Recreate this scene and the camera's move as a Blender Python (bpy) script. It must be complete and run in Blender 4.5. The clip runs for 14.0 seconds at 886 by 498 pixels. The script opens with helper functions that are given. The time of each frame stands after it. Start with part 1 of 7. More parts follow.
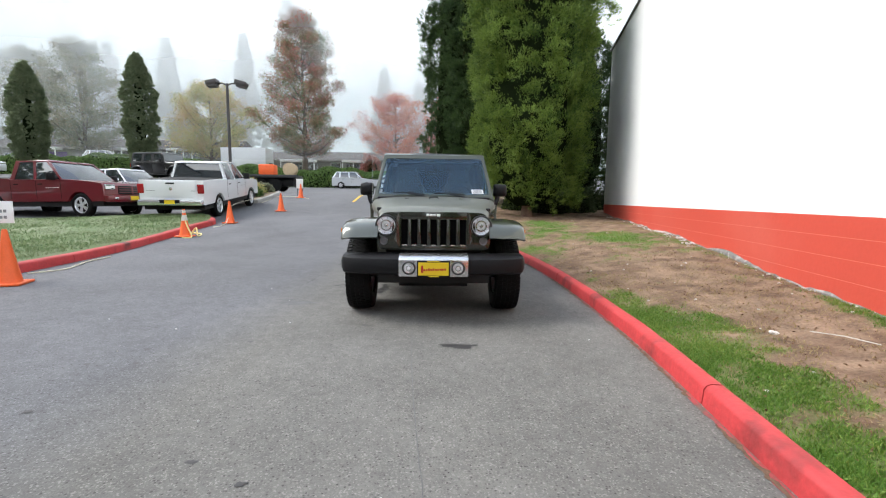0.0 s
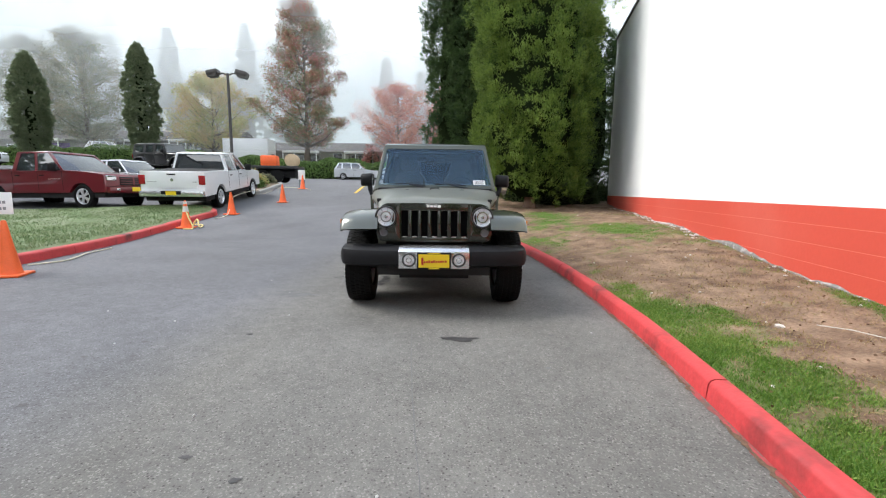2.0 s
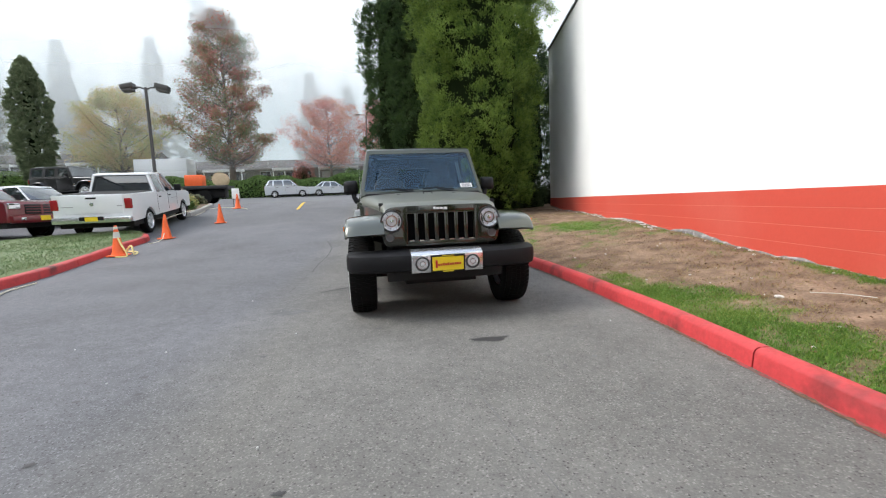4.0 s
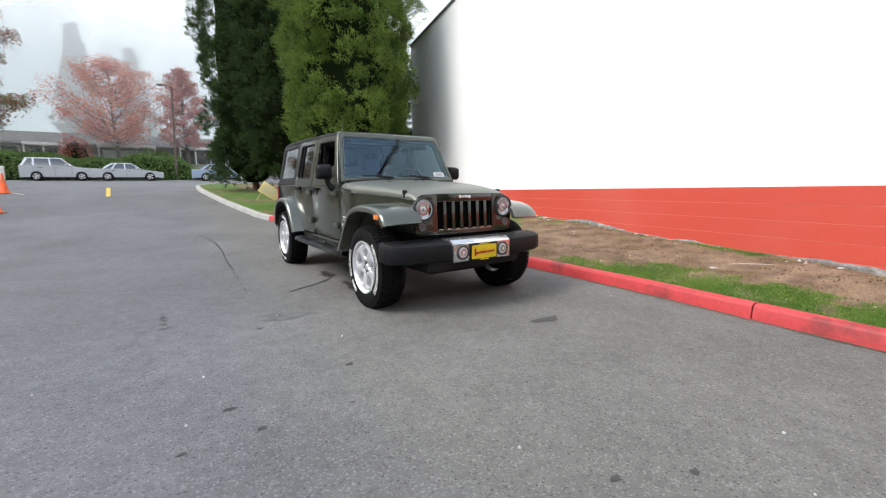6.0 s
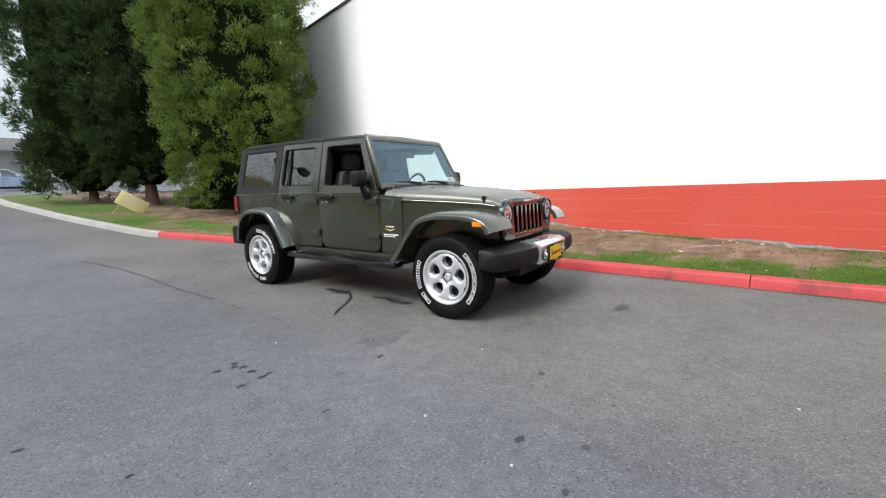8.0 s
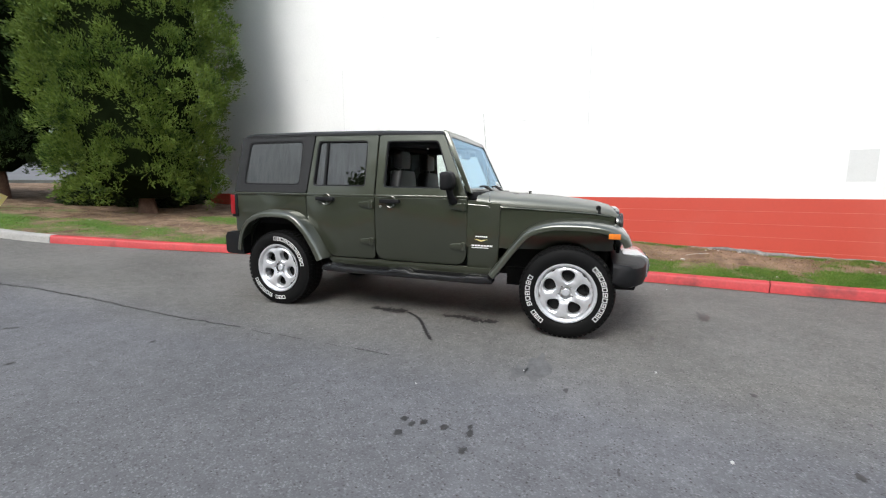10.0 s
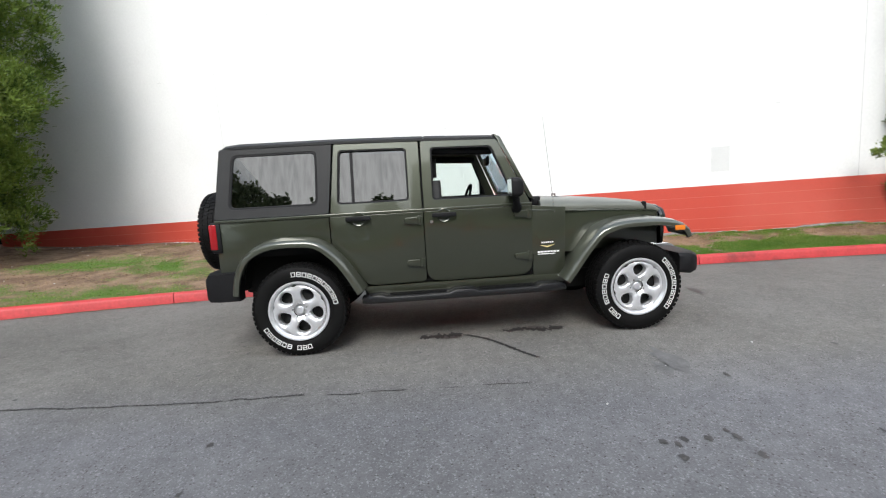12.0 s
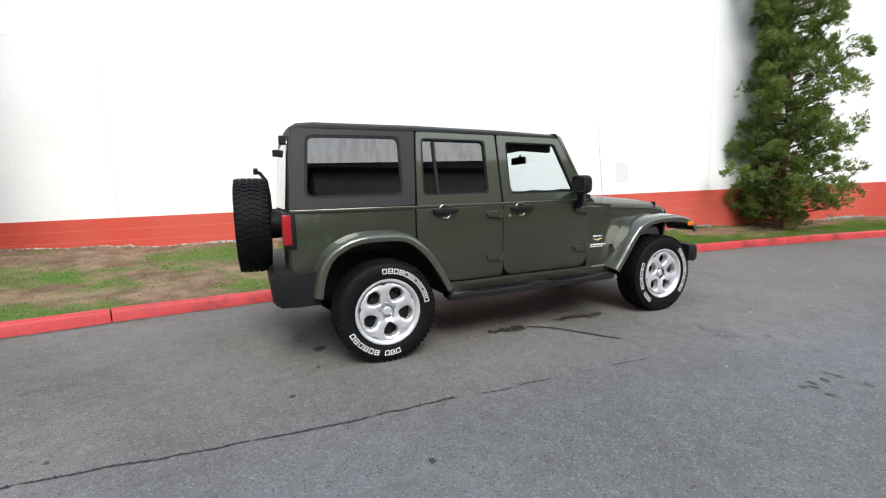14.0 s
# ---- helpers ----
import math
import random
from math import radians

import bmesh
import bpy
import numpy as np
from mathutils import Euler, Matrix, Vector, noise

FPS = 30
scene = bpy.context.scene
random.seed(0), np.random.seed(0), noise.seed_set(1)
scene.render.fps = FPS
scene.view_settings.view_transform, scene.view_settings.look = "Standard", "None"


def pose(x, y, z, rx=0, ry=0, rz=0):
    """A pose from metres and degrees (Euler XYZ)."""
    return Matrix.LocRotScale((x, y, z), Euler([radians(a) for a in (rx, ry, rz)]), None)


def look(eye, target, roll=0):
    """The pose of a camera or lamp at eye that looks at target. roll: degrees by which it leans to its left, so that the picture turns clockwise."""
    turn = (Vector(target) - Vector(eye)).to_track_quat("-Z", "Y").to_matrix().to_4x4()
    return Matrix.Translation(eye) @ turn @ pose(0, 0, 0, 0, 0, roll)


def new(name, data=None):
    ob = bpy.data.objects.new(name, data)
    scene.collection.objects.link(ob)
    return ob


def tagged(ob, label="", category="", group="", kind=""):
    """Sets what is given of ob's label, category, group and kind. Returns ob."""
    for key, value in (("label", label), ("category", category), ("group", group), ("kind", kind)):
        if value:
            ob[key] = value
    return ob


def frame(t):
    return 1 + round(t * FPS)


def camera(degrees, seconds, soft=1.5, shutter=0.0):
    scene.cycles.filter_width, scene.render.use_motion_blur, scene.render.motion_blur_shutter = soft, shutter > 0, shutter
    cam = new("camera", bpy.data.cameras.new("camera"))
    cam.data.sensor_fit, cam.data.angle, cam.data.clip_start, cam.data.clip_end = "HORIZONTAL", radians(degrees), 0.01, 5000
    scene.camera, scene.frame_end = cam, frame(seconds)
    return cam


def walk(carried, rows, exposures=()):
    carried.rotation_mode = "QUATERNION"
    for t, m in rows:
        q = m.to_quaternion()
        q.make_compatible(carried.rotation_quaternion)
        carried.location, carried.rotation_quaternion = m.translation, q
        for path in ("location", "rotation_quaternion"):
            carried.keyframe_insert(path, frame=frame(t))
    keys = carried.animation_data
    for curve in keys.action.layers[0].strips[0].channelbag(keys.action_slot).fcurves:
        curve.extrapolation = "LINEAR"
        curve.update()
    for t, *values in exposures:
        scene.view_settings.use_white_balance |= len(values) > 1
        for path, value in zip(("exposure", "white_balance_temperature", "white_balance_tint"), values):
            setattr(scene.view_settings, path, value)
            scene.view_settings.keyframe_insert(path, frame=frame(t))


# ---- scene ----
cam = camera(92.0, 14.0, soft=1.15, shutter=0.22)
PATH = [
    (0, (0.045, 0.019, 1.177), (0.012, 2.005, 0.948), 0.7),
    (0.5, (0.043, 0.005, 1.187), (0.003, 1.989, 0.936), 0.4),
    (1, (0.047, 0.025, 1.182), (0.016, 2.007, 0.915), 0.7),
    (1.5, (0.047, 0.054, 1.189), (0.015, 2.034, 0.904), 0.6),
    (2, (0.064, 0.076, 1.174), (0.019, 2.057, 0.905), 0.7),
    (4.3, (-0.905, 0.258, 1.071), (-0.549, 2.214, 0.854), -2.2),
    (4.5, (-1.086, 0.332, 1.076), (-0.647, 2.264, 0.8), -1.5),
    (5, (-1.562, 0.447, 1.066), (-0.886, 2.317, 0.853), -2.2),
    (5.5, (-2.052, 0.62, 1.077), (-1.216, 2.421, 0.836), -3.4),
    (6, (-2.519, 0.893, 1.086), (-1.48, 2.58, 0.813), -0.8),
    (6.5, (-3.005, 1.156, 1.134), (-1.775, 2.703, 0.824), -2.0),
    (7, (-3.4, 1.555, 1.154), (-2.073, 3.025, 0.878), -2.1),
    (7.5, (-3.765, 1.955, 1.173), (-2.297, 3.289, 0.917), -2.4),
    (8, (-4.1, 2.383, 1.177), (-2.535, 3.596, 0.895), -2.3),
    (8.5, (-4.364, 2.851, 1.193), (-2.715, 3.943, 0.892), -0.8),
    (8.7, (-4.468, 3.04, 1.199), (-2.772, 4.06, 0.905), -1.6),
    (10.8, (-4.736, 5.247, 1.274), (-2.806, 5.699, 1.006), -2.2),
    (11, (-4.754, 5.453, 1.28), (-2.799, 5.786, 1.021), -4.2),
    (11.5, (-4.768, 5.979, 1.311), (-2.789, 6.105, 1.049), -5.0),
    (12, (-4.704, 6.479, 1.309), (-2.722, 6.452, 1.047), -4.2),
    (12.5, (-4.686, 6.991, 1.321), (-2.719, 6.736, 1.069), -4.2),
    (13, (-4.568, 7.475, 1.299), (-2.621, 7.094, 1.05), -3.5),
    (13.5, (-4.443, 7.954, 1.3), (-2.534, 7.396, 1.089), -2.8),
    (14, (-4.274, 8.42, 1.298), (-2.428, 7.7, 1.031), -2.4),
]
walk(cam, [(t, look(eye, target, roll)) for t, eye, target, roll in PATH], [(0.0, 1.70), (2.2, 1.70), (4.5, 1.56), (6.5, 1.54), (8.5, 1.46), (11.0, 1.32), (12.5, 1.46), (14.0, 1.44)])

# ---- world, sun, exposure ----
world = bpy.data.worlds.new("overcast_sky")
scene.world = world
world.use_nodes = True
wn, wl = world.node_tree.nodes, world.node_tree.links
wn.clear()
sky = wn.new("ShaderNodeTexSky")
sky.sky_type, sky.sun_disc = "NISHITA", False
sky.sun_elevation, sky.sun_rotation = radians(47), radians(276)
sky.air_density, sky.dust_density, sky.ozone_density = 1.0, 0.5, 2.0
veil = wn.new("ShaderNodeMix")
veil.data_type = "RGBA"
veil.inputs[7].default_value = (9.5, 9.9, 10.3, 1)
# fog: white near the horizon, thinning to blue overhead
up, split, thin = wn.new("ShaderNodeTexCoord"), wn.new("ShaderNodeSeparateXYZ"), wn.new("ShaderNodeMapRange")
thin.interpolation_type = "SMOOTHSTEP"
thin.inputs[1].default_value, thin.inputs[2].default_value = 0.40, 0.84
thin.inputs[3].default_value, thin.inputs[4].default_value = 0.97, 0.24
wl.new(up.outputs["Generated"], split.inputs[0])
wl.new(split.outputs[2], thin.inputs[0])
wl.new(thin.outputs[0], veil.inputs[0])
bg, out = wn.new("ShaderNodeBackground"), wn.new("ShaderNodeOutputWorld")
bg.inputs[1].default_value = 0.10
wl.new(sky.outputs[0], veil.inputs[6])
wl.new(veil.outputs[2], bg.inputs[0])
wl.new(bg.outputs[0], out.inputs[0])
sun = new("sun", bpy.data.lights.new("sun", "SUN"))
sun.data.energy, sun.data.angle, sun.data.color = 1.3, radians(28), (1.0, 0.97, 0.92)
sun.matrix_world = look((-30, 3, 33), (0, 0, 0))
scene.view_settings.exposure = 0.95

# ---- materials ----
def mat(name, color, rough=0.6, metal=0.0, var=0.12, scale=6.0, fine=60.0, bump=0.0, coat=0.0, spec=0.5, second=None, second_scale=1.2, second_at=(0.45, 0.65), rand=0.0):
    """Surface with two scales of variation, an optional second tone in patches, fine relief and per-object variation."""
    m = bpy.data.materials.new(name)
    m.use_nodes = True
    n, l = m.node_tree.nodes, m.node_tree.links
    b = n["Principled BSDF"]
    b.inputs["Roughness"].default_value, b.inputs["Metallic"].default_value = rough, metal
    b.inputs["Coat Weight"].default_value, b.inputs["Specular IOR Level"].default_value = coat, spec
    b.inputs["Coat Roughness"].default_value = 0.04
    co = n.new("ShaderNodeTexCoord")
    big, small = n.new("ShaderNodeTexNoise"), n.new("ShaderNodeTexNoise")
    for t, s in ((big, scale), (small, fine)):
        t.inputs["Scale"].default_value, t.inputs["Detail"].default_value = s, 5
        l.new(co.outputs["Object"], t.inputs["Vector"])
    mixed = n.new("ShaderNodeMath")
    mixed.operation = "ADD"
    l.new(big.outputs[0], mixed.inputs[0]), l.new(small.outputs[0], mixed.inputs[1])
    to = n.new("ShaderNodeMapRange")
    to.inputs[1].default_value, to.inputs[2].default_value = 0.6, 1.4
    to.inputs[3].default_value, to.inputs[4].default_value = 1 - var, 1 + var
    l.new(mixed.outputs[0], to.inputs[0])
    base = n.new("ShaderNodeMix")
    base.data_type = "RGBA"
    base.inputs[6].default_value, base.inputs[7].default_value = (*color, 1), (*(second or color), 1)
    base.inputs[0].default_value = 0.0
    if second:
        patch, ramp = n.new("ShaderNodeTexNoise"), n.new("ShaderNodeMapRange")
        patch.inputs["Scale"].default_value, patch.inputs["Detail"].default_value = second_scale, 6
        ramp.inputs[1].default_value, ramp.inputs[2].default_value = second_at
        l.new(co.outputs["Object"], patch.inputs["Vector"])
        l.new(patch.outputs[0], ramp.inputs[0]), l.new(ramp.outputs[0], base.inputs[0])
    value = to.outputs[0]
    if rand:
        info, spread, prod = n.new("ShaderNodeObjectInfo"), n.new("ShaderNodeMapRange"), n.new("ShaderNodeMath")
        spread.inputs[3].default_value, spread.inputs[4].default_value = 1 - rand, 1 + rand
        prod.operation = "MULTIPLY"
        l.new(info.outputs["Random"], spread.inputs[0])
        l.new(value, prod.inputs[0]), l.new(spread.outputs[0], prod.inputs[1])
        value = prod.outputs[0]
    hue = n.new("ShaderNodeHueSaturation")
    l.new(base.outputs[2], hue.inputs["Color"]), l.new(value, hue.inputs["Value"])
    l.new(hue.outputs[0], b.inputs["Base Color"])
    if bump:
        bp = n.new("ShaderNodeBump")
        bp.inputs["Strength"].default_value, bp.inputs["Distance"].default_value = 0.6, bump
        l.new(small.outputs[0], bp.inputs["Height"]), l.new(bp.outputs[0], b.inputs["Normal"])
    return m


def leaf_mat(name, colors, rough=0.6, patch=1.4):
    """Leaves: colour differs from clump to clump, and light passes through."""
    m = bpy.data.materials.new(name)
    m.use_nodes = True
    n, l = m.node_tree.nodes, m.node_tree.links
    b = n["Principled BSDF"]
    b.inputs["Roughness"].default_value, b.inputs["Specular IOR Level"].default_value = rough, 0.3
    geo, ramp, co, tex, add = n.new("ShaderNodeNewGeometry"), n.new("ShaderNodeValToRGB"), n.new("ShaderNodeTexCoord"), n.new("ShaderNodeTexNoise"), n.new("ShaderNodeMath")
    tex.inputs["Scale"].default_value = patch
    tone_in, plus = n.new("ShaderNodeAttribute"), n.new("ShaderNodeMath")
    tone_in.attribute_name = "clump_tone"
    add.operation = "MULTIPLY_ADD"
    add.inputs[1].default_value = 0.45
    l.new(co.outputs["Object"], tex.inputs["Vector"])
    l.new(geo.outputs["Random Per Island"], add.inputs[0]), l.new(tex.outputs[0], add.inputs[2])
    l.new(add.outputs[0], plus.inputs[0]), l.new(tone_in.outputs["Fac"], plus.inputs[1])
    while len(ramp.color_ramp.elements) < len(colors):
        ramp.color_ramp.elements.new(0.5)
    for i, c in enumerate(colors):
        ramp.color_ramp.elements[i].position = 0.3 + 0.6 * i / max(1, len(colors) - 1)
        ramp.color_ramp.elements[i].color = (*c, 1)
    l.new(plus.outputs[0], ramp.inputs[0]), l.new(ramp.outputs[0], b.inputs["Base Color"])
    tr, mx = n.new("ShaderNodeBsdfTranslucent"), n.new("ShaderNodeMixShader")
    mx.inputs[0].default_value = 0.25
    l.new(ramp.outputs[0], tr.inputs[0])
    l.new(b.outputs[0], mx.inputs[1]), l.new(tr.outputs[0], mx.inputs[2])
    l.new(mx.outputs[0], n["Material Output"].inputs[0])
    return m


def glass_mat(name, tint, rough=0.0, clear=0.05, streaks=0.0, sheen=(1, 0.99, 0.97)):
    """A thin pane: tinted see-through, with a sheen."""
    m = bpy.data.materials.new(name)
    m.use_nodes = True
    n, l = m.node_tree.nodes, m.node_tree.links
    n.remove(n["Principled BSDF"])
    tr, gl, mx, fr = n.new("ShaderNodeBsdfTransparent"), n.new("ShaderNodeBsdfGlossy"), n.new("ShaderNodeMixShader"), n.new("ShaderNodeMath")
    lw, pw = n.new("ShaderNodeLayerWeight"), n.new("ShaderNodeMath")
    lw.inputs[0].default_value = 0.5
    pw.operation, pw.inputs[1].default_value = "POWER", 3.5
    fr.operation, fr.inputs[1].default_value, fr.inputs[2].default_value = "MULTIPLY_ADD", 0.85, clear
    fr.use_clamp = True
    l.new(lw.outputs["Facing"], pw.inputs[0]), l.new(pw.outputs[0], fr.inputs[0])
    tr.inputs[0].default_value = (*tint, 1)
    gl.inputs["Roughness"].default_value = rough
    co, mp, streak, wet = n.new("ShaderNodeTexCoord"), n.new("ShaderNodeMapping"), n.new("ShaderNodeTexNoise"), n.new("ShaderNodeMix")
    mp.inputs["Scale"].default_value = (30, 30, 1.6)
    streak.inputs["Scale"].default_value, streak.inputs["Detail"].default_value = 1.0, 4
    wet.data_type = "RGBA"
    wet.inputs[6].default_value, wet.inputs[7].default_value = (*sheen, 1), (*(c * (1 - streaks) for c in sheen), 1)
    l.new(co.outputs["Object"], mp.inputs["Vector"]), l.new(mp.outputs[0], streak.inputs["Vector"])
    far = n.new("ShaderNodeMapRange")
    far.inputs[1].default_value, far.inputs[2].default_value = 0.42, 0.70
    l.new(streak.outputs[0], far.inputs[0]), l.new(far.outputs[0], wet.inputs[0]), l.new(wet.outputs[2], gl.inputs["Color"])
    l.new(fr.outputs[0], mx.inputs[0]), l.new(tr.outputs[0], mx.inputs[1]), l.new(gl.outputs[0], mx.inputs[2])
    l.new(mx.outputs[0], n["Material Output"].inputs[0])
    return m


def glow(name, color, strength):
    m = bpy.data.materials.new(name)
    m.use_nodes = True
    b = m.node_tree.nodes["Principled BSDF"]
    b.inputs["Base Color"].default_value = (*color, 1)
    b.inputs["Emission Color"].default_value, b.inputs["Emission Strength"].default_value = (*color, 1), strength
    return m


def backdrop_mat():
    """Glowing sheet: a wooded hill with haze painted in, dissolving upwards into white."""
    m = bpy.data.materials.new("painted_fog_backdrop")
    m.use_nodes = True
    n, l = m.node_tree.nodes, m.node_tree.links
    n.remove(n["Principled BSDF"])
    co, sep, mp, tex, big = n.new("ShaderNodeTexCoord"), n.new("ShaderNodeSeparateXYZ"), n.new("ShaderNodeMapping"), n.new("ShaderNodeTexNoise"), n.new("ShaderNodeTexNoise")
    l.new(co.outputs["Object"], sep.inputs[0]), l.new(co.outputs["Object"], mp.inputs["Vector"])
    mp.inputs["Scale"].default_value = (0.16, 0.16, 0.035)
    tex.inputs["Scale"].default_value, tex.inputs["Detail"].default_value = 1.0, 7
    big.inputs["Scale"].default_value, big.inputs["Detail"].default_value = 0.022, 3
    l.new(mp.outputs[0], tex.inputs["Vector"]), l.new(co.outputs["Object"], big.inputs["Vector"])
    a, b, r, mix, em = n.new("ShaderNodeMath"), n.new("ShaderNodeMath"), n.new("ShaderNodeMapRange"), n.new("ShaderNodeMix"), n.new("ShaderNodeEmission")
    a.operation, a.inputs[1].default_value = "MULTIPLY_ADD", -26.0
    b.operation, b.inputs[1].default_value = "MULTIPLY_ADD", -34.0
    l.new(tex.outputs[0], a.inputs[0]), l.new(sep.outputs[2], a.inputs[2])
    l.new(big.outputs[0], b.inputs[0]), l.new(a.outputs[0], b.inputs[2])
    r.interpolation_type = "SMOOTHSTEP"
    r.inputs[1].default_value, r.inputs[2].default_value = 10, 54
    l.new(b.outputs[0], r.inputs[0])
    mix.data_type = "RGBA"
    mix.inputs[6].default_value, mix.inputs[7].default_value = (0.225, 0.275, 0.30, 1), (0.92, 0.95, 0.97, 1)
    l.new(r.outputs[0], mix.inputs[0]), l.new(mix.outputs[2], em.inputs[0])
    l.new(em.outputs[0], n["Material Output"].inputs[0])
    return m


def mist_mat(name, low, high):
    """Sheet that imitates haze, denser upwards and in banks: light passes or is scattered."""
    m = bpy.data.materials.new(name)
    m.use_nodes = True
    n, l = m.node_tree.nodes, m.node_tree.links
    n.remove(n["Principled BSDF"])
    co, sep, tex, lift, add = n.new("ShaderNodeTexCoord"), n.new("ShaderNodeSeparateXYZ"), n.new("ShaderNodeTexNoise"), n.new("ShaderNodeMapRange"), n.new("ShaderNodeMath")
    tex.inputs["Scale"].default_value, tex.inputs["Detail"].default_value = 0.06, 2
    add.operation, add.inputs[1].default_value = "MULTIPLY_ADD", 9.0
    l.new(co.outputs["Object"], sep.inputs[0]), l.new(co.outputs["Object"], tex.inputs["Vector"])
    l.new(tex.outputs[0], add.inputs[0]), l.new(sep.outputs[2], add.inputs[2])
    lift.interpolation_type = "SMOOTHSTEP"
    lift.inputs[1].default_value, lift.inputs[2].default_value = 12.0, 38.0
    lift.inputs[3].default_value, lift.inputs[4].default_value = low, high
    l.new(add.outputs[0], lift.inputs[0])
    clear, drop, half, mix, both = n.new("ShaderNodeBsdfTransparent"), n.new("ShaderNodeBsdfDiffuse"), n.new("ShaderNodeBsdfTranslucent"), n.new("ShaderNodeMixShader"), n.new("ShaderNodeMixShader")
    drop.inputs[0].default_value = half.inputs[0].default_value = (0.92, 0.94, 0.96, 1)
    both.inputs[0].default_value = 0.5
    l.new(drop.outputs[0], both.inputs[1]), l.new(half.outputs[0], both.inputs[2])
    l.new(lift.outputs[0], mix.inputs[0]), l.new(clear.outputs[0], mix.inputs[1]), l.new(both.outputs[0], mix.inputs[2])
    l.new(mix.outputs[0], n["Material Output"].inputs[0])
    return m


def asphalt_mat():
    """Worn asphalt: stone grain, lighter and darker patches, an older coarser lane beyond the long seam."""
    m = mat("asphalt", (0.130, 0.129, 0.130), rough=0.85, var=0.30, scale=0.8, fine=130, bump=0.004, second=(0.114, 0.113, 0.112), second_scale=0.35, second_at=(0.42, 0.6), spec=0.35)
    n, l = m.node_tree.nodes, m.node_tree.links
    b = n["Principled BSDF"]
    co, stone, pick, top = n.new("ShaderNodeTexCoord"), n.new("ShaderNodeTexVoronoi"), n.new("ShaderNodeMapRange"), n.new("ShaderNodeMix")
    stone.inputs["Scale"].default_value = 125
    l.new(co.outputs["Object"], stone.inputs["Vector"])
    pick.inputs[1].default_value, pick.inputs[2].default_value = 0.80, 0.98
    sep = n.new("ShaderNodeSeparateColor")
    l.new(stone.outputs["Color"], sep.inputs[0]), l.new(sep.outputs[0], pick.inputs[0])
    old = b.inputs["Base Color"].links[0].from_socket
    top.data_type = "RGBA"
    top.inputs[7].default_value = (0.25, 0.25, 0.25, 1)
    half = n.new("ShaderNodeMath")
    half.operation, half.inputs[1].default_value = "MULTIPLY", 0.55
    l.new(pick.outputs[0], half.inputs[0]), l.new(half.outputs[0], top.inputs[0])
    l.new(old, top.inputs[6])
    xyz, lane, wob, tone = n.new("ShaderNodeSeparateXYZ"), n.new("ShaderNodeMapRange"), n.new("ShaderNodeTexNoise"), n.new("ShaderNodeMix")
    wob.inputs["Scale"].default_value = 2.0
    shift = n.new("ShaderNodeMath")
    shift.operation, shift.inputs[1].default_value = "MULTIPLY_ADD", 0.3
    l.new(co.outputs["Object"], xyz.inputs[0]), l.new(co.outputs["Object"], wob.inputs["Vector"])
    l.new(wob.outputs[0], shift.inputs[0]), l.new(xyz.outputs[0], shift.inputs[2])
    lane.inputs[1].default_value, lane.inputs[2].default_value = -2.2, -1.4
    l.new(shift.outputs[0], lane.inputs[0])
    lane.inputs[3].default_value, lane.inputs[4].default_value = 0.0, 1.0
    tone.data_type = "RGBA"
    tone.inputs[6].default_value, tone.inputs[7].default_value = (0.945, 0.955, 0.995, 1), (1.045, 1.02, 0.935, 1)
    prod = n.new("ShaderNodeMix")
    prod.data_type, prod.blend_type = "RGBA", "MULTIPLY"
    prod.inputs[0].default_value = 1.0
    l.new(lane.outputs[0], tone.inputs[0])
    l.new(top.outputs[2], prod.inputs[6]), l.new(tone.outputs[2], prod.inputs[7])
    # coarse worn mottling
    worn, dim, out = n.new("ShaderNodeTexNoise"), n.new("ShaderNodeMapRange"), n.new("ShaderNodeHueSaturation")
    worn.inputs["Scale"].default_value, worn.inputs["Detail"].default_value, worn.inputs["Roughness"].default_value = 9.0, 10, 0.82
    dim.inputs[1].default_value, dim.inputs[2].default_value = 0.35, 0.65
    dim.inputs[3].default_value, dim.inputs[4].default_value = 0.82, 1.18
    l.new(co.outputs["Object"], worn.inputs["Vector"]), l.new(worn.outputs[0], dim.inputs[0])
    l.new(dim.outputs[0], out.inputs["Value"]), l.new(prod.outputs[2], out.inputs["Color"])
    # open pits between the stones, filled with dirt
    pit, deep, dark = n.new("ShaderNodeTexVoronoi"), n.new("ShaderNodeMapRange"), n.new("ShaderNodeMix")
    pit.inputs["Scale"].default_value = 70
    pick2, sep2 = n.new("ShaderNodeMapRange"), n.new("ShaderNodeSeparateColor")
    pick2.inputs[1].default_value, pick2.inputs[2].default_value = 0.72, 0.95
    both = n.new("ShaderNodeMath")
    both.operation = "MULTIPLY"
    dark.data_type = "RGBA"
    dark.inputs[7].default_value = (0.045, 0.042, 0.038, 1)
    l.new(co.outputs["Object"], pit.inputs["Vector"]), l.new(pit.outputs["Color"], sep2.inputs[0]), l.new(sep2.outputs[1], pick2.inputs[0])
    l.new(pit.outputs["Distance"], deep.inputs[0])
    deep.inputs[1].default_value, deep.inputs[2].default_value = 0.55, 0.15
    l.new(pick2.outputs[0], both.inputs[0]), l.new(deep.outputs[0], both.inputs[1])
    l.new(both.outputs[0], dark.inputs[0]), l.new(out.outputs[0], dark.inputs[6])
    l.new(dark.outputs[2], b.inputs["Base Color"])
    return m


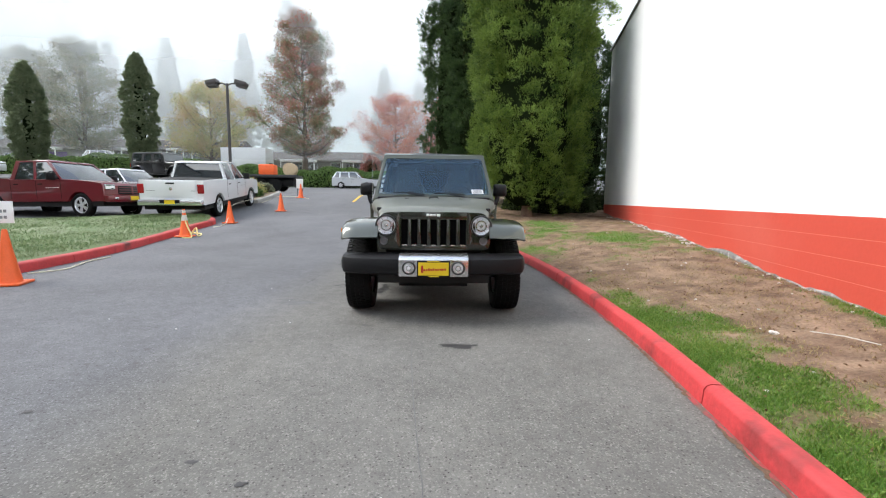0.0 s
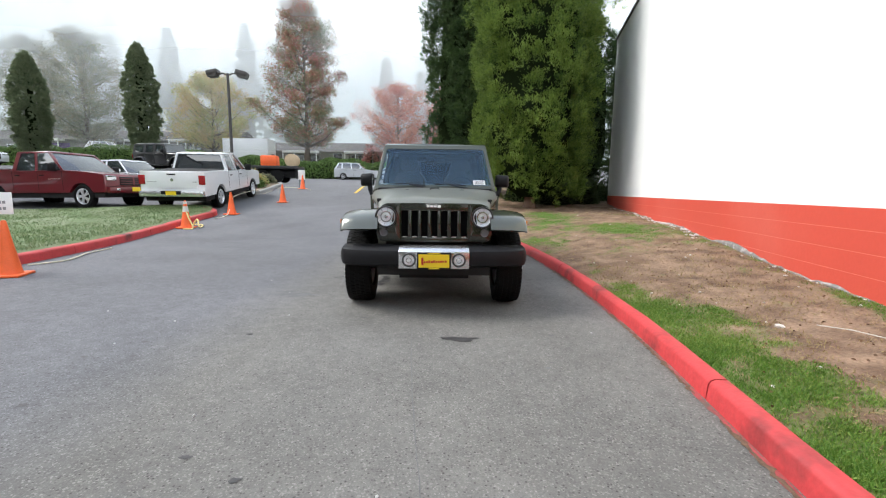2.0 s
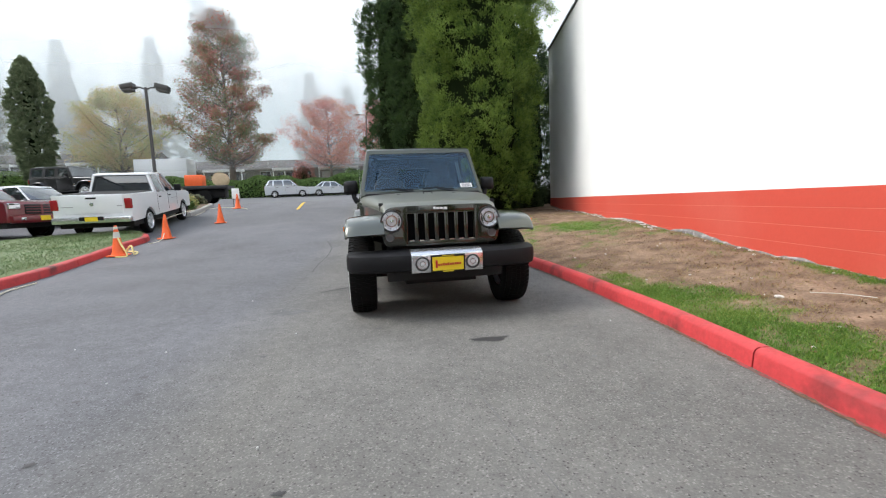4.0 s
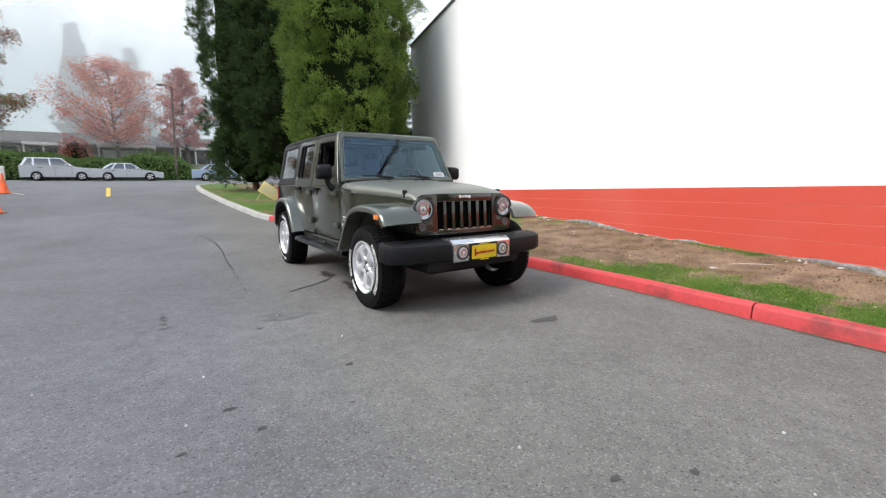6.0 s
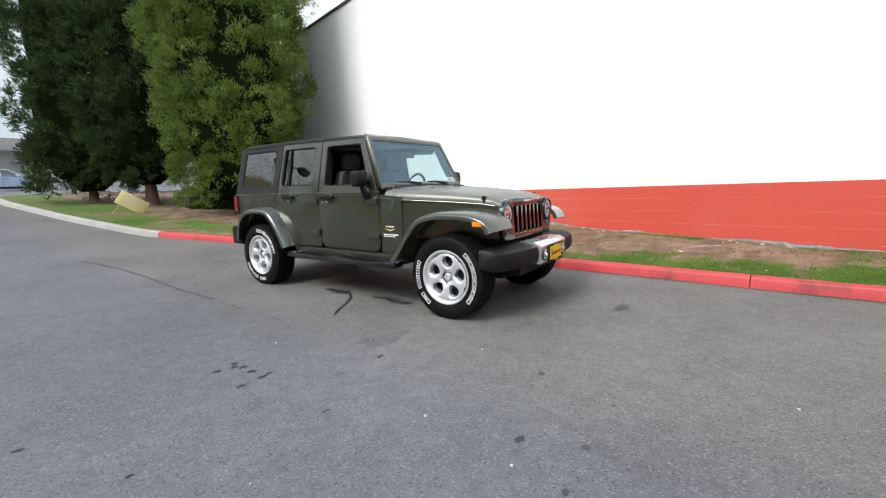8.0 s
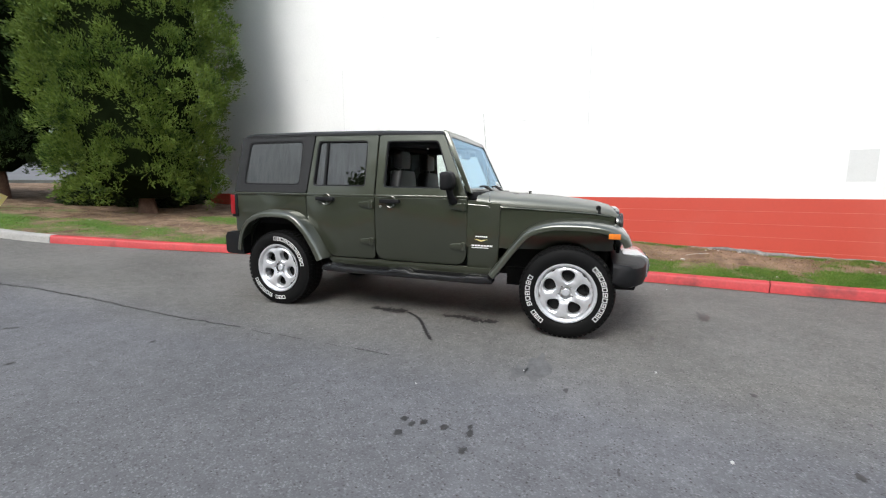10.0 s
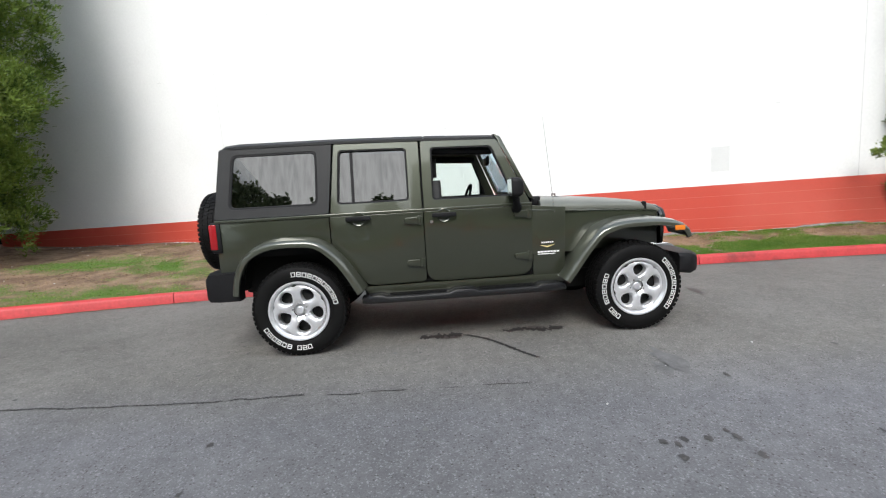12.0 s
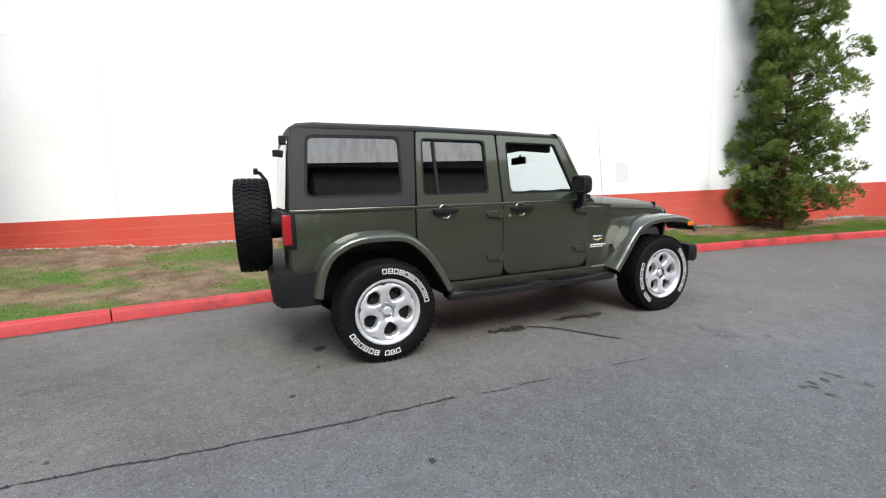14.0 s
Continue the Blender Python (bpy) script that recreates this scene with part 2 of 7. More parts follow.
def verge_mat():
    """Bare soil and thin turf; the mesh's "turf" values say where the turf grows."""
    m = mat("verge_soil", (0.225, 0.155, 0.105), rough=0.95, var=0.48, scale=5, fine=38, bump=0.03, second=(0.135, 0.088, 0.058), second_scale=2.6, second_at=(0.42, 0.60), spec=0.2)
    n, l = m.node_tree.nodes, m.node_tree.links
    b = n["Principled BSDF"]
    old = b.inputs["Base Color"].links[0].from_socket
    at, co, tex, add, ramp, mix = n.new("ShaderNodeAttribute"), n.new("ShaderNodeTexCoord"), n.new("ShaderNodeTexNoise"), n.new("ShaderNodeMath"), n.new("ShaderNodeMapRange"), n.new("ShaderNodeMix")
    at.attribute_name = "turf"
    tex.inputs["Scale"].default_value, tex.inputs["Detail"].default_value = 9.0, 6
    add.operation = "ADD"
    l.new(co.outputs["Object"], tex.inputs["Vector"])
    l.new(at.outputs["Fac"], add.inputs[0]), l.new(tex.outputs[0], add.inputs[1])
    ramp.inputs[1].default_value, ramp.inputs[2].default_value = 0.75, 1.40
    l.new(add.outputs[0], ramp.inputs[0])
    mix.data_type = "RGBA"
    mix.inputs[7].default_value = (0.082, 0.145, 0.030, 1)
    l.new(ramp.outputs[0], mix.inputs[0]), l.new(old, mix.inputs[6]), l.new(mix.outputs[2], b.inputs["Base Color"])
    return m


def wall_mat(name, color, stain, rough, glossy=0.5):
    m = mat(name, color, rough=rough, var=0.05, scale=0.7, fine=25, bump=0.003, second=stain, second_scale=0.5, second_at=(0.5, 0.85), spec=glossy)
    return m


M = {
    "ring_dark": mat("dark_bezel", (0.05, 0.05, 0.05), 0.4),
    "asphalt": asphalt_mat(),
    "street": mat("street_asphalt", (0.12, 0.12, 0.125), 0.85, var=0.15, scale=0.5, fine=50, bump=0.003),
    "tar": mat("tar", (0.018, 0.017, 0.017), 0.7, var=0.4, scale=8),
    "oil": mat("oil_stain", (0.036, 0.034, 0.033), 0.55, var=0.3, scale=14),
    "worn": mat("damp_asphalt", (0.108, 0.107, 0.105), 0.75, var=0.3, scale=14),
    "pale_grass": leaf_mat("pale_grass_blade", [(0.075, 0.13, 0.045), (0.13, 0.19, 0.075), (0.23, 0.28, 0.15)]),
    "straw": leaf_mat("dry_grass_blade", [(0.26, 0.19, 0.10), (0.36, 0.27, 0.15), (0.30, 0.24, 0.10)]),
    "litter_leaf": leaf_mat("fallen_leaf", [(0.055, 0.032, 0.020), (0.12, 0.065, 0.035), (0.22, 0.13, 0.07)]),
    "chalk": mat("pale_stone", (0.5, 0.5, 0.48), 0.8),
    "verge": verge_mat(),
    "ground": mat("meadow", (0.09, 0.12, 0.04), 0.95, var=0.3, scale=0.6, fine=20, second=(0.16, 0.14, 0.07), second_scale=0.15),
    "frost": mat("frosted_turf", (0.105, 0.155, 0.06), 0.95, var=0.3, scale=2.0, fine=40, bump=0.02, second=(0.17, 0.20, 0.11), second_scale=1.6, second_at=(0.4, 0.6)),
    "mulch": mat("planter_soil", (0.16, 0.11, 0.07), 0.95, var=0.4, scale=6, fine=40, bump=0.02),
    "kerb_red": mat("red_kerb_paint", (0.46, 0.040, 0.042), 0.55, var=0.22, scale=3, fine=30, bump=0.004, second=(0.10, 0.018, 0.018), second_scale=2.2, second_at=(0.56, 0.72)),
    "kerb_grey": mat("kerb_concrete", (0.33, 0.32, 0.30), 0.9, var=0.2, scale=3, fine=30, bump=0.004),
    "white_wall": wall_mat("white_block_paint", (0.84, 0.843, 0.838), (0.79, 0.795, 0.79), 0.5),
    "red_wall": wall_mat("red_block_paint", (0.55, 0.074, 0.048), (0.62, 0.13, 0.095), 0.5),
    "mortar_white": mat("white_joint", (0.62, 0.625, 0.62), 0.7),
    "mortar_red": mat("faded_red_joint", (0.66, 0.22, 0.17), 0.7),
    "coping": mat("roof_coping", (0.12, 0.12, 0.125), 0.5),
    "patch_paint": mat("touched_up_paint", (0.69, 0.70, 0.69), 0.6, var=0.05),
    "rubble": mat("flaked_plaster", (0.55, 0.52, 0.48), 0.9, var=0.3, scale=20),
    "trunk": mat("conifer_bark", (0.15, 0.085, 0.06), 0.95, var=0.45, scale=5, fine=30, bump=0.02),
    "bark": mat("bark", (0.10, 0.08, 0.065), 0.95, var=0.4, scale=5, fine=30, bump=0.02),
    # near-black so that gaps in the crowns look shaded
    "core": mat("shaded_crown_filler", (0.010, 0.015, 0.006), 1.0, var=0.5, scale=3, spec=0.0),
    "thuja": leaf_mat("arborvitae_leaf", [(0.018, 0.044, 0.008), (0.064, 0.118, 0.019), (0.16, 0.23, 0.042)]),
    "juniper": leaf_mat("juniper_leaf", [(0.030, 0.062, 0.014), (0.090, 0.150, 0.032), (0.20, 0.27, 0.065)]),
    "dark_thuja": leaf_mat("dark_conifer_leaf", [(0.007, 0.019, 0.007), (0.021, 0.046, 0.014), (0.052, 0.090, 0.026)]),
    "shrub": leaf_mat("shrub_leaf", [(0.02, 0.035, 0.015), (0.045, 0.07, 0.025), (0.07, 0.10, 0.04)]),
    "ivy": leaf_mat("ivy_leaf", [(0.05, 0.09, 0.03), (0.09, 0.16, 0.045), (0.14, 0.22, 0.06)]),
    "grass": leaf_mat("grass_blade", [(0.060, 0.145, 0.018), (0.105, 0.215, 0.028), (0.22, 0.29, 0.065)]),
    # distant leaves: some fog haze is mixed into most of these colours
    "red_leaf": leaf_mat("red_autumn_leaf", [(0.28, 0.07, 0.07), (0.40, 0.12, 0.11), (0.44, 0.20, 0.15)], patch=0.30),
    "pink_leaf": leaf_mat("faded_red_leaf", [(0.34, 0.085, 0.065), (0.47, 0.13, 0.095), (0.52, 0.21, 0.12)], patch=0.30),
    "mixed_leaf": leaf_mat("turning_leaf", [(0.12, 0.18, 0.08), (0.18, 0.20, 0.10), (0.36, 0.135, 0.11)], patch=0.30),
    "yellow_leaf": leaf_mat("yellow_autumn_leaf", [(0.22, 0.30, 0.10), (0.40, 0.42, 0.15), (0.52, 0.34, 0.16)], patch=0.30),
    "grey_leaf": leaf_mat("hazed_green_leaf", [(0.12, 0.15, 0.10), (0.18, 0.20, 0.13), (0.26, 0.22, 0.14)], patch=0.30),
    "cypress_leaf": leaf_mat("hazed_hornbeam_leaf", [(0.085, 0.115, 0.060), (0.125, 0.165, 0.085), (0.18, 0.215, 0.12)]),
    "paint": mat("olive_green_paint", (0.052, 0.058, 0.039), 0.28, metal=0.5, var=0.05, scale=3, fine=300, coat=1.0),
    # body olive darkened: the shade on the car's front is in this colour
    "shaded_grille_paint": mat("shaded_olive_paint", (0.020, 0.023, 0.016), 0.2, metal=0.3, var=0.05, scale=3, fine=300, coat=1.0),
    # the sky's sheen on the hood is put into this paler colour
    "hood_paint": mat("sky_paled_olive_paint", (0.145, 0.150, 0.126), 0.46, metal=0.35, var=0.08, scale=3, fine=300, coat=0.3),
    "flare": mat("olive_flare_paint", (0.070, 0.076, 0.058), 0.28, metal=0.4, var=0.05, scale=3, fine=300, coat=1.0),
    "hardtop": mat("textured_black_hardtop", (0.018, 0.0185, 0.019), 0.5, var=0.15, scale=8, fine=400, bump=0.0008, spec=0.28),
    "plastic": mat("black_moulded_plastic", (0.0085, 0.0085, 0.0095), 0.55, var=0.12, scale=8, fine=300, bump=0.0006, spec=0.22),
    "rubber": mat("tyre_rubber", (0.005, 0.005, 0.005), 0.65, var=0.2, scale=20, fine=200, spec=0.15),
    "letter": mat("raised_white_letter", (0.75, 0.75, 0.73), 0.6, var=0.05),
    "alloy": mat("silver_alloy", (0.80, 0.81, 0.83), 0.30, metal=0.65, var=0.06, scale=10),
    "chrome": mat("brushed_silver", (0.70, 0.71, 0.72), 0.22, metal=0.9, var=0.04, scale=10),
    "dark_metal": mat("dark_steel", (0.04, 0.04, 0.042), 0.5, metal=0.5, var=0.2, scale=10),
    "underbody": mat("underbody", (0.012, 0.012, 0.012), 0.9, var=0.2, scale=10),
    "interior": mat("dark_interior", (0.010, 0.010, 0.011), 0.8, var=0.2, scale=10),
    "seat": mat("black_leather", (0.012, 0.012, 0.012), 0.6, var=0.15, scale=15, bump=0.001),
    "amber": mat("amber_lens", (0.75, 0.20, 0.02), 0.2, var=0.05, coat=0.6),
    "red_lens": mat("red_lens", (0.30, 0.008, 0.012), 0.25, var=0.05, coat=0.4),
    "reflector": mat("lamp_reflector", (0.72, 0.73, 0.75), 0.12, metal=1.0, var=0.03),
    "lamp_bowl": mat("bright_lamp_bowl", (0.80, 0.81, 0.83), 0.30, metal=0.45, var=0.08, scale=30),
    # blackened: the shade deep in the grille slots is put into this colour
    "radiator": mat("shaded_black_radiator", (0.004, 0.004, 0.004), 1.0, spec=0.05),
    "smoked_lens": mat("smoked_lens", (0.10, 0.10, 0.105), 0.2, var=0.1, coat=0.6),
    "gloss_plastic": mat("glossy_black_plastic", (0.009, 0.009, 0.010), 0.26, var=0.1, scale=8, spec=0.5),
    "lamp_ring": mat("black_lamp_ring", (0.02, 0.02, 0.02), 0.35),
    "clear_lens": glass_mat("clear_lens", (0.95, 0.96, 0.97)),
    "door_glass": glass_mat("clear_door_glass", (0.86, 0.92, 0.90), clear=0.04),
    # the blue of mirrored sky is put into this sheen colour
    "windscreen": glass_mat("windscreen_glass", (0.90, 0.95, 0.945), clear=0.045, sheen=(0.55, 0.78, 1.0)),
    "tinted": glass_mat("privacy_glass", (0.07, 0.08, 0.08), clear=0.13, streaks=0.24),
    "plate_yellow": mat("yellow_plate", (0.80, 0.58, 0.02), 0.4, var=0.03),
    "plate_red": mat("red_lettering", (0.45, 0.02, 0.02), 0.4, var=0.03),
    "white_paper": mat("white_paper", (0.8, 0.8, 0.78), 0.7, var=0.03),
    "grey_print": mat("grey_print", (0.25, 0.25, 0.25), 0.7, var=0.03),
    "orange": mat("orange_cone_plastic", (0.85, 0.13, 0.025), 0.5, var=0.1, scale=8),
    "cone_band": mat("grey_reflective_band", (0.55, 0.55, 0.50), 0.5, var=0.1),
    "rope": mat("pale_tape", (0.62, 0.58, 0.45), 0.8, var=0.15),
    "yellow_line": mat("worn_yellow_line", (0.62, 0.40, 0.06), 0.8, var=0.25, scale=8),
    "board_yellow": mat("pale_yellow_board", (0.72, 0.60, 0.25), 0.6, var=0.08),
    "steel_pole": mat("dark_bronze_pole", (0.05, 0.045, 0.042), 0.5, var=0.1),
    "white_paint": mat("white_car_paint", (0.76, 0.77, 0.78), 0.25, var=0.03, coat=0.8),
    "red_paint": mat("dark_red_car_paint", (0.125, 0.006, 0.012), 0.3, metal=0.0, var=0.04, coat=0.8),
    "black_paint": mat("black_car_paint", (0.012, 0.011, 0.012), 0.3, var=0.05, coat=0.8),
    "silver_paint": mat("silver_car_paint", (0.52, 0.54, 0.57), 0.3, metal=0.5, var=0.03, coat=0.8),
    "car_glass": mat("dark_car_glass", (0.02, 0.026, 0.030), 0.04, var=0.02, coat=1.0, spec=0.9),
    "roof_dark": mat("brown_shingle_roof", (0.055, 0.048, 0.048), 0.9, var=0.25, scale=2, fine=12),
    "siding": mat("grey_siding", (0.23, 0.22, 0.21), 0.85, var=0.12, scale=1),
    "trim_white": mat("white_fascia", (0.72, 0.73, 0.74), 0.6, var=0.05),
    "purple": mat("purple_panel", (0.16, 0.08, 0.32), 0.6, var=0.1),
    "backdrop": backdrop_mat(),
    "mist": mist_mat("thin_mist", 0.10, 0.50),
    "fog": mist_mat("thick_mist", 0.42, 0.72),
    "bare_concrete": mat("crumbled_concrete", (0.19, 0.18, 0.17), 0.95, var=0.45, scale=12, fine=70, bump=0.01, second=(0.36, 0.34, 0.32), second_scale=11, second_at=(0.52, 0.66)),
    "overspray": mat("thin_red_overspray", (0.30, 0.05, 0.05), 0.8, var=0.35, scale=10, fine=60, second=(0.13, 0.09, 0.07), second_scale=7),
    "dirt_line": mat("leaf_dirt", (0.12, 0.075, 0.045), 0.95, var=0.5, scale=20, fine=90),
    "blue_grey_paint": mat("blue_grey_car_paint", (0.10, 0.13, 0.17), 0.3, metal=0.4, var=0.03, coat=0.8),
    "pale_blue_paint": mat("pale_blue_car_paint", (0.36, 0.45, 0.58), 0.3, metal=0.3, var=0.03, coat=0.8),
    "showroom": mat("grey_plaster_wall", (0.10, 0.10, 0.105), 0.8, var=0.1, scale=1),
    "pole_wood": mat("weathered_pole_wood", (0.115, 0.085, 0.07), 0.9, var=0.25, scale=3, fine=30),
    "wood": mat("plywood", (0.50, 0.38, 0.24), 0.7, var=0.15, scale=6),
}

# ---- building tools ----
def finish(name, verts, faces, material, parent=None, label="", sharp=38):
    me = bpy.data.meshes.new(name)
    me.from_pydata([tuple(v) for v in verts], [], faces)
    me.materials.append(material)
    me.shade_smooth() if sharp else None
    me.update()
    if sharp:
        me.set_sharp_from_angle(angle=radians(sharp))
    ob = new(name, me)
    ob.parent = parent
    if label:
        tagged(ob, label)
    return ob


def part(name, bm, material, parent=None, label="", bevel=0.0, sharp=38, segments=2):
    """Links a bmesh as one mesh object, under a thing or a part, with softened edges."""
    bmesh.ops.recalc_face_normals(bm, faces=bm.faces)
    if bevel:
        edges = [e for e in bm.edges if len(e.link_faces) == 2 and e.calc_face_angle(0) > radians(28)]
        bmesh.ops.bevel(bm, geom=edges, offset=bevel, segments=segments, affect="EDGES", profile=0.5, clamp_overlap=True)
    me = bpy.data.meshes.new(name)
    bm.to_mesh(me)
    bm.free()
    me.materials.append(material)
    if sharp:
        me.shade_smooth()
        me.set_sharp_from_angle(angle=radians(sharp))
    ob = new(name, me)
    ob.parent = parent
    if label:
        tagged(ob, label)
    return ob


def thing(name, m, label, category, group="", kind=""):
    ob = new(name)
    ob.empty_display_size = 0.2
    ob.matrix_basis = m
    return tagged(ob, label, category, group, kind)


def box(bm, x0, x1, y0, y1, z0, z1):
    v = [bm.verts.new((x, y, z)) for x in (x0, x1) for y in (y0, y1) for z in (z0, z1)]
    for f in ((0, 1, 3, 2), (4, 6, 7, 5), (0, 4, 5, 1), (2, 3, 7, 6), (0, 2, 6, 4), (1, 5, 7, 3)):
        bm.faces.new([v[i] for i in f])
    return v


def loft(bm, rings, closed=True, caps=True):
    """Skins rings of equal length; each ring a list of points."""
    rows = [[bm.verts.new(p) for p in r] for r in rings]
    n = len(rows[0])
    for a, b in zip(rows, rows[1:]):
        for i in range(n if closed else n - 1):
            j = (i + 1) % n
            bm.faces.new((a[i], a[j], b[j], b[i]))
    if caps and closed:
        bm.faces.new(rows[0][::-1])
        bm.faces.new(rows[-1])
    return rows


def prism(bm, poly, x0, x1):
    """A (y, z) outline drawn out from x0 to x1."""
    loft(bm, [[(x, y, z) for y, z in poly] for x in (x0, x1)])


def cyl(bm, a, b, r0, r1=None, seg=16, caps=True):
    a, b = Vector(a), Vector(b)
    r1 = r0 if r1 is None else r1
    q = (b - a).to_track_quat("Z", "Y")
    ring = lambda c, r: [c + q @ Vector((r * math.cos(2 * math.pi * i / seg), r * math.sin(2 * math.pi * i / seg), 0)) for i in range(seg)]
    loft(bm, [ring(a, r0), ring(b, r1)], True, caps)


def lathe(bm, profile, centre, seg=48, side=1):
    """Turns (radius, depth) round the x axis through centre; depth runs along side * x."""
    cx, cy, cz = centre
    rings = []
    for r, d in profile:
        rings.append([(cx + side * d, cy + r * math.cos(2 * math.pi * i / seg), cz + r * math.sin(2 * math.pi * i / seg)) for i in range(seg)])
    loft(bm, rings, True, False)


def tube(bm, pts, r, seg=8):
    pts = [Vector(p) for p in pts]
    rings = []
    for i, p in enumerate(pts):
        d = (pts[min(i + 1, len(pts) - 1)] - pts[max(i - 1, 0)]).normalized()
        q = d.to_track_quat("Z", "Y")
        rr = r[i] if isinstance(r, (list, tuple)) else r
        rings.append([p + q @ Vector((rr * math.cos(2 * math.pi * k / seg), rr * math.sin(2 * math.pi * k / seg), 0)) for k in range(seg)])
    loft(bm, rings)


def rounded(pts, radius, steps=4):
    """A polygon with arcs for corners; radius is one number or one for each corner."""
    out, n = [], len(pts)
    rad = radius if isinstance(radius, (list, tuple)) else [radius] * n
    for i in range(n):
        p, a, b = Vector(pts[i]), Vector(pts[i - 1]), Vector(pts[(i + 1) % n])
        u, v = (a - p), (b - p)
        d = min(rad[i], u.length * 0.45, v.length * 0.45)
        s, e = p + u.normalized() * d, p + v.normalized() * d
        for k in range(steps + 1):
            t = k / steps
            q = s * (1 - t) ** 2 + p * 2 * t * (1 - t) + e * t * t
            out.append((q.x, q.y))
    return out


def frame_ring(bm, outer, inner, put, depth):
    """A flat frame between two outlines of equal length, put(y, z, d) places a point at depth d."""
    n = len(outer)
    o0, i0 = [bm.verts.new(put(*p, 0)) for p in outer], [bm.verts.new(put(*p, 0)) for p in inner]
    o1, i1 = [bm.verts.new(put(*p, depth)) for p in outer], [bm.verts.new(put(*p, depth)) for p in inner]
    for k in range(n):
        j = (k + 1) % n
        bm.faces.new((o0[k], o0[j], i0[j], i0[k]))
        bm.faces.new((o1[k], i1[k], i1[j], o1[j]))
        bm.faces.new((o0[k], o1[k], o1[j], o0[j]))
        bm.faces.new((i0[k], i0[j], i1[j], i1[k]))


def spline(pts, n):
    """n points along a smooth curve through pts."""
    p = np.array(pts, float)
    t = np.r_[0, np.cumsum(np.linalg.norm(np.diff(p, axis=0), axis=1))]
    s = np.linspace(0, t[-1], n)
    m = np.gradient(p, t, axis=0)
    k = np.clip(np.searchsorted(t, s) - 1, 0, len(t) - 2)
    h = (t[k + 1] - t[k])[:, None]
    u = ((s - t[k])[:, None]) / h
    return (2 * u**3 - 3 * u**2 + 1) * p[k] + (u**3 - 2 * u**2 + u) * h * m[k] + (-2 * u**3 + 3 * u**2) * p[k + 1] + (u**3 - u**2) * h * m[k + 1]


def leaves(name, centres, axes, length, width, material, parent=None, label="", seed=1, spread=0.6, kind="", tone=None):
    """Many small bent leaves: two triangles each, at centres, pointing about along axes."""
    rng = np.random.default_rng(seed)
    n = len(centres)
    d = axes + rng.normal(0, spread, (n, 3))
    d /= np.linalg.norm(d, axis=1)[:, None] + 1e-9
    side = np.cross(d, rng.normal(0, 1, (n, 3)))
    side /= np.linalg.norm(side, axis=1)[:, None] + 1e-9
    ln = length * rng.uniform(0.6, 1.3, n)[:, None]
    wd = width * rng.uniform(0.6, 1.3, n)[:, None]
    sag = np.cross(d, side) * ln * 0.18
    v = np.stack([centres - d * ln / 2, centres + side * wd / 2 + sag, centres + d * ln / 2, centres - side * wd / 2 + sag], 1).reshape(-1, 3)
    me = bpy.data.meshes.new(name)
    me.vertices.add(4 * n)
    me.vertices.foreach_set("co", v.astype(np.float32).ravel())
    me.loops.add(4 * n)
    me.loops.foreach_set("vertex_index", np.arange(4 * n, dtype=np.int32))
    me.polygons.add(n)
    me.polygons.foreach_set("loop_start", np.arange(0, 4 * n, 4, dtype=np.int32))
    me.materials.append(material)
    me.update(calc_edges=True)
    me.validate()
    if tone is not None:
        me.attributes.new("clump_tone", "FLOAT", "POINT").data.foreach_set("value", np.repeat(tone, 4).astype(np.float32))
    ob = new(name, me)
    ob.parent = parent
    if label or kind:
        tagged(ob, label, kind=kind)
    return ob

# ---- ground, kerbs, wall ----
WALL_END = 17.3
SLOPE_Y = (-60, 3, 4.8, 7.7, 9, 10.5, 12, 15, 18, 21, 23.5, 25.5, 27, 33, 46.5, 48.5, 54, 66, 90, 600)
SLOPE_Z = (-0.06, -0.05, -0.03, 0.012, 0.04, 0.11, 0.22, 0.47, 0.73, 1.05, 1.30, 1.42, 1.47, 1.66, 2.25, 2.7, 3.8, 5.0, 6.5, 9.0)
RIGHT_KERB = ((-9.5, -22), (-5.0, -16), (-1.6, -9.5), (-0.1, -6), (0.72, -3.5), (1.20, -1), (1.445, 0.8), (1.54, 2.0), (1.665, 3.5), (1.67, 5.2), (1.63, 6.3), (1.48, 7.8), (1.22, 9.3), (0.75, 10.8), (0.25, 11.8), (-0.10, 12.6), (-0.45, 13.3), (-0.85, 15.5), (-1.2, 18.2), (-1.5, 20.5), (-1.72, 22.7), (-1.55, 25.0), (-0.5, 26.5), (3.0, 26.9), (30, 26.9))
LEFT_KERB = ((-7.5, -22), (-6.6, -10), (-6.3, 0), (-6.35, 4), (-6.44, 6.1), (-6.64, 8.2), (-7.05, 10.6), (-7.24, 12.2), (-7.30, 13.3), (-7.9, 14.1), (-8.6, 14.35), (-11, 13.3), (-14, 12.3), (-20, 10.5), (-34, 7))
WALL_AZ, WALL_C, BAND, ROOF = radians(10.2), 3.0, 1.07, 6.92
WALL_ALONG, WALL_OUT = Vector((math.sin(WALL_AZ), math.cos(WALL_AZ), 0)), Vector((-math.cos(WALL_AZ), math.sin(WALL_AZ), 0))


def ease(t):
    t = min(1.0, max(0.0, t))
    return t * t * (3 - 2 * t)


def height(y, x=0.0):
    """The lie of the land: flat by the wall, up to the street, higher in the far corner of the car park."""
    return float(np.interp(y, SLOPE_Y, SLOPE_Z)) + 0.95 * ease((-x - 11) / 9) * ease((y - 16) / 9) * (1 - ease((y - 29) / 5)) + 1.3 * ease((-x - 18) / 20) * ease((y - 45) / 5)


def wall_x(y):
    return (WALL_C + math.sin(WALL_AZ) * y) / math.cos(WALL_AZ)


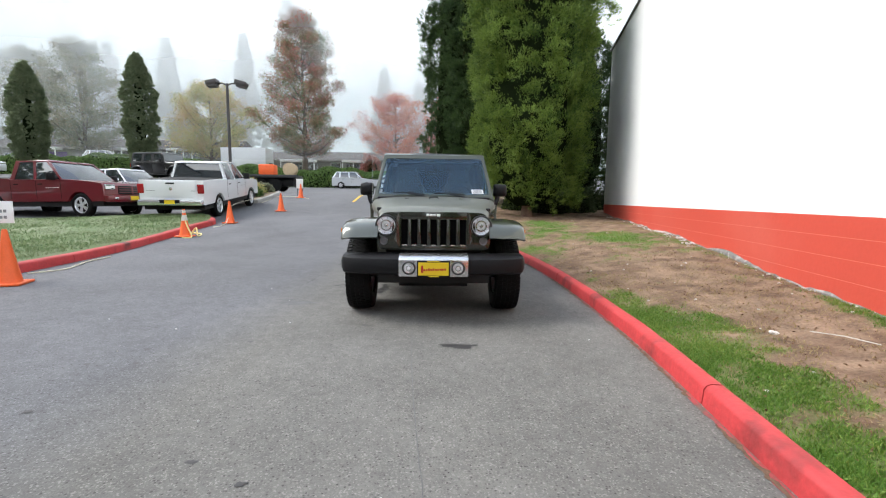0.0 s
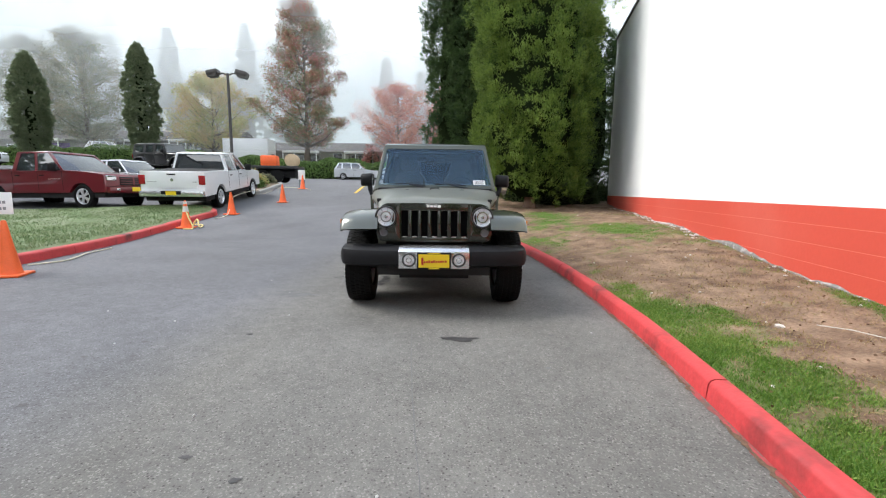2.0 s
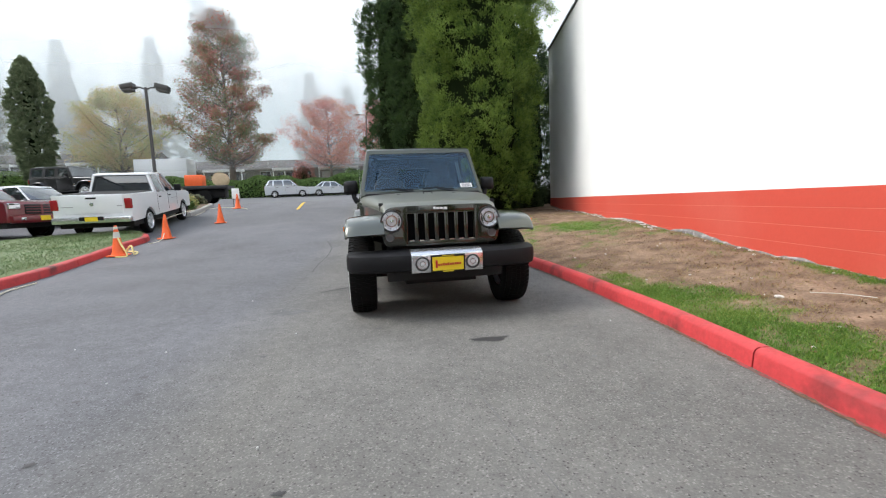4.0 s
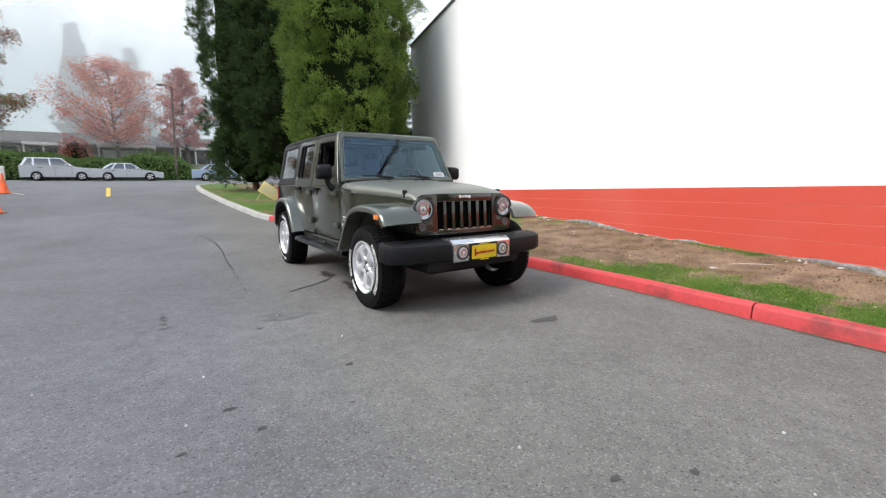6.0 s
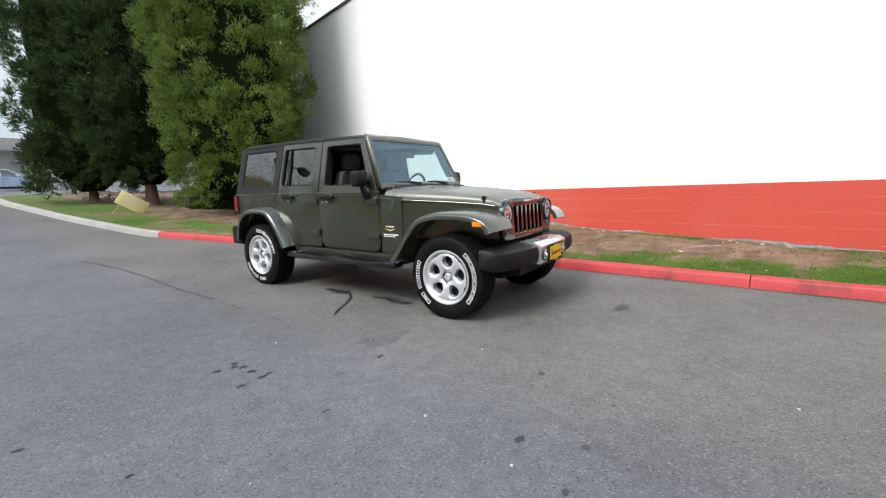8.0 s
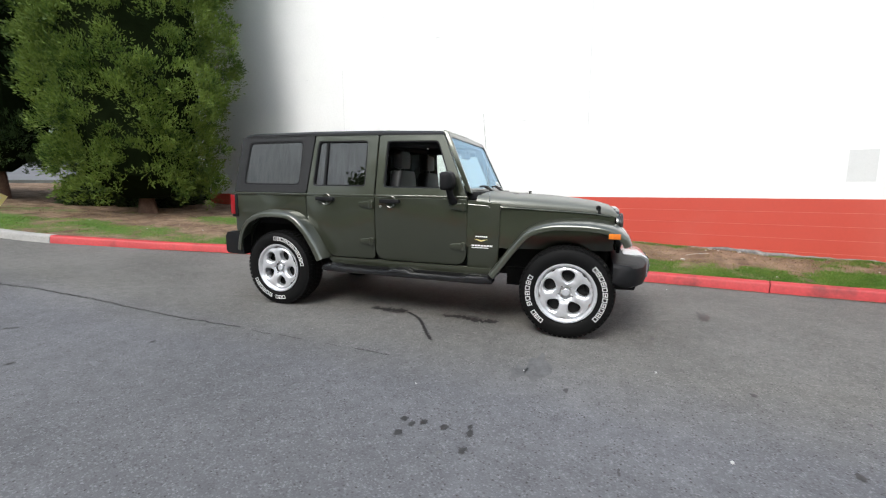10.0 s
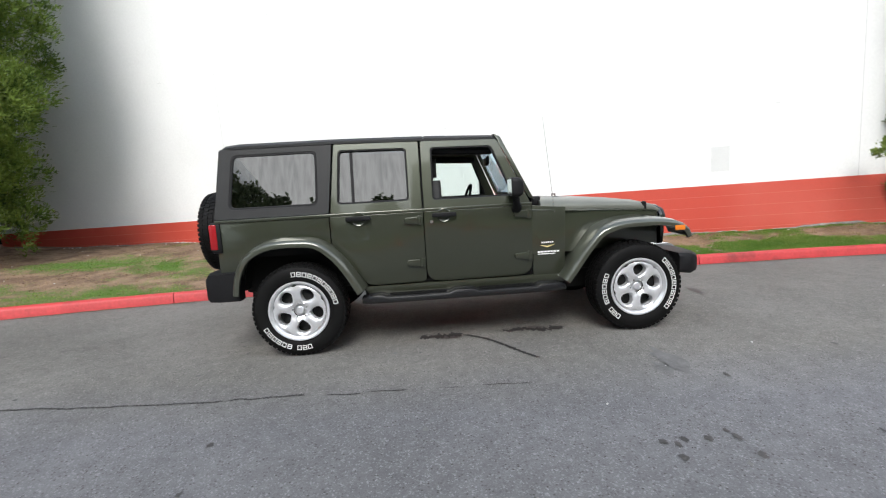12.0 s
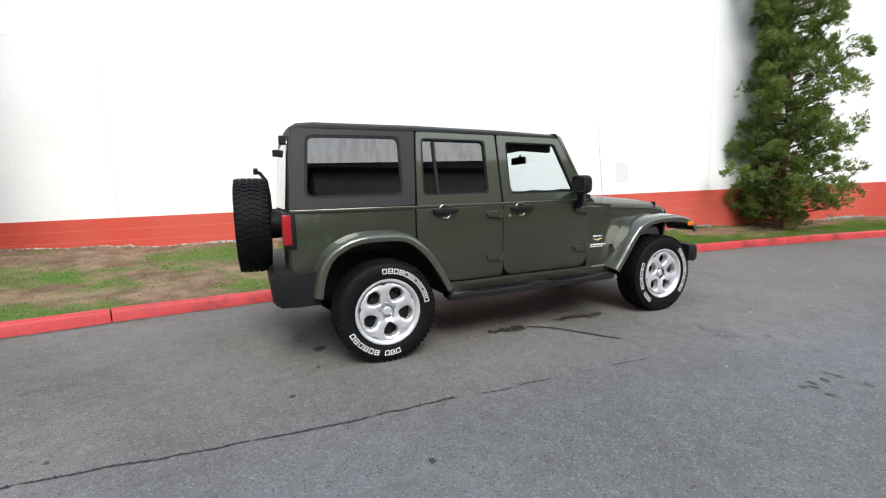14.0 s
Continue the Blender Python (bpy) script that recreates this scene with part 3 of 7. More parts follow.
def wall_foot(y):
    return float(np.interp(y, (-30, -1, 2, 4, 6.2, 9.5, 12, 16, 20, 27), (0.18, 0.19, 0.17, 0.25, 0.38, 0.52, 0.58, 0.66, 0.98, 1.5)))


def grid_sheet(name, xs, ys, zed, material):
    verts = [(x, y, zed(x, y)) for y in ys for x in xs]
    w = len(xs)
    faces = [(j * w + i, j * w + i + 1, (j + 1) * w + i + 1, (j + 1) * w + i) for j in range(len(ys) - 1) for i in range(w - 1)]
    return finish(name, verts, faces, material, sharp=0)


ground = grid_sheet("ground", [-600, -200, -80, -50, -30, -25, -20, -18, -16, -14, -12, -10, 0, 15, 30, 50, 80, 200, 600], [-300, -60, -20, 0, 3, 4.8, 6, 8, 9, 10, 11, 12, 13, 15, 17, 19, 21, 23, 24.5, 26, 28, 30, 32, 33, 36, 40, 43, 46.4, 46.9, 48.5, 51, 54, 60, 66, 75, 90, 140, 600], lambda x, y: height(y, x) - (0.12 if y < 46.8 else 0.02), M["ground"])
tagged(ground, "grassy ground rising to a foggy wooded hill", "ground", kind="structure")

# asphalt from the far side of the parking lot to the kerb at the wall, and the street across
right_line, left_line = spline(RIGHT_KERB, 220), spline(LEFT_KERB, 160)
ys = np.r_[np.linspace(-22, 8, 40), np.linspace(8.5, 27, 60)]
kerb_x = lambda y: float(np.interp(y, right_line[:195, 1], right_line[:195, 0]))
rows, w = [], 32
for y in ys:
    x1 = kerb_x(min(y, 26.0)) + 0.05
    rows += [(x, y, height(y, x)) for x in np.r_[np.linspace(-70, -24, 4), np.linspace(-21, -9, 9), np.linspace(-7, x1, w - 13)]]
faces = [(j * w + i, j * w + i + 1, (j + 1) * w + i + 1, (j + 1) * w + i) for j in range(len(ys) - 1) for i in range(w - 1)]
drive = finish("road", rows, faces, M["asphalt"], sharp=0)
tagged(drive, "worn grey asphalt driveway and car park, patched and stained", "road", kind="structure")
street = grid_sheet("road_street", np.linspace(-150, 150, 31), (27.0, 28.5, 31, 33, 40, 46.8), lambda x, y: height(y) + 0.004, M["street"])
tagged(street, "flat grey asphalt street at the top of the driveway", "road", kind="structure")

side_road = grid_sheet("road_side", np.linspace(-0.2, 60, 12), (46.6, 50, 54, 58), lambda x, y: height(y, x) + 0.012, M["street"])
tagged(side_road, "grey asphalt lot entrance beyond the street", "road", kind="structure")


def kerb_run(name, line, stone_length, width, tall, material, label, side, first=0.0):
    """Kerb stones along a line, each a bevelled block with an open joint; side +1 puts the stone to the right of the line."""
    top = thing(name, Matrix(), label, "kerb", kind="structure")
    seg = np.r_[0, np.cumsum(np.linalg.norm(np.diff(line, axis=0), axis=1))]
    total, s = seg[-1], first
    while s < total - 0.2:
        e = min(s + stone_length, total)
        bm, rings = bmesh.new(), []
        for k in range(7):
            q = s + 0.006 + (e - s - 0.012) * k / 6
            x, y = np.interp(q, seg, line[:, 0]), np.interp(q, seg, line[:, 1])
            x2, y2 = np.interp(min(q + 0.05, total), seg, line[:, 0]), np.interp(min(q + 0.05, total), seg, line[:, 1])
            x0, y0 = np.interp(q - 0.05, seg, line[:, 0]), np.interp(q - 0.05, seg, line[:, 1])
            d = Vector((x2 - x0, y2 - y0)).normalized()
            n = Vector((d.y, -d.x)) * side
            g = height(y)
            prof = ((0.0, -0.08), (0.015, tall - 0.035), (0.028, tall - 0.012), (0.055, tall), (width, tall), (width, -0.08))
            wob = 0.004 * noise.noise((x * 1.7, y * 1.7, 3))
            rings.append([(x + n.x * (a + wob), y + n.y * (a + wob), g + h + (wob if h > 0 else 0)) for a, h in prof])
        loft(bm, rings)
        part("kerb_stone", bm, material, top)
        s = e
    return top


run = np.r_[0, np.cumsum(np.linalg.norm(np.diff(right_line, axis=0), axis=1))]
joint = float(np.interp(2.54, right_line[:150, 1], run[:150])) % 3.8
cut = int(np.argmin(np.abs(right_line[:, 1] - 13.3)))
kerb_run("kerb_wall_side", right_line[: cut + 1], 3.8, 0.118, 0.132, M["kerb_red"], "red painted concrete kerb, scuffed, along the wall verge", 1, joint)
kerb_run("kerb_grey_corner", right_line[cut:], 2.45, 0.16, 0.13, M["kerb_grey"], "plain grey concrete kerb curving to the street", 1)
kerb_run("kerb_island", left_line, 2.45, 0.16, 0.15, M["kerb_red"], "dark red painted kerb round the grass island", -1)

# verge between the kerb and the wall, and round the conifers
def verge_z(x, y):
    x0, z0, z1 = kerb_x(y) + 0.10, height(y) + 0.118, wall_foot(y)
    x1 = wall_x(min(y, WALL_END)) + 0.05
    u = min(1, max(0, (x - x0) / (x1 - x0)))
    bump = 0.05 * noise.noise((x * 0.9, y * 0.9, 0)) + 0.02 * noise.noise((x * 4, y * 4, 5))
    return z0 + (z1 - z0) * min(1, u * 1.15) + bump * min(1, u * 8)


def turf(x, y):
    """How grassy the verge is: a strip by the kerb near the juniper, patches further on."""
    x0 = kerb_x(y) + 0.1
    u = (x - x0) / (wall_x(min(y, WALL_END)) - x0)
    near = 0.70 * ease((5.4 - y) / 2.5) * ease((0.60 - u) / 0.26)
    mid = 0.60 * ease((y - 6) / 3) * ease(1 - abs(u - 0.5) / 0.38) - 0.75 * ease((y - 12.5) / 2) * ease((u - 0.25) / 0.2)
    foot = 0.35 * ease((u - 0.84) / 0.1)
    edge = 0.35 * ease((y - 13) / 2) * ease((0.35 - u) / 0.2)
    side = 0.46 * ease((y - 6) / 3) * ease((0.34 - u) / 0.2)
    return side + near + mid + foot + edge + 0.80 * noise.noise((x * 0.9, y * 0.6, 11)) + 0.45 * noise.noise((x * 2.2, y * 2.2, 17)) + 0.45 * noise.noise((x * 5.5, y * 5.5, 23))


vy = np.r_[np.linspace(-22, -6, 17), np.linspace(-5.8, WALL_END, 200), np.linspace(WALL_END + 0.2, 26.6, 46)]
rows, tint, w = [], [], 36
for y in vy:
    x0 = kerb_x(y) + 0.10
    x1 = wall_x(y) + 0.05 if y < WALL_END + 0.1 else wall_x(WALL_END) + 22 * min(1, (y - WALL_END - 0.1) * 3)
    for i in range(w):
        u = (i / (w - 1)) ** (1 if y < WALL_END + 0.1 else 1.8)
        x = x0 + (x1 - x0) * u
        rows.append((x, y, verge_z(x, y)))
        tint.append(turf(x, y))
faces = [(j * w + i, j * w + i + 1, (j + 1) * w + i + 1, (j + 1) * w + i) for j in range(len(vy) - 1) for i in range(w - 1)]
verge = finish("verge", rows, faces, M["verge"], sharp=0)
verge.data.attributes.new("turf", "FLOAT", "POINT").data.foreach_set("value", np.array(tint, dtype=np.float32))
verge.data.shade_smooth()
tagged(verge, "sloping verge of bare brown soil with patchy grass", "ground", kind="structure")

# grass island on the far side
tip = int(np.argmax(left_line[:, 1]))
front, rear = left_line[: tip + 1], left_line[tip:]
rows, w = [], 24
iy = np.r_[np.linspace(-20, 12, 33), np.linspace(12.3, 14.28, 12)]
for y in iy:
    x1 = float(np.interp(y, front[:, 1], front[:, 0])) - 0.10
    x0 = float(np.interp(y, rear[::-1, 1], rear[::-1, 0])) + 0.06 if y > 7.2 else -36
    x0 = min(x0, x1 - 0.02)
    for i in range(w):
        u = 1 - (1 - i / (w - 1)) ** 1.6
        x = x0 + (x1 - x0) * u
        rows.append((x, y, height(y) + 0.14 + 0.05 * ease(abs(x - x1) / 2) * (1 + noise.noise((x * 0.6, y * 0.6, 2)))))
faces = [(j * w + i, j * w + i + 1, (j + 1) * w + i + 1, (j + 1) * w + i) for j in range(len(iy) - 1) for i in range(w - 1)]
island = finish("island", rows, faces, M["frost"], sharp=0)
island.data.shade_smooth()
tagged(island, "pale frosted grass island edged by a red kerb", "ground", kind="structure")

# the block wall: white above, red band below


def wall_point(s, out, z):
    """s metres along the wall from the foot of the perpendicular at y = 0."""
    p = Vector((wall_x(0), 0, 0)) + WALL_ALONG * s + WALL_OUT * out
    return (p.x, p.y, z)


S0, S1 = -31.0, WALL_END / math.cos(WALL_AZ)
walls = thing("wall_block", Matrix(), "tall painted concrete block wall, white above a red band", "wall", kind="structure")


def wall_slab(name, z0, z1, out, material, label):
    bm = bmesh.new()
    loft(bm, [[wall_point(s, out, z0), wall_point(s, -0.35, z0), wall_point(s, -0.35, z1), wall_point(s, out, z1)] for s in np.linspace(S0, S1, 9)])
    return part(name, bm, material, walls, label, sharp=30)


wall_slab("white_field", BAND, ROOF, 0.0, M["white_wall"], "white painted blockwork")
wall_slab("red_band", -0.4, BAND, 0.004, M["red_wall"], "red painted blockwork band")
bm = bmesh.new()
loft(bm, [[wall_point(s, 0.05, ROOF), wall_point(s, -0.4, ROOF), wall_point(s, -0.4, ROOF + 0.07), wall_point(s, 0.05, ROOF + 0.07)] for s in (S0, S1 + 0.05)])
part("coping", bm, M["coping"], walls, "dark metal coping", bevel=0.01)
# the end wall and the body of the building
bm = bmesh.new()
a, b = Vector(wall_point(S1, -0.35, 0)), Vector(wall_point(S1, -30, 0))
for z0, z1 in ((-0.4, ROOF),):
    q = [a, b, b - WALL_ALONG * 0.35, a - WALL_ALONG * 0.35]
    loft(bm, [[(p.x, p.y, z) for p in q] for z in (z0, z1)])
part("end_wall", bm, M["white_wall"], walls)
bm = bmesh.new()
for s, z in ((S0, 0),):
    loft(bm, [[wall_point(S0, -0.35, zz), wall_point(S0, -30, zz), wall_point(S1, -30, zz), wall_point(S1, -0.35, zz)] for zz in (ROOF - 0.3, ROOF - 0.05)])
part("flat_roof", bm, M["coping"], walls)

# ---- trees ----
def crown_shell(rng, n, radius_at, z0, z1, centre, lump=0.25, lean=(0, 0)):
    """n clump centres near the skin of a crown, with outward directions."""
    z = z0 + (z1 - z0) * rng.uniform(0, 1, n) ** 0.9
    a = rng.uniform(0, 2 * np.pi, n)
    r = np.array([radius_at((q - z0) / (z1 - z0)) for q in z])
    lob = 1 + lump * np.sin(3 * a + z * 1.3) * np.sin(z * 2.1 + a) + rng.normal(0, lump * 0.35, n)
    r = r * lob * rng.uniform(0.80, 1.04, n)
    x, y = centre[0] + r * np.cos(a) + lean[0] * (z - z0), centre[1] + r * np.sin(a) + lean[1] * (z - z0)
    out = np.stack([np.cos(a), np.sin(a), np.full(n, 0.35)], 1)
    return np.stack([x, y, z], 1), out


def clumps_to_leaves(rng, centres, out, tufts, per, size, tuft):
    """Each clump a dome of small tufts that faces out and up; each tuft a fan of fine leaves."""
    n = len(centres)
    off = rng.normal(0, 1, (n, tufts, 3)) + out[:, None] * 1.1 + np.array([0, 0, 0.45])
    off /= np.linalg.norm(off, axis=2)[:, :, None]
    off *= size * rng.uniform(0.62, 1.05, (n, tufts, 1)) * rng.uniform(0.6, 1.2, (n, 1, 1)) * rng.uniform(0.75, 1.25, (n, 1, 3)) * np.array([0.95, 0.95, 1.2])
    way = off / size + out[:, None] * 0.5 + np.array([0, 0, 0.45])
    fan = rng.normal(0, 1, (n, tufts, per, 3)) * tuft * np.array([1, 1, 0.8]) + way[:, :, None] * rng.uniform(-0.2, 1.3, (n, tufts, per, 1)) * tuft
    c = (centres[:, None, None] + off[:, :, None] + fan).reshape(-1, 3)
    ax = (way[:, :, None] + fan / tuft * 0.35).reshape(-1, 3)
    # outer leaves are painted paler as if lit; sprays also differ at random
    outer_light = np.clip(np.linalg.norm(off, axis=2) / size - 0.5, 0, 0.6)
    tone = np.repeat(0.40 * outer_light + rng.uniform(-0.12, 0.12, (n, 1)) + rng.uniform(-0.10, 0.10, (n, tufts)), per)
    return c, ax, tone


def conifer(name, x, y, z, tall, radius_at, start, clumps, per, size, leaf, material, label, seed, trunk_r=0.16, lump=0.17, leaf_w=0.32, core=0.72, lean=(0, 0), group=""):
    rng = np.random.default_rng(seed)
    tree = thing(name, pose(x, y, z), label, "tree", group)
    bm = bmesh.new()
    tube(bm, [(0.05 * math.sin(k * 2.0 + seed) * (k > 0), 0.05 * math.cos(k * 1.7 + seed) * (k > 0), -0.25 + k * tall * 0.9 / 6) for k in range(7)], [trunk_r * 1.35, trunk_r] + [trunk_r * (1 - 0.15 * k) for k in range(1, 6)], 10)
    part("trunk", bm, M["trunk"], tree)
    # near-black solid core: the crown's inner shade is put into its colour
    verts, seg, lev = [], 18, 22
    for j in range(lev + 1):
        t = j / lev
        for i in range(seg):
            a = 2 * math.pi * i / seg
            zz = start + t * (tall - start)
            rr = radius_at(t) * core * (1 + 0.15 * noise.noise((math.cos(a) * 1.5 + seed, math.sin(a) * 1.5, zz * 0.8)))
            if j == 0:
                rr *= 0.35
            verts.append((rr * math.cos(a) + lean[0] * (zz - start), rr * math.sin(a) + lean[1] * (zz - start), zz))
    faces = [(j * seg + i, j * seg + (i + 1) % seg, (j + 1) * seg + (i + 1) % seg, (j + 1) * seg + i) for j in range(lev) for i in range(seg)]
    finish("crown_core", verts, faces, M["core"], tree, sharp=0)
    c, out = crown_shell(rng, clumps, radius_at, start, tall, (0, 0), lump, lean)
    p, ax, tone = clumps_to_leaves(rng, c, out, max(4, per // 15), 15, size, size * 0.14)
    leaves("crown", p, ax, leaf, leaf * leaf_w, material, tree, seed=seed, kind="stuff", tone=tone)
    return tree


def column(bottom, wide, top):
    """Radius by height: narrow foot, full middle, rounded tip."""
    return lambda t: float(np.interp(t, (0, 0.06, 0.2, 0.6, 0.85, 0.96, 1.0), (bottom, wide * 0.8, wide, wide * 0.95, wide * 0.7, top, 0.05)))


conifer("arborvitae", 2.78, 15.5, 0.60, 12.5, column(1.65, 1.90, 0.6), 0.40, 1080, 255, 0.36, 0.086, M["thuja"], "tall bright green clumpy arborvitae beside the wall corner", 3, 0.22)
conifer("arborvitae", 1.75, 19.8, 0.95, 14.0, column(1.1, 1.85, 0.5), 0.75, 720, 225, 0.36, 0.100, M["dark_thuja"], "tall dark green arborvitae in a row by the kerb", 4, 0.17)
conifer("arborvitae", 0.55, 21.7, 1.10, 13.6, column(1.25, 1.72, 0.5), 0.45, 660, 225, 0.36, 0.100, M["dark_thuja"], "tall dark green arborvitae at the street end of the row", 5, 0.15)
conifer("arborvitae", 5.5, 20.4, 1.0, 7.6, column(1.3, 1.95, 0.6), 0.5, 520, 120, 0.38, 0.12, M["dark_thuja"], "dark green arborvitae behind the wall corner", 6, 0.17)
# ragged juniper against the white wall, in flat layered boughs
def layered(name, x, y, z, tall, label, seed):
    rng = np.random.default_rng(seed)
    tree = thing(name, pose(x, y, z), label, "tree")
    bm = bmesh.new()
    tube(bm, [(0.06 * math.sin(k * 1.9), 0.05 * math.cos(k * 2.3), -0.2 + k * tall / 7) for k in range(8)], [0.13 - 0.014 * k for k in range(8)], 10)
    part("trunk", bm, M["trunk"], tree)
    cs, outs = [], []
    boughs = 108
    for k in range(boughs):
        t = k / boughs
        zz = 0.14 + (tall - 0.4) * t ** 1.15
        a = k * 2.4 + rng.uniform(-0.4, 0.4)
        reach = np.interp(t, (0, 0.08, 0.22, 0.40, 0.50, 0.62, 0.8, 1), (1.0, 1.28, 1.2, 0.95, 1.2, 0.85, 1.35, 0.5)) * rng.uniform(0.45, 1.12)
        # the wall stops the boughs behind
        reach = min(reach, 0.52 / max(0.05, math.cos(a) - 0.18 * math.sin(a)))
        tip = np.array([math.cos(a) * reach, math.sin(a) * reach, zz + reach * rng.uniform(0.05, 0.40)])
        root = np.array([0, 0, zz])
        bm = bmesh.new()
        tube(bm, [tuple(root), tuple((root + tip) / 2 - np.array([0, 0, 0.04])), tuple(tip)], [0.028, 0.018, 0.006], 5)
        part("bough", bm, M["trunk"], tree, sharp=0)
        for u in (0.35, 0.55, 0.72, 0.86, 1.0):
            for q in range(2):
                cs.append(root + (tip - root) * u + rng.normal(0, 1, 3) * np.array([0.13, 0.13, 0.04]) * reach)
                outs.append((math.cos(a) * 0.8, math.sin(a) * 0.8, 0.3))
    p, ax, tone = clumps_to_leaves(rng, np.array(cs), np.array(outs), 10, 15, 0.16, 0.026)
    free = p[:, 0] + x < 3.03 + 0.18 * (p[:, 1] + y)
    leaves("crown", p[free], ax[free], 0.062, 0.021, M["juniper"], tree, seed=seed, spread=0.5, kind="stuff", tone=tone[free])
    return tree


layered("juniper", 2.0, -2.3, 0.16, 7.4, "ragged green juniper with layered boughs against the white wall", 9)


def shrub(name, x, y, z, rx, ry, rz, count, leaf, material, label, seed, category="shrub", group=""):
    rng = np.random.default_rng(seed)
    bush = thing(name, pose(x, y, z), label, category, group)
    d = rng.normal(0, 1, (count, 3))
    d /= np.linalg.norm(d, axis=1)[:, None]
    d[:, 2] = np.abs(d[:, 2])
    lob = 1 + 0.18 * np.sin(d[:, 0] * 5 + seed) * np.cos(d[:, 1] * 6)
    c = d * np.array([rx, ry, rz]) * (lob * rng.uniform(0.75, 1.02, count))[:, None]
    leaves("foliage", c, d + np.array([0, 0, 0.4]), leaf, leaf * 0.5, material, bush, seed=seed, kind="stuff")
    # dark core, its colour standing for the shade behind the leaves
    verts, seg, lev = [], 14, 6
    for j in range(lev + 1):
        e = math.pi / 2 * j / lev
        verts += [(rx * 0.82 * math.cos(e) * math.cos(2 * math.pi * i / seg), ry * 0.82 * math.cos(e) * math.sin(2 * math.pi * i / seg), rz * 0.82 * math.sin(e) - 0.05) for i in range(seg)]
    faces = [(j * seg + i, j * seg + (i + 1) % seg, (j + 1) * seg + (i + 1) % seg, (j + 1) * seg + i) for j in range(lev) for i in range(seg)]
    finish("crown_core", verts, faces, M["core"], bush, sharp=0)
    return bush


for i, (x, y, s) in enumerate(((3.9, 17.0, 0.9), (5.0, 17.6, 0.95), (5.7, 18.6, 1.0), (2.9, 18.0, 0.8), (7.2, 18.7, 1.1))):
    shrub("shrub", x, y, wall_foot(y) - 0.05, 0.95 * s, 0.9 * s, 1.05 * s, 2600, 0.11, M["shrub"], "dense dark evergreen shrub under the conifers", 20 + i, group="shrubs by the wall corner")


def broadleaf(name, x, y, z, tall, crown_r, crown_z0, leaf, count, material, label, seed, trunk_r=0.18, gaps=0.5, shape=None, group=""):
    """Trunk, forked limbs and a crown of leaf clumps round the limb ends, with gaps between."""
    rng = np.random.default_rng(seed)
    tree = thing(name, pose(x, y, z), label, "tree", group)
    bm = bmesh.new()
    tube(bm, [(0.1 * math.sin(k + seed), 0.1 * math.cos(k * 1.3 + seed), -0.6 + k * (tall * 0.88 + 0.6) / 6) for k in range(7)], [trunk_r * 1.2] + [trunk_r * (1 - 0.15 * k) for k in range(6)], 9)
    part("trunk", bm, M["bark"], tree)
    shape = shape or (lambda t: math.sin(math.pi * min(1, 0.12 + t * 0.86)) ** 0.7)
    ends, n = [], 58
    for k in range(n):
        t = (k + 0.5) / n
        a = k * 2.4 + rng.uniform(-0.3, 0.3)
        r = crown_r * shape(t) * rng.uniform(0.45, 1.16)
        zz = crown_z0 + (tall - crown_z0) * t
        root = (0, 0, max(crown_z0 * 0.75, zz - r * 0.55))
        tip = (r * math.cos(a), r * math.sin(a), zz + 0.1 * r)
        half = tuple((p + q) / 2 for p, q in zip(root, tip))
        bm = bmesh.new()
        tube(bm, [root, (half[0], half[1], half[2] - 0.1 * r), tip], [trunk_r * 0.32, trunk_r * 0.2, 0.012], 5)
        part("limb", bm, M["bark"], tree, sharp=0)
        for u in (0.55, 0.78, 0.92, 1.0):
            ends.append([root[i] + (tip[i] - root[i]) * u for i in range(3)])
    ends = np.array(ends)
    size = crown_r * 0.15
    per = count // len(ends)
    off = np.clip(rng.normal(0, 1, (len(ends), per, 3)), -1.5, 1.5) * size * np.array([1, 1, 0.6]) * rng.uniform(0.5, 1.0, (len(ends), 1, 1))
    keep = rng.uniform(0, 1, (len(ends), per)) > gaps * 0.3
    c = (ends[:, None] + off)[keep]
    leaves("crown", c, rng.normal(0, 1, c.shape), leaf, leaf * 0.62, material, tree, seed=seed, kind="stuff")
    return tree


def spire(t):
    return float(np.interp(t, (0, 0.12, 0.4, 0.8, 1), (0.55, 0.9, 1.0, 0.55, 0.06)))


def cone_shape(t):
    return float(np.interp(t, (0, 0.1, 0.25, 0.6, 0.9, 1), (0.75, 1.0, 0.95, 0.75, 0.42, 0.12)))


broadleaf("maple", -17.2, 51, 4.4, 17.4, 5.0, 2.2, 0.20, 54000, M["mixed_leaf"], "tall maple turning red and green in the mist", 31, 0.30, shape=cone_shape)
broadleaf("maple", -7.6, 60, 4.9, 10.2, 5.0, 2.0, 0.18, 26000, M["pink_leaf"], "spreading red autumn maple on the bank", 32, 0.18, 0.9)
broadleaf("maple", -1.1, 57, 4.7, 9.6, 2.7, 1.7, 0.17, 20000, M["red_leaf"], "pointed red autumn maple beyond the street", 33, 0.15, 0.5, shape=cone_shape)
broadleaf("maple", -31, 56, 4.6, 10.6, 5.2, 2.0, 0.18, 50000, M["yellow_leaf"], "broad yellow and orange maple in the mist", 34, 0.2, 0.8)
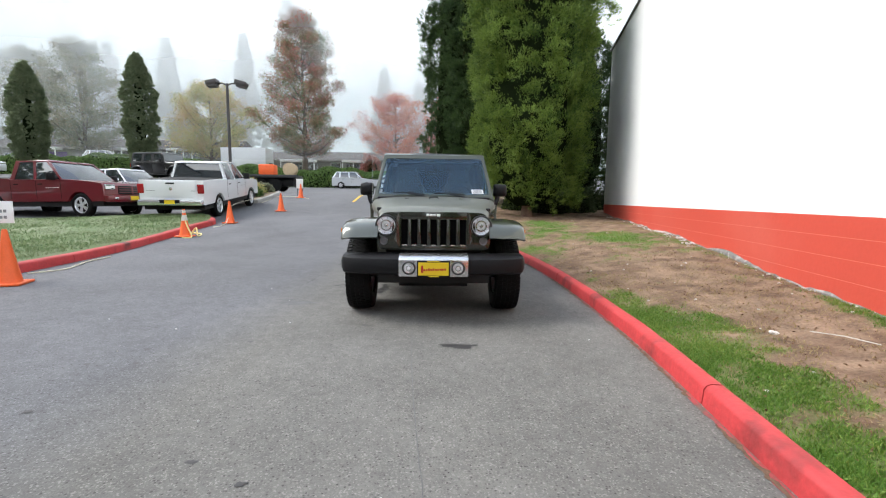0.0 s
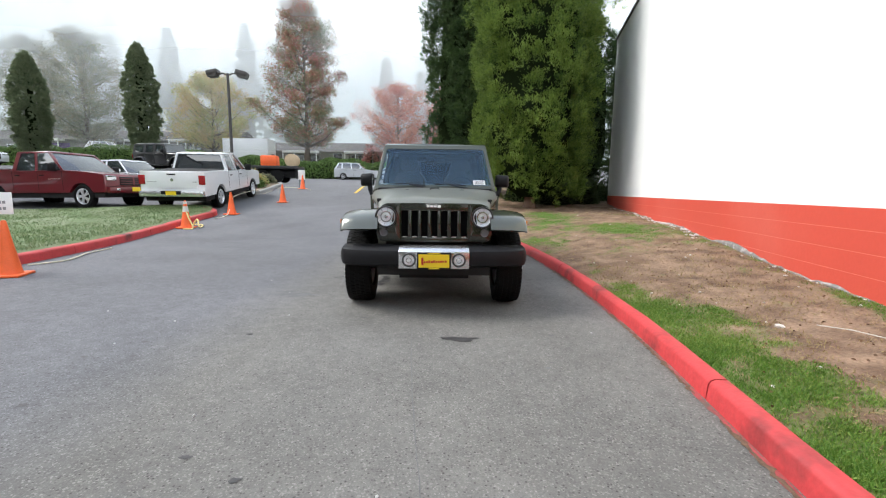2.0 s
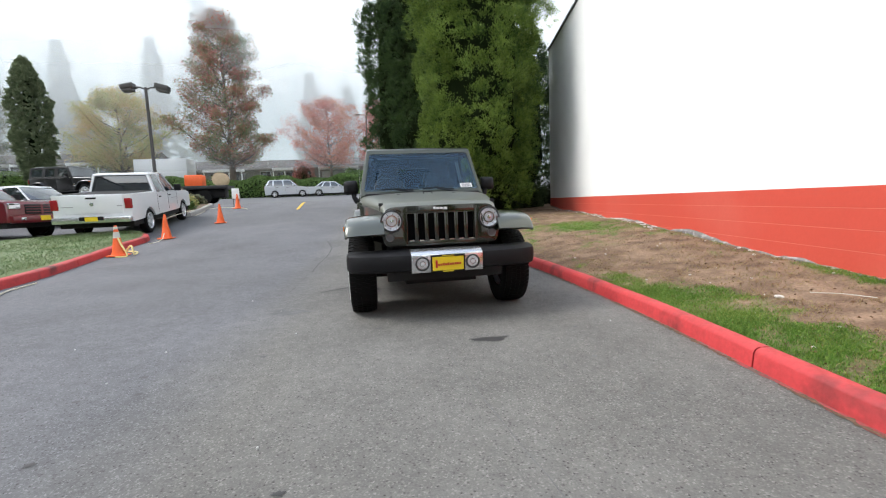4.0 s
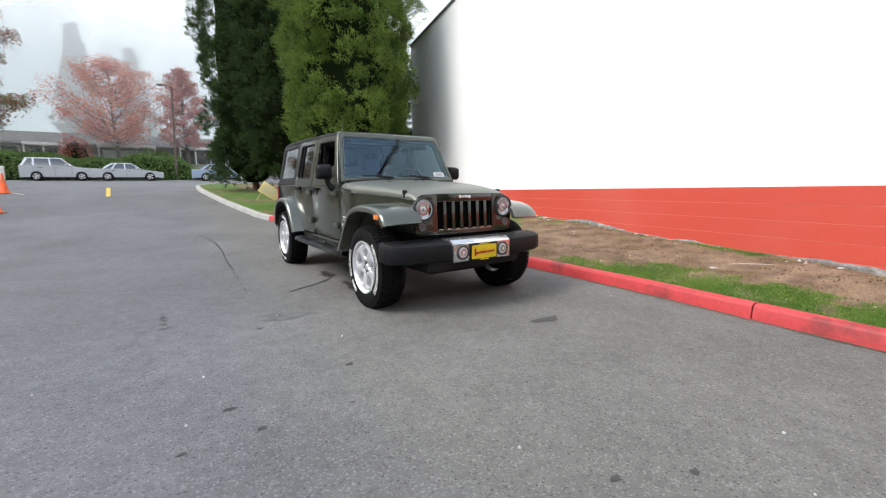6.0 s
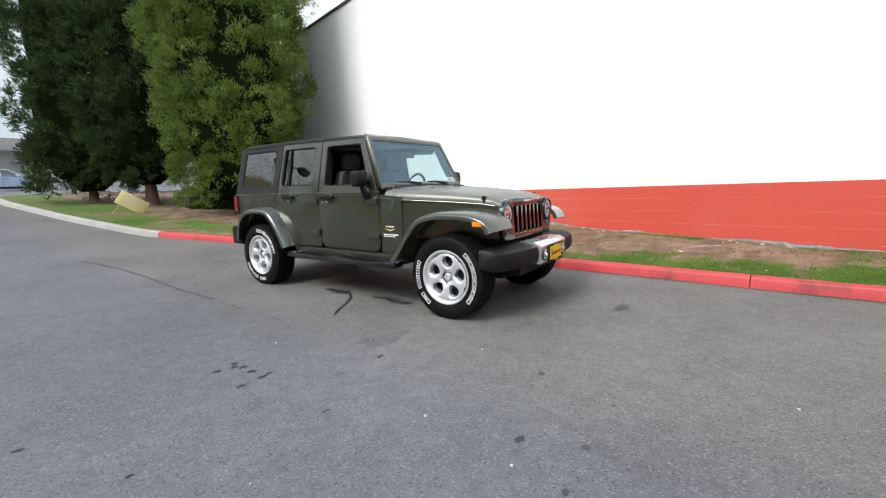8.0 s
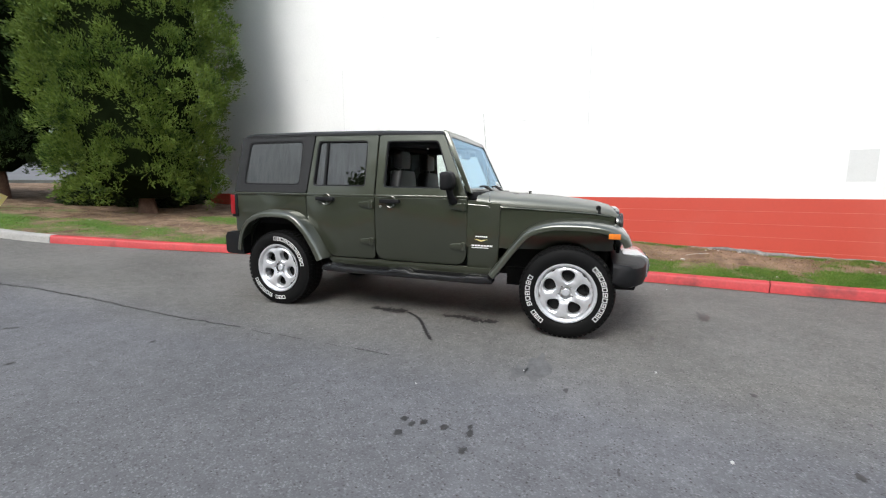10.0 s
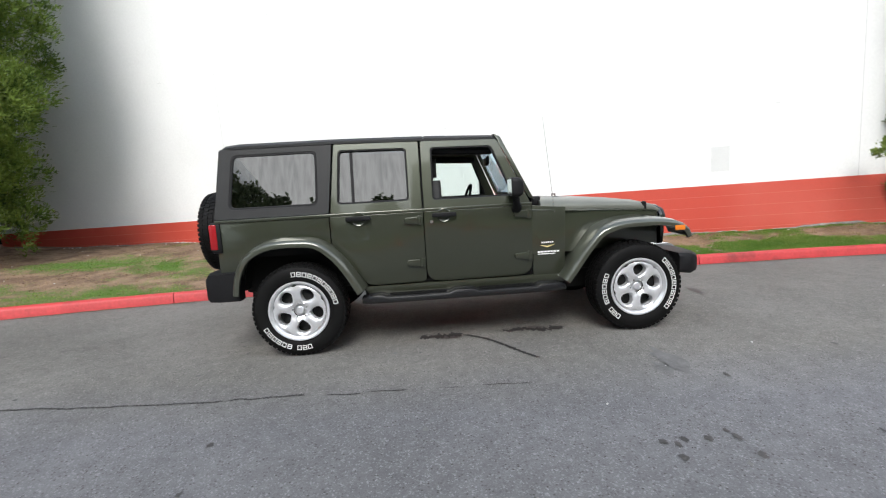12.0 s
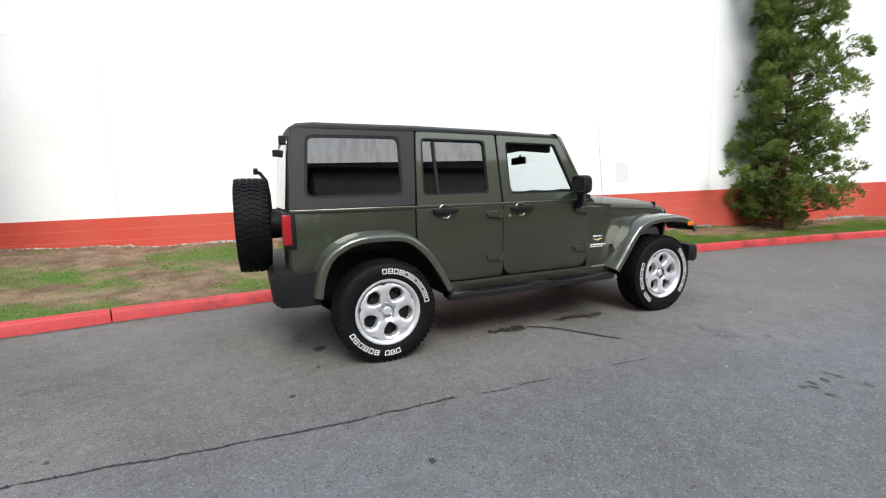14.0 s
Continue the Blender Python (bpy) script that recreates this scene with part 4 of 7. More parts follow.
# narrow upright hornbeams
for hx, hy, tall, wide, seed in ((-33.8, 47.2, 13.0, 1.5, 35), (-45.2, 46.2, 12.2, 1.55, 36)):
    conifer("hornbeam", hx, hy, height(hy, hx) + 0.1, tall, lambda t: wide * float(np.interp(t, (0, 0.1, 0.35, 0.7, 0.9, 1), (0.28, 0.62, 1.0, 0.78, 0.34, 0.03))), 1.4, 900, 75, 0.36, 0.20, M["cypress_leaf"], "narrow dark green columnar hornbeam", seed, 0.16, lump=0.20, leaf_w=0.5, core=0.30, group="columnar trees")
broadleaf("alder", -51, 60, 5.4, 16.4, 6.0, 2.4, 0.20, 52000, M["grey_leaf"], "large dull green tree fading into fog", 37, 0.25, 0.8)
broadleaf("alder", -68, 70, 6.0, 18.0, 6.0, 2.4, 0.24, 36000, M["grey_leaf"], "large dull green tree fading into fog", 38, 0.25, 0.8)
broadleaf("maple", 16.5, 63, 5.0, 11.0, 4.2, 1.8, 0.34, 7000, M["red_leaf"], "red autumn maple behind the conifers", 39, 0.16, 0.8)
# tall firs, pale in the fog on the hill
for fx, fy, tall, wide, seed in ((-34, 92, 36, 5.6, 41), (-47, 100, 30, 5.4, 42), (-62, 96, 28, 5.2, 43), (-16, 104, 24, 5.0, 44), (-8, 108, 22, 5.0, 45), (-78, 100, 28, 5.2, 47)):
    conifer("fir", fx, fy, height(fy), tall, lambda t: (wide * (1 - t) + 0.05) * (0.70 + 0.35 * (t * 17 % 1.0)), 0.3, 420, 45, 0.75, 0.6, M["dark_thuja"], "tall fir half lost in the fog", seed, 0.3, lump=0.34, leaf_w=0.4, core=0.38, group="firs on the hill")

# ---- the off-road car ----
BELT = 1.17


def side_x(z):
    """Half width of the body: nearly upright below the belt, leaning in above it."""
    return 0.772 + 0.018 * (z - 0.47) / 0.7 if z <= BELT else 0.790 - (z - BELT) * 0.205


def on_side(s):
    return lambda y, z, d: (s * (side_x(z) - d), y, z)


def panel(name, poly, s, proud, depth, material, parent, label="", bevel=0.007):
    """A flat panel of the body's side, proud of it, drawn inwards by depth."""
    bm, put = bmesh.new(), on_side(s)
    loft(bm, [[put(y, z, -proud) for y, z in poly], [put(y, z, depth) for y, z in poly]])
    return part(name, bm, material, parent, label, bevel=bevel)


def window_ring(name, outer, inner, s, proud, depth, material, parent, radius=(0.02, 0.035), label="", steps=4):
    bm, put = bmesh.new(), on_side(s)
    frame_ring(bm, rounded(outer, radius[0], steps), rounded(inner, radius[1], steps), lambda y, z, d: put(y, z, d - proud), depth)
    return part(name, bm, material, parent, label, bevel=0.004, segments=1)


def pane(name, outline, s, depth, material, parent, radius=0.04, label=""):
    bm, put = bmesh.new(), on_side(s)
    pts = rounded(outline, radius)
    loft(bm, [[put(y, z, depth) for y, z in pts], [put(y, z, depth + 0.004) for y, z in pts]])
    ob = part(name, bm, material, parent, label, sharp=20)
    ob.visible_shadow = False
    return ob


def on_axis_y(bm, centre):
    """Swings what was turned round x so that it faces along -y, at centre."""
    bmesh.ops.rotate(bm, verts=bm.verts, cent=(0, 0, 0), matrix=Matrix.Rotation(radians(90), 3, "Z"))
    bmesh.ops.translate(bm, verts=bm.verts, vec=centre)


WHEEL_R = 0.398


def wheel_meshes():
    """Tyre, tread, lettering and a five-hole alloy, facing -x, centred on the axle end."""
    made = {}
    bm = bmesh.new()
    lathe(bm, [(0.238, -0.095), (0.250, -0.110), (0.266, -0.125), (0.31, -0.133), (0.352, -0.128), (0.376, -0.116), (0.389, -0.098), (0.390, -0.06), (0.390, 0.06), (0.389, 0.098), (0.376, 0.116), (0.352, 0.128), (0.31, 0.133), (0.262, 0.129), (0.236, 0.122), (0.222, 0.105)], (0, 0, 0), 64)
    made["tyre"] = bm
    bm = bmesh.new()
    n = 56
    for col, (d0, d1, off) in enumerate(((-0.122, -0.075, 0), (-0.066, -0.025, 0.5), (-0.018, 0.018, 0.2), (0.025, 0.066, 0.5), (0.075, 0.122, 0))):
        for i in range(n):
            a0, a1 = 2 * math.pi * (i + off) / n, 2 * math.pi * (i + off + 0.70) / n
            sk = 0.012 if col in (1, 3) else 0.0
            r_in = 0.386
            q = []
            for a in (a0, a1):
                for d, sh in ((d0, -sk), (d1, sk)):
                    ro = WHEEL_R - (0.010 if abs(d) > 0.1 else 0)
                    for r in (r_in if abs(d) < 0.1 else 0.374, ro):
                        q.append((d, r * math.cos(a + sh), r * math.sin(a + sh)))
            v = [bm.verts.new(p) for p in q]
            for f in ((0, 1, 3, 2), (4, 6, 7, 5), (0, 4, 5, 1), (2, 3, 7, 6), (1, 5, 7, 3)):
                bm.faces.new([v[k] for k in f])
    made["tread"] = bm
    bm = bmesh.new()
    def mark(deg, w, r0=0.292, r1=0.338):
        half = radians(w) / 2
        a = radians(deg)
        ring = [(-0.1335, r * math.cos(t), r * math.sin(t)) for r, t in ((r0, a - half), (r0, a + half), (r1, a + half), (r1, a - half))]
        ins = [(-0.1352, r * math.cos(t), r * math.sin(t)) for r, t in ((r0 + 0.001, a - half * 0.94), (r0 + 0.001, a + half * 0.94), (r1 - 0.001, a + half * 0.94), (r1 - 0.001, a - half * 0.94))]
        loft(bm, [ring, ins])
    for base, count, step in ((68, 11, 8.2), (-128, 6, 8.6), (-186, 3, 8.0)):
        for k in range(count):
            mid = base - k * step
            for dx in (-2.7, 2.7):
                mark(mid + dx, 1.1, 0.296, 0.336)
            mark(mid, 4.4, 0.296, 0.3025)
            mark(mid, 4.4, 0.3295, 0.336)
            if k % 2:
                mark(mid, 4.4, 0.313, 0.319)
    made["lettering"] = bm
    # alloy: rim lip, then five sectors with a round hole each
    bm = bmesh.new()
    lathe(bm, [(0.215, 0.10), (0.212, -0.06), (0.222, -0.108), (0.238, -0.120), (0.236, -0.126), (0.226, -0.126), (0.216, -0.112), (0.205, -0.098)], (0, 0, 0), 60)
    dish = lambda r: -(0.072 + 0.036 * math.sin(min(1, r / 0.205) * math.pi * 0.62))
    hole_r, hole_c, k_n = 0.049, 0.130, 24
    for s in range(5):
        mid = 2 * math.pi * s / 5 + math.pi / 2
        inner, outer, back = [], [], []
        for k in range(k_n):
            t = 2 * math.pi * k / k_n
            u, v = math.cos(t), math.sin(t)
            stretch = 1.12 if u > 0 else 1.0
            hr, ha = hole_c + hole_r * u * stretch, hole_r * v * (1.0 + 0.15 * u)
            inner.append((hr, ha / hole_c))
            wedge = math.pi / 5
            if abs(v) > 0.62 and abs(u) < 0.80:
                r = hole_c + 0.09 * u
                outer.append((r, wedge * (1 if v > 0 else -1)))
            else:
                outer.append((0.205 if u > 0 else 0.05, wedge * v / 0.62 if abs(v) < 0.62 else wedge * (1 if v > 0 else -1)))
        at = lambda r, a, x: (x, r * math.cos(mid + a), r * math.sin(mid + a))
        vi = [bm.verts.new(at(r, a, dish(r) + 0.004)) for r, a in inner]
        vm = [bm.verts.new(at(hole_c + (r - hole_c) * 1.22, a * 1.22, dish(r) - 0.004)) for r, a in inner]
        vo = [bm.verts.new(at(r, a, dish(r) - (0.010 if 0.07 < r < 0.19 else 0.0))) for r, a in outer]
        vb = [bm.verts.new(at(hole_c + (r - hole_c) * 0.94, a * 0.94, dish(r) + 0.05)) for r, a in inner]
        for k in range(k_n):
            j = (k + 1) % k_n
            for a, b in ((vb, vi), (vi, vm), (vm, vo)):
                bm.faces.new((a[k], a[j], b[j], b[k]))
    made["wheel"] = bm
    bm = bmesh.new()
    lathe(bm, [(0.0005, -0.096), (0.028, -0.096), (0.034, -0.090), (0.036, -0.07), (0.058, -0.066), (0.060, -0.05)], (0, 0, 0), 28)
    made["centre_cap"] = bm
    bm = bmesh.new()
    cyl(bm, (-0.062, 0, 0), (-0.098, 0, 0), 0.012, 0.009, 6)
    made["lug_nut"] = bm
    bm = bmesh.new()
    cyl(bm, (-0.02, 0, 0), (0.05, 0, 0), 0.20, 0.20, 32)
    cyl(bm, (-0.035, 0, 0), (-0.02, 0, 0), 0.15, 0.15, 32)
    made["brake_disc"] = bm
    mats = {"tyre": "rubber", "tread": "rubber", "lettering": "letter", "wheel": "alloy", "centre_cap": "alloy", "lug_nut": "chrome", "brake_disc": "underbody"}
    out = {}
    for key, b in made.items():
        bmesh.ops.remove_doubles(b, verts=b.verts, dist=0.0002)
        if key == "wheel":
            bmesh.ops.scale(b, verts=b.verts, vec=(1.05, 1.075, 1.075))
        bmesh.ops.recalc_face_normals(b, faces=b.faces)
        me = bpy.data.meshes.new(key)
        b.to_mesh(me), b.free()
        me.materials.append(M[mats[key]])
        me.shade_smooth(), me.set_sharp_from_angle(angle=radians(35))
        out[key] = me
    return out


WHEEL = wheel_meshes()


def put_wheel(car, m, lettered=True, spin=0.0):
    hub = new("wheel", WHEEL["wheel"])
    hub.parent, hub.matrix_basis = car, m @ Matrix.Rotation(spin, 4, "X")
    tagged(hub, "silver five-hole alloy wheel with white-lettered tyre")
    for k in range(5):
        a = 2 * math.pi * k / 5 + math.pi / 2 + math.pi / 5
        nut = new("lug_nut", WHEEL["lug_nut"])
        nut.parent, nut.location = hub, (0, 0.062 * math.cos(a), 0.062 * math.sin(a))
    for key in ("tyre", "tread", "centre_cap", "brake_disc") + (("lettering",) if lettered else ()):
        ob = new(key, WHEEL[key])
        ob.parent = hub
        if key == "lettering":
            tagged(ob, "raised white tyre lettering", kind="stuff")
    return hub


def flare_loft(bm, s, path, inner, outer, lip=0.055):
    """A fender flare swept along a (y, z) path round the wheel."""
    pts = [Vector(p) for p in spline(path, 22)]
    rings = []
    for i, p in enumerate(pts):
        d = (pts[min(i + 1, len(pts) - 1)] - pts[max(i - 1, 0)]).normalized()
        n = Vector((-d.y, d.x))
        if n.y < -0.2 or (abs(n.y) <= 0.2 and (p.x - path[len(path) // 2][0]) * n.x < 0):
            n = -n
        prof = ((inner, 0.030), (outer - 0.14, 0.018), (outer - 0.035, 0.004), (outer - 0.008, -0.010), (outer, -0.028), (outer - 0.002, -lip), (outer - 0.020, -lip - 0.004), (outer - 0.03, -0.030), (inner, -0.012))
        rings.append([(s * x, p.x + n.x * o, p.y + n.y * o) for x, o in prof])
    loft(bm, rings)


def offroader(m, paint, flare_paint, label, simple=False):
    car = thing("offroad_car", m, label, "car")
    P, F = M[paint], M[flare_paint]
    # underbody, axles
    bm = bmesh.new()
    prism(bm, [(0.66, 1.12), (3.55, 1.12), (3.58, 0.62), (3.45, 0.55), (3.40, 0.84), (2.48, 0.84), (2.40, 0.42), (0.66, 0.42)], -0.70, 0.70)
    part("tub_inner", bm, M["interior"], car)
    bm = bmesh.new()
    box(bm, -0.42, 0.42, -0.36, 3.5, 0.42, 0.52)
    box(bm, -0.36, 0.36, -0.30, 0.6, 0.30, 0.75)
    for y in (0, 2.947):
        cyl(bm, (-0.72, y, 0.385), (0.72, y, 0.385), 0.045, seg=12)
        cyl(bm, (-0.13, y, 0.385), (0.13, y, 0.385), 0.12, seg=12)
    part("chassis", bm, M["underbody"], car, "dark chassis and axles")
    for name, y0, y1, w in (("front_liner", -0.34, 0.62, 0.50), ("rear_liner", 2.44, 3.50, 0.56)):
        bm = bmesh.new()
        box(bm, -w, w, y0, y1, 0.50, 0.93)
        part(name, bm, M["underbody"], car, "black inner wheel housing", bevel=0.03)
    # front body under the hood
    ws = lambda y: float(np.interp(y, (-0.40, -0.30, 0.0, 0.4, 0.62, 0.92), (0.545, 0.565, 0.630, 0.722, 0.776, 0.784)))
    ez = lambda y: float(np.interp(y, (-0.40, -0.33, -0.2, 0.1, 0.5, 0.92), (1.035, 1.065, 1.085, 1.105, 1.125, 1.150)))
    bm = bmesh.new()
    loft(bm, [[(-ws(y), y, 0.72), (-ws(y), y, ez(y) - 0.012), (ws(y), y, ez(y) - 0.012), (ws(y), y, 0.72)] for y in (-0.365, -0.2, 0.1, 0.4, 0.7, 0.92)])
    part("front_body", bm, P, car)
    bm = bmesh.new()
    rings = []
    for y in (-0.395, -0.375, -0.33, -0.2, 0.0, 0.25, 0.5, 0.82):
        w, e = ws(y) + 0.006, ez(y)
        c = e + float(np.interp(y, (-0.395, -0.33, -0.1, 0.3, 0.82), (0.014, 0.040, 0.066, 0.082, 0.084)))
        k = c - e
        half = [(-w, e - 0.03), (-w, e - 0.008), (-w + 0.012, e + 0.25 * k), (-w + 0.04, e + 0.50 * k), (-w + 0.11, e + 0.72 * k), (-w * 0.62, e + 0.88 * k), (-w * 0.30, e + 0.97 * k)]
        rings.append([(x, y, z) for x, z in half] + [(0, y, c)] + [(-x, y, z) for x, z in reversed(half)])
    loft(bm, rings)
    part("hood", bm, M["hood_paint"] if paint == "paint" else P, car, "olive hood with a shallow dome, sky sheen put into its paler paint" if paint == "paint" else "", sharp=40)
    for s in (-1, 1):
        bm = bmesh.new()
        tube(bm, [(s * (ws(y) + 0.004), y, ez(y) - 0.040) for y in (-0.33, -0.2, 0.0, 0.2, 0.4, 0.6, 0.75, 0.90)], 0.008, 8)
        part("fender_edge", bm, P, car)
    bm = bmesh.new()
    box(bm, -0.72, 0.72, 0.80, 0.90, 1.15, 1.225)
    part("cowl", bm, M["plastic"], car, "black cowl below the windscreen", bevel=0.012)
    # grille
    bm = bmesh.new()
    gy = lambda z: -0.392 - 0.022 * (1.09 - z) / 0.37
    def plate(pts, t=0.03):
        loft(bm, [[(x, gy(z) - 0.008, z) for x, z in pts], [(x, gy(z) + t, z) for x, z in pts]])
    for s in (-1, 1):
        ring_o = rounded([(s * 0.332, 0.70), (s * 0.332, 1.082), (s * 0.50, 1.078), (s * 0.585, 1.00), (s * 0.592, 0.86), (s * 0.555, 0.70)], [0.001, 0.001, 0.10, 0.09, 0.08, 0.05])
        ring_i = []
        for x, z in ring_o:
            a = math.atan2(z - 0.945, x - s * 0.482)
            ring_i.append((s * 0.482 + 0.098 * math.cos(a), 0.945 + 0.098 * math.sin(a)))
        frame_ring(bm, ring_o, ring_i, lambda x, z, d: (x, gy(z) - 0.008 + d, z), 0.03)
    for k in range(6):
        c = (k - 2.5) * 0.0985
        plate([(c - 0.0178, 0.74), (c - 0.0178, 1.012), (c + 0.0178, 1.012), (c + 0.0178, 0.74)])
    plate([(-0.334, 1.010), (-0.334, 1.083), (0.334, 1.083), (0.334, 1.010)])
    plate([(-0.334, 0.70), (-0.334, 0.744), (0.334, 0.744), (0.334, 0.70)])
    part("grille", bm, M["shaded_grille_paint"] if not simple else P, car, "glossy seven-slot grille, the front's shade put into its paint", bevel=0.005)
    bm = bmesh.new()
    box(bm, -0.33, 0.33, -0.372, -0.366, 0.72, 1.03)
    part("radiator", bm, M["radiator"], car)
    bm = bmesh.new()
    for k in range(7):
        c = (k - 3) * 0.0985
        box(bm, c - 0.022, c + 0.022, gy(0.75) - 0.012, gy(0.75) - 0.006, 0.742, 0.752)
    part("slot_trim", bm, M["chrome"], car, "bright trim at the foot of the slots")
    bm = bmesh.new()
    for i, (x0, x1, z0, z1) in enumerate(((-0.075, -0.05, 1.046, 1.062), (-0.045, -0.012, 1.046, 1.058), (-0.008, 0.025, 1.046, 1.058), (0.03, 0.065, 1.042, 1.058))):
        box(bm, x0, x1, gy(1.05) - 0.014, gy(1.05) - 0.006, z0 - 0.004, z1 + 0.004)
    part("badge", bm, M["white_paper"], car, "small bright badge", bevel=0.003)
    # lamps
    for s in (-1, 1):
        x, z = s * 0.482, 0.945
        y = gy(z) - 0.01
        bm = bmesh.new()
        lathe(bm, [(0.110, 0.0), (0.108, -0.018), (0.098, -0.022), (0.092, -0.012), (0.090, 0.02)], (0, 0, 0), 40)
        on_axis_y(bm, (x, y, z))
        lamp = part("headlamp", bm, M["lamp_ring"], car, "round headlamp")
        bm = bmesh.new()
        lathe(bm, [(0.091, -0.006), (0.082, 0.004), (0.055, 0.014), (0.036, 0.016), (0.034, 0.004), (0.0005, 0.000)], (0, 0, 0), 32)
        on_axis_y(bm, (x, y, z))
        part("reflector", bm, M["lamp_bowl"], lamp)
        bm = bmesh.new()
        lathe(bm, [(0.058, 0.006), (0.056, -0.004), (0.046, -0.004), (0.044, 0.008)], (0, 0, 0), 28)
        lathe(bm, [(0.020, 0.004), (0.018, -0.010), (0.0005, -0.012)], (0, 0, 0), 16)
        for k in range(8):
            a = 2 * math.pi * k / 8 + 0.2
            ca, sa = math.cos(a), math.sin(a)
            cyl(bm, (0.0, 0.058 * ca, 0.058 * sa), (-0.002, 0.086 * ca, 0.086 * sa), 0.0022, seg=5)
        on_axis_y(bm, (x, y, z))
        part("bulb_shield", bm, M["reflector"], lamp, "bulb shield and facet edges")
        bm = bmesh.new()
        lathe(bm, [(0.092, -0.008), (0.07, -0.022), (0.04, -0.030), (0.0005, -0.033)], (0, 0, 0), 32)
        on_axis_y(bm, (x, y, z))
        part("lens", bm, M["clear_lens"], lamp, "clear lens").visible_shadow = False
        bm = bmesh.new()
        lathe(bm, [(0.042, 0.0), (0.040, -0.014), (0.034, -0.012), (0.03, -0.004), (0.0005, -0.006)], (0, 0, 0), 24)
        on_axis_y(bm, (s * 0.505, gy(0.79) - 0.008, 0.79))
        part("turn_lamp", bm, M["smoked_lens"], car, "small smoked turn lamp")
    # front bumper with bright centre plate
    bm = bmesh.new()
    yf = lambda x: float(np.interp(abs(x), (0, 0.34, 0.60, 0.80, 0.89, 0.925), (-0.668, -0.664, -0.640, -0.600, -0.545, -0.47)))
    rings = []
    for x in (-0.925, -0.90, -0.87, -0.78, -0.6, -0.36, -0.2, 0, 0.2, 0.36, 0.6, 0.78, 0.87, 0.90, 0.925):
        y, pinch = yf(x), (0.025 if abs(x) > 0.91 else 0.0)
        rings.append([(x, -0.36, 0.49 + pinch), (x, y + 0.05, 0.475 + pinch), (x, y + 0.008, 0.495 + pinch), (x, y, 0.53), (x, y, 0.600), (x, y + 0.012, 0.635 - pinch), (x, y + 0.05, 0.655 - pinch), (x, -0.36, 0.665 - pinch)])
    loft(bm, rings)
    bumper = part("front_bumper", bm, M["plastic"], car, "black plastic bumper", sharp=32)
    bm = bmesh.new()
    prism(bm, [(-0.60, 0.49), (-0.56, 0.385), (-0.40, 0.38), (-0.38, 0.48)], -0.55, 0.55)
    part("air_dam", bm, M["underbody"], bumper)
    bm = bmesh.new()
    prism(bm, rounded([(-0.684, 0.468), (-0.684, 0.640), (-0.62, 0.672), (-0.46, 0.672), (-0.62, 0.475)], 0.012, 2), -0.336, 0.336)
    centre = part("centre_plate", bm, M["chrome"], bumper, "bright silver bumper centre", bevel=0.004)
    for s in (-1, 1):
        bm = bmesh.new()
        lathe(bm, [(0.068, 0.004), (0.066, -0.010), (0.054, -0.012), (0.050, -0.002)], (0, 0, 0), 28)
        on_axis_y(bm, (s * 0.237, -0.686, 0.556))
        fog = part("fog_lamp", bm, M["ring_dark"], bumper, "round fog lamp in a dark bezel")
        bm = bmesh.new()
        lathe(bm, [(0.052, -0.002), (0.045, -0.008), (0.030, -0.006), (0.026, -0.012), (0.0005, -0.015)], (0, 0, 0), 24)
        on_axis_y(bm, (s * 0.237, -0.686, 0.556))
        part("lens", bm, M["lamp_bowl"], fog)
        bm = bmesh.new()
        lathe(bm, [(0.030, -0.008), (0.028, -0.017), (0.020, -0.017), (0.018, -0.010)], (0, 0, 0), 20)
        on_axis_y(bm, (s * 0.237, -0.686, 0.556))
        part("bulb_shield", bm, M["reflector"], fog)
    bm = bmesh.new()
    box(bm, -0.16, 0.16, -0.702, -0.682, 0.470, 0.632)
    plate_ob = part("number_plate", bm, M["plastic"], car, "yellow dealer plate in a black frame", bevel=0.003)
    bm = bmesh.new()
    box(bm, -0.146, 0.146, -0.706, -0.7, 0.488, 0.614)
    part("plate_face", bm, M["plate_yellow"], plate_ob)
    bm = bmesh.new()
    for k in range(11):
        x0 = -0.118 + k * 0.0222
        zz = 0.543 + 0.010 * k / 11
        box(bm, x0, x0 + (0.016 if k % 4 else 0.019), -0.7085, -0.705, zz - (0.014 if k else 0.03), zz + (0.012 if k in (3, 5) else 0.006) + (0.035 if k == 0 else 0.0))
    tagged(part("plate_writing", bm, M["plate_red"], plate_ob), kind="stuff")
    bm = bmesh.new()
    box(bm, -0.05, 0.05, -0.7085, -0.705, 0.474, 0.484)
    box(bm, -0.06, 0.06, -0.7085, -0.705, 0.620, 0.627)
    tagged(part("frame_writing", bm, M["plate_yellow"], plate_ob), kind="stuff")
    for s in (-1, 1):
        # flares
        bm = bmesh.new()
        flare_loft(bm, s, [(0.665, 0.50), (0.60, 0.585), (0.44, 0.80), (0.34, 0.905), (0.20, 0.958), (-0.05, 0.978), (-0.28, 0.962), (-0.40, 0.925), (-0.47, 0.86), (-0.485, 0.82)], 0.56, 0.930)
        fl = part("front_flare", bm, F, car, "", sharp=50)
        bm = bmesh.new()
        flare_loft(bm, s, [(3.475, 0.56), (3.45, 0.70), (3.37, 0.86), (3.22, 0.955), (2.96, 0.985), (2.74, 0.955), (2.62, 0.86), (2.48, 0.67), (2.40, 0.52)], 0.76, 0.930)
        part("rear_flare", bm, F, car, "", sharp=50)
        bm = bmesh.new()
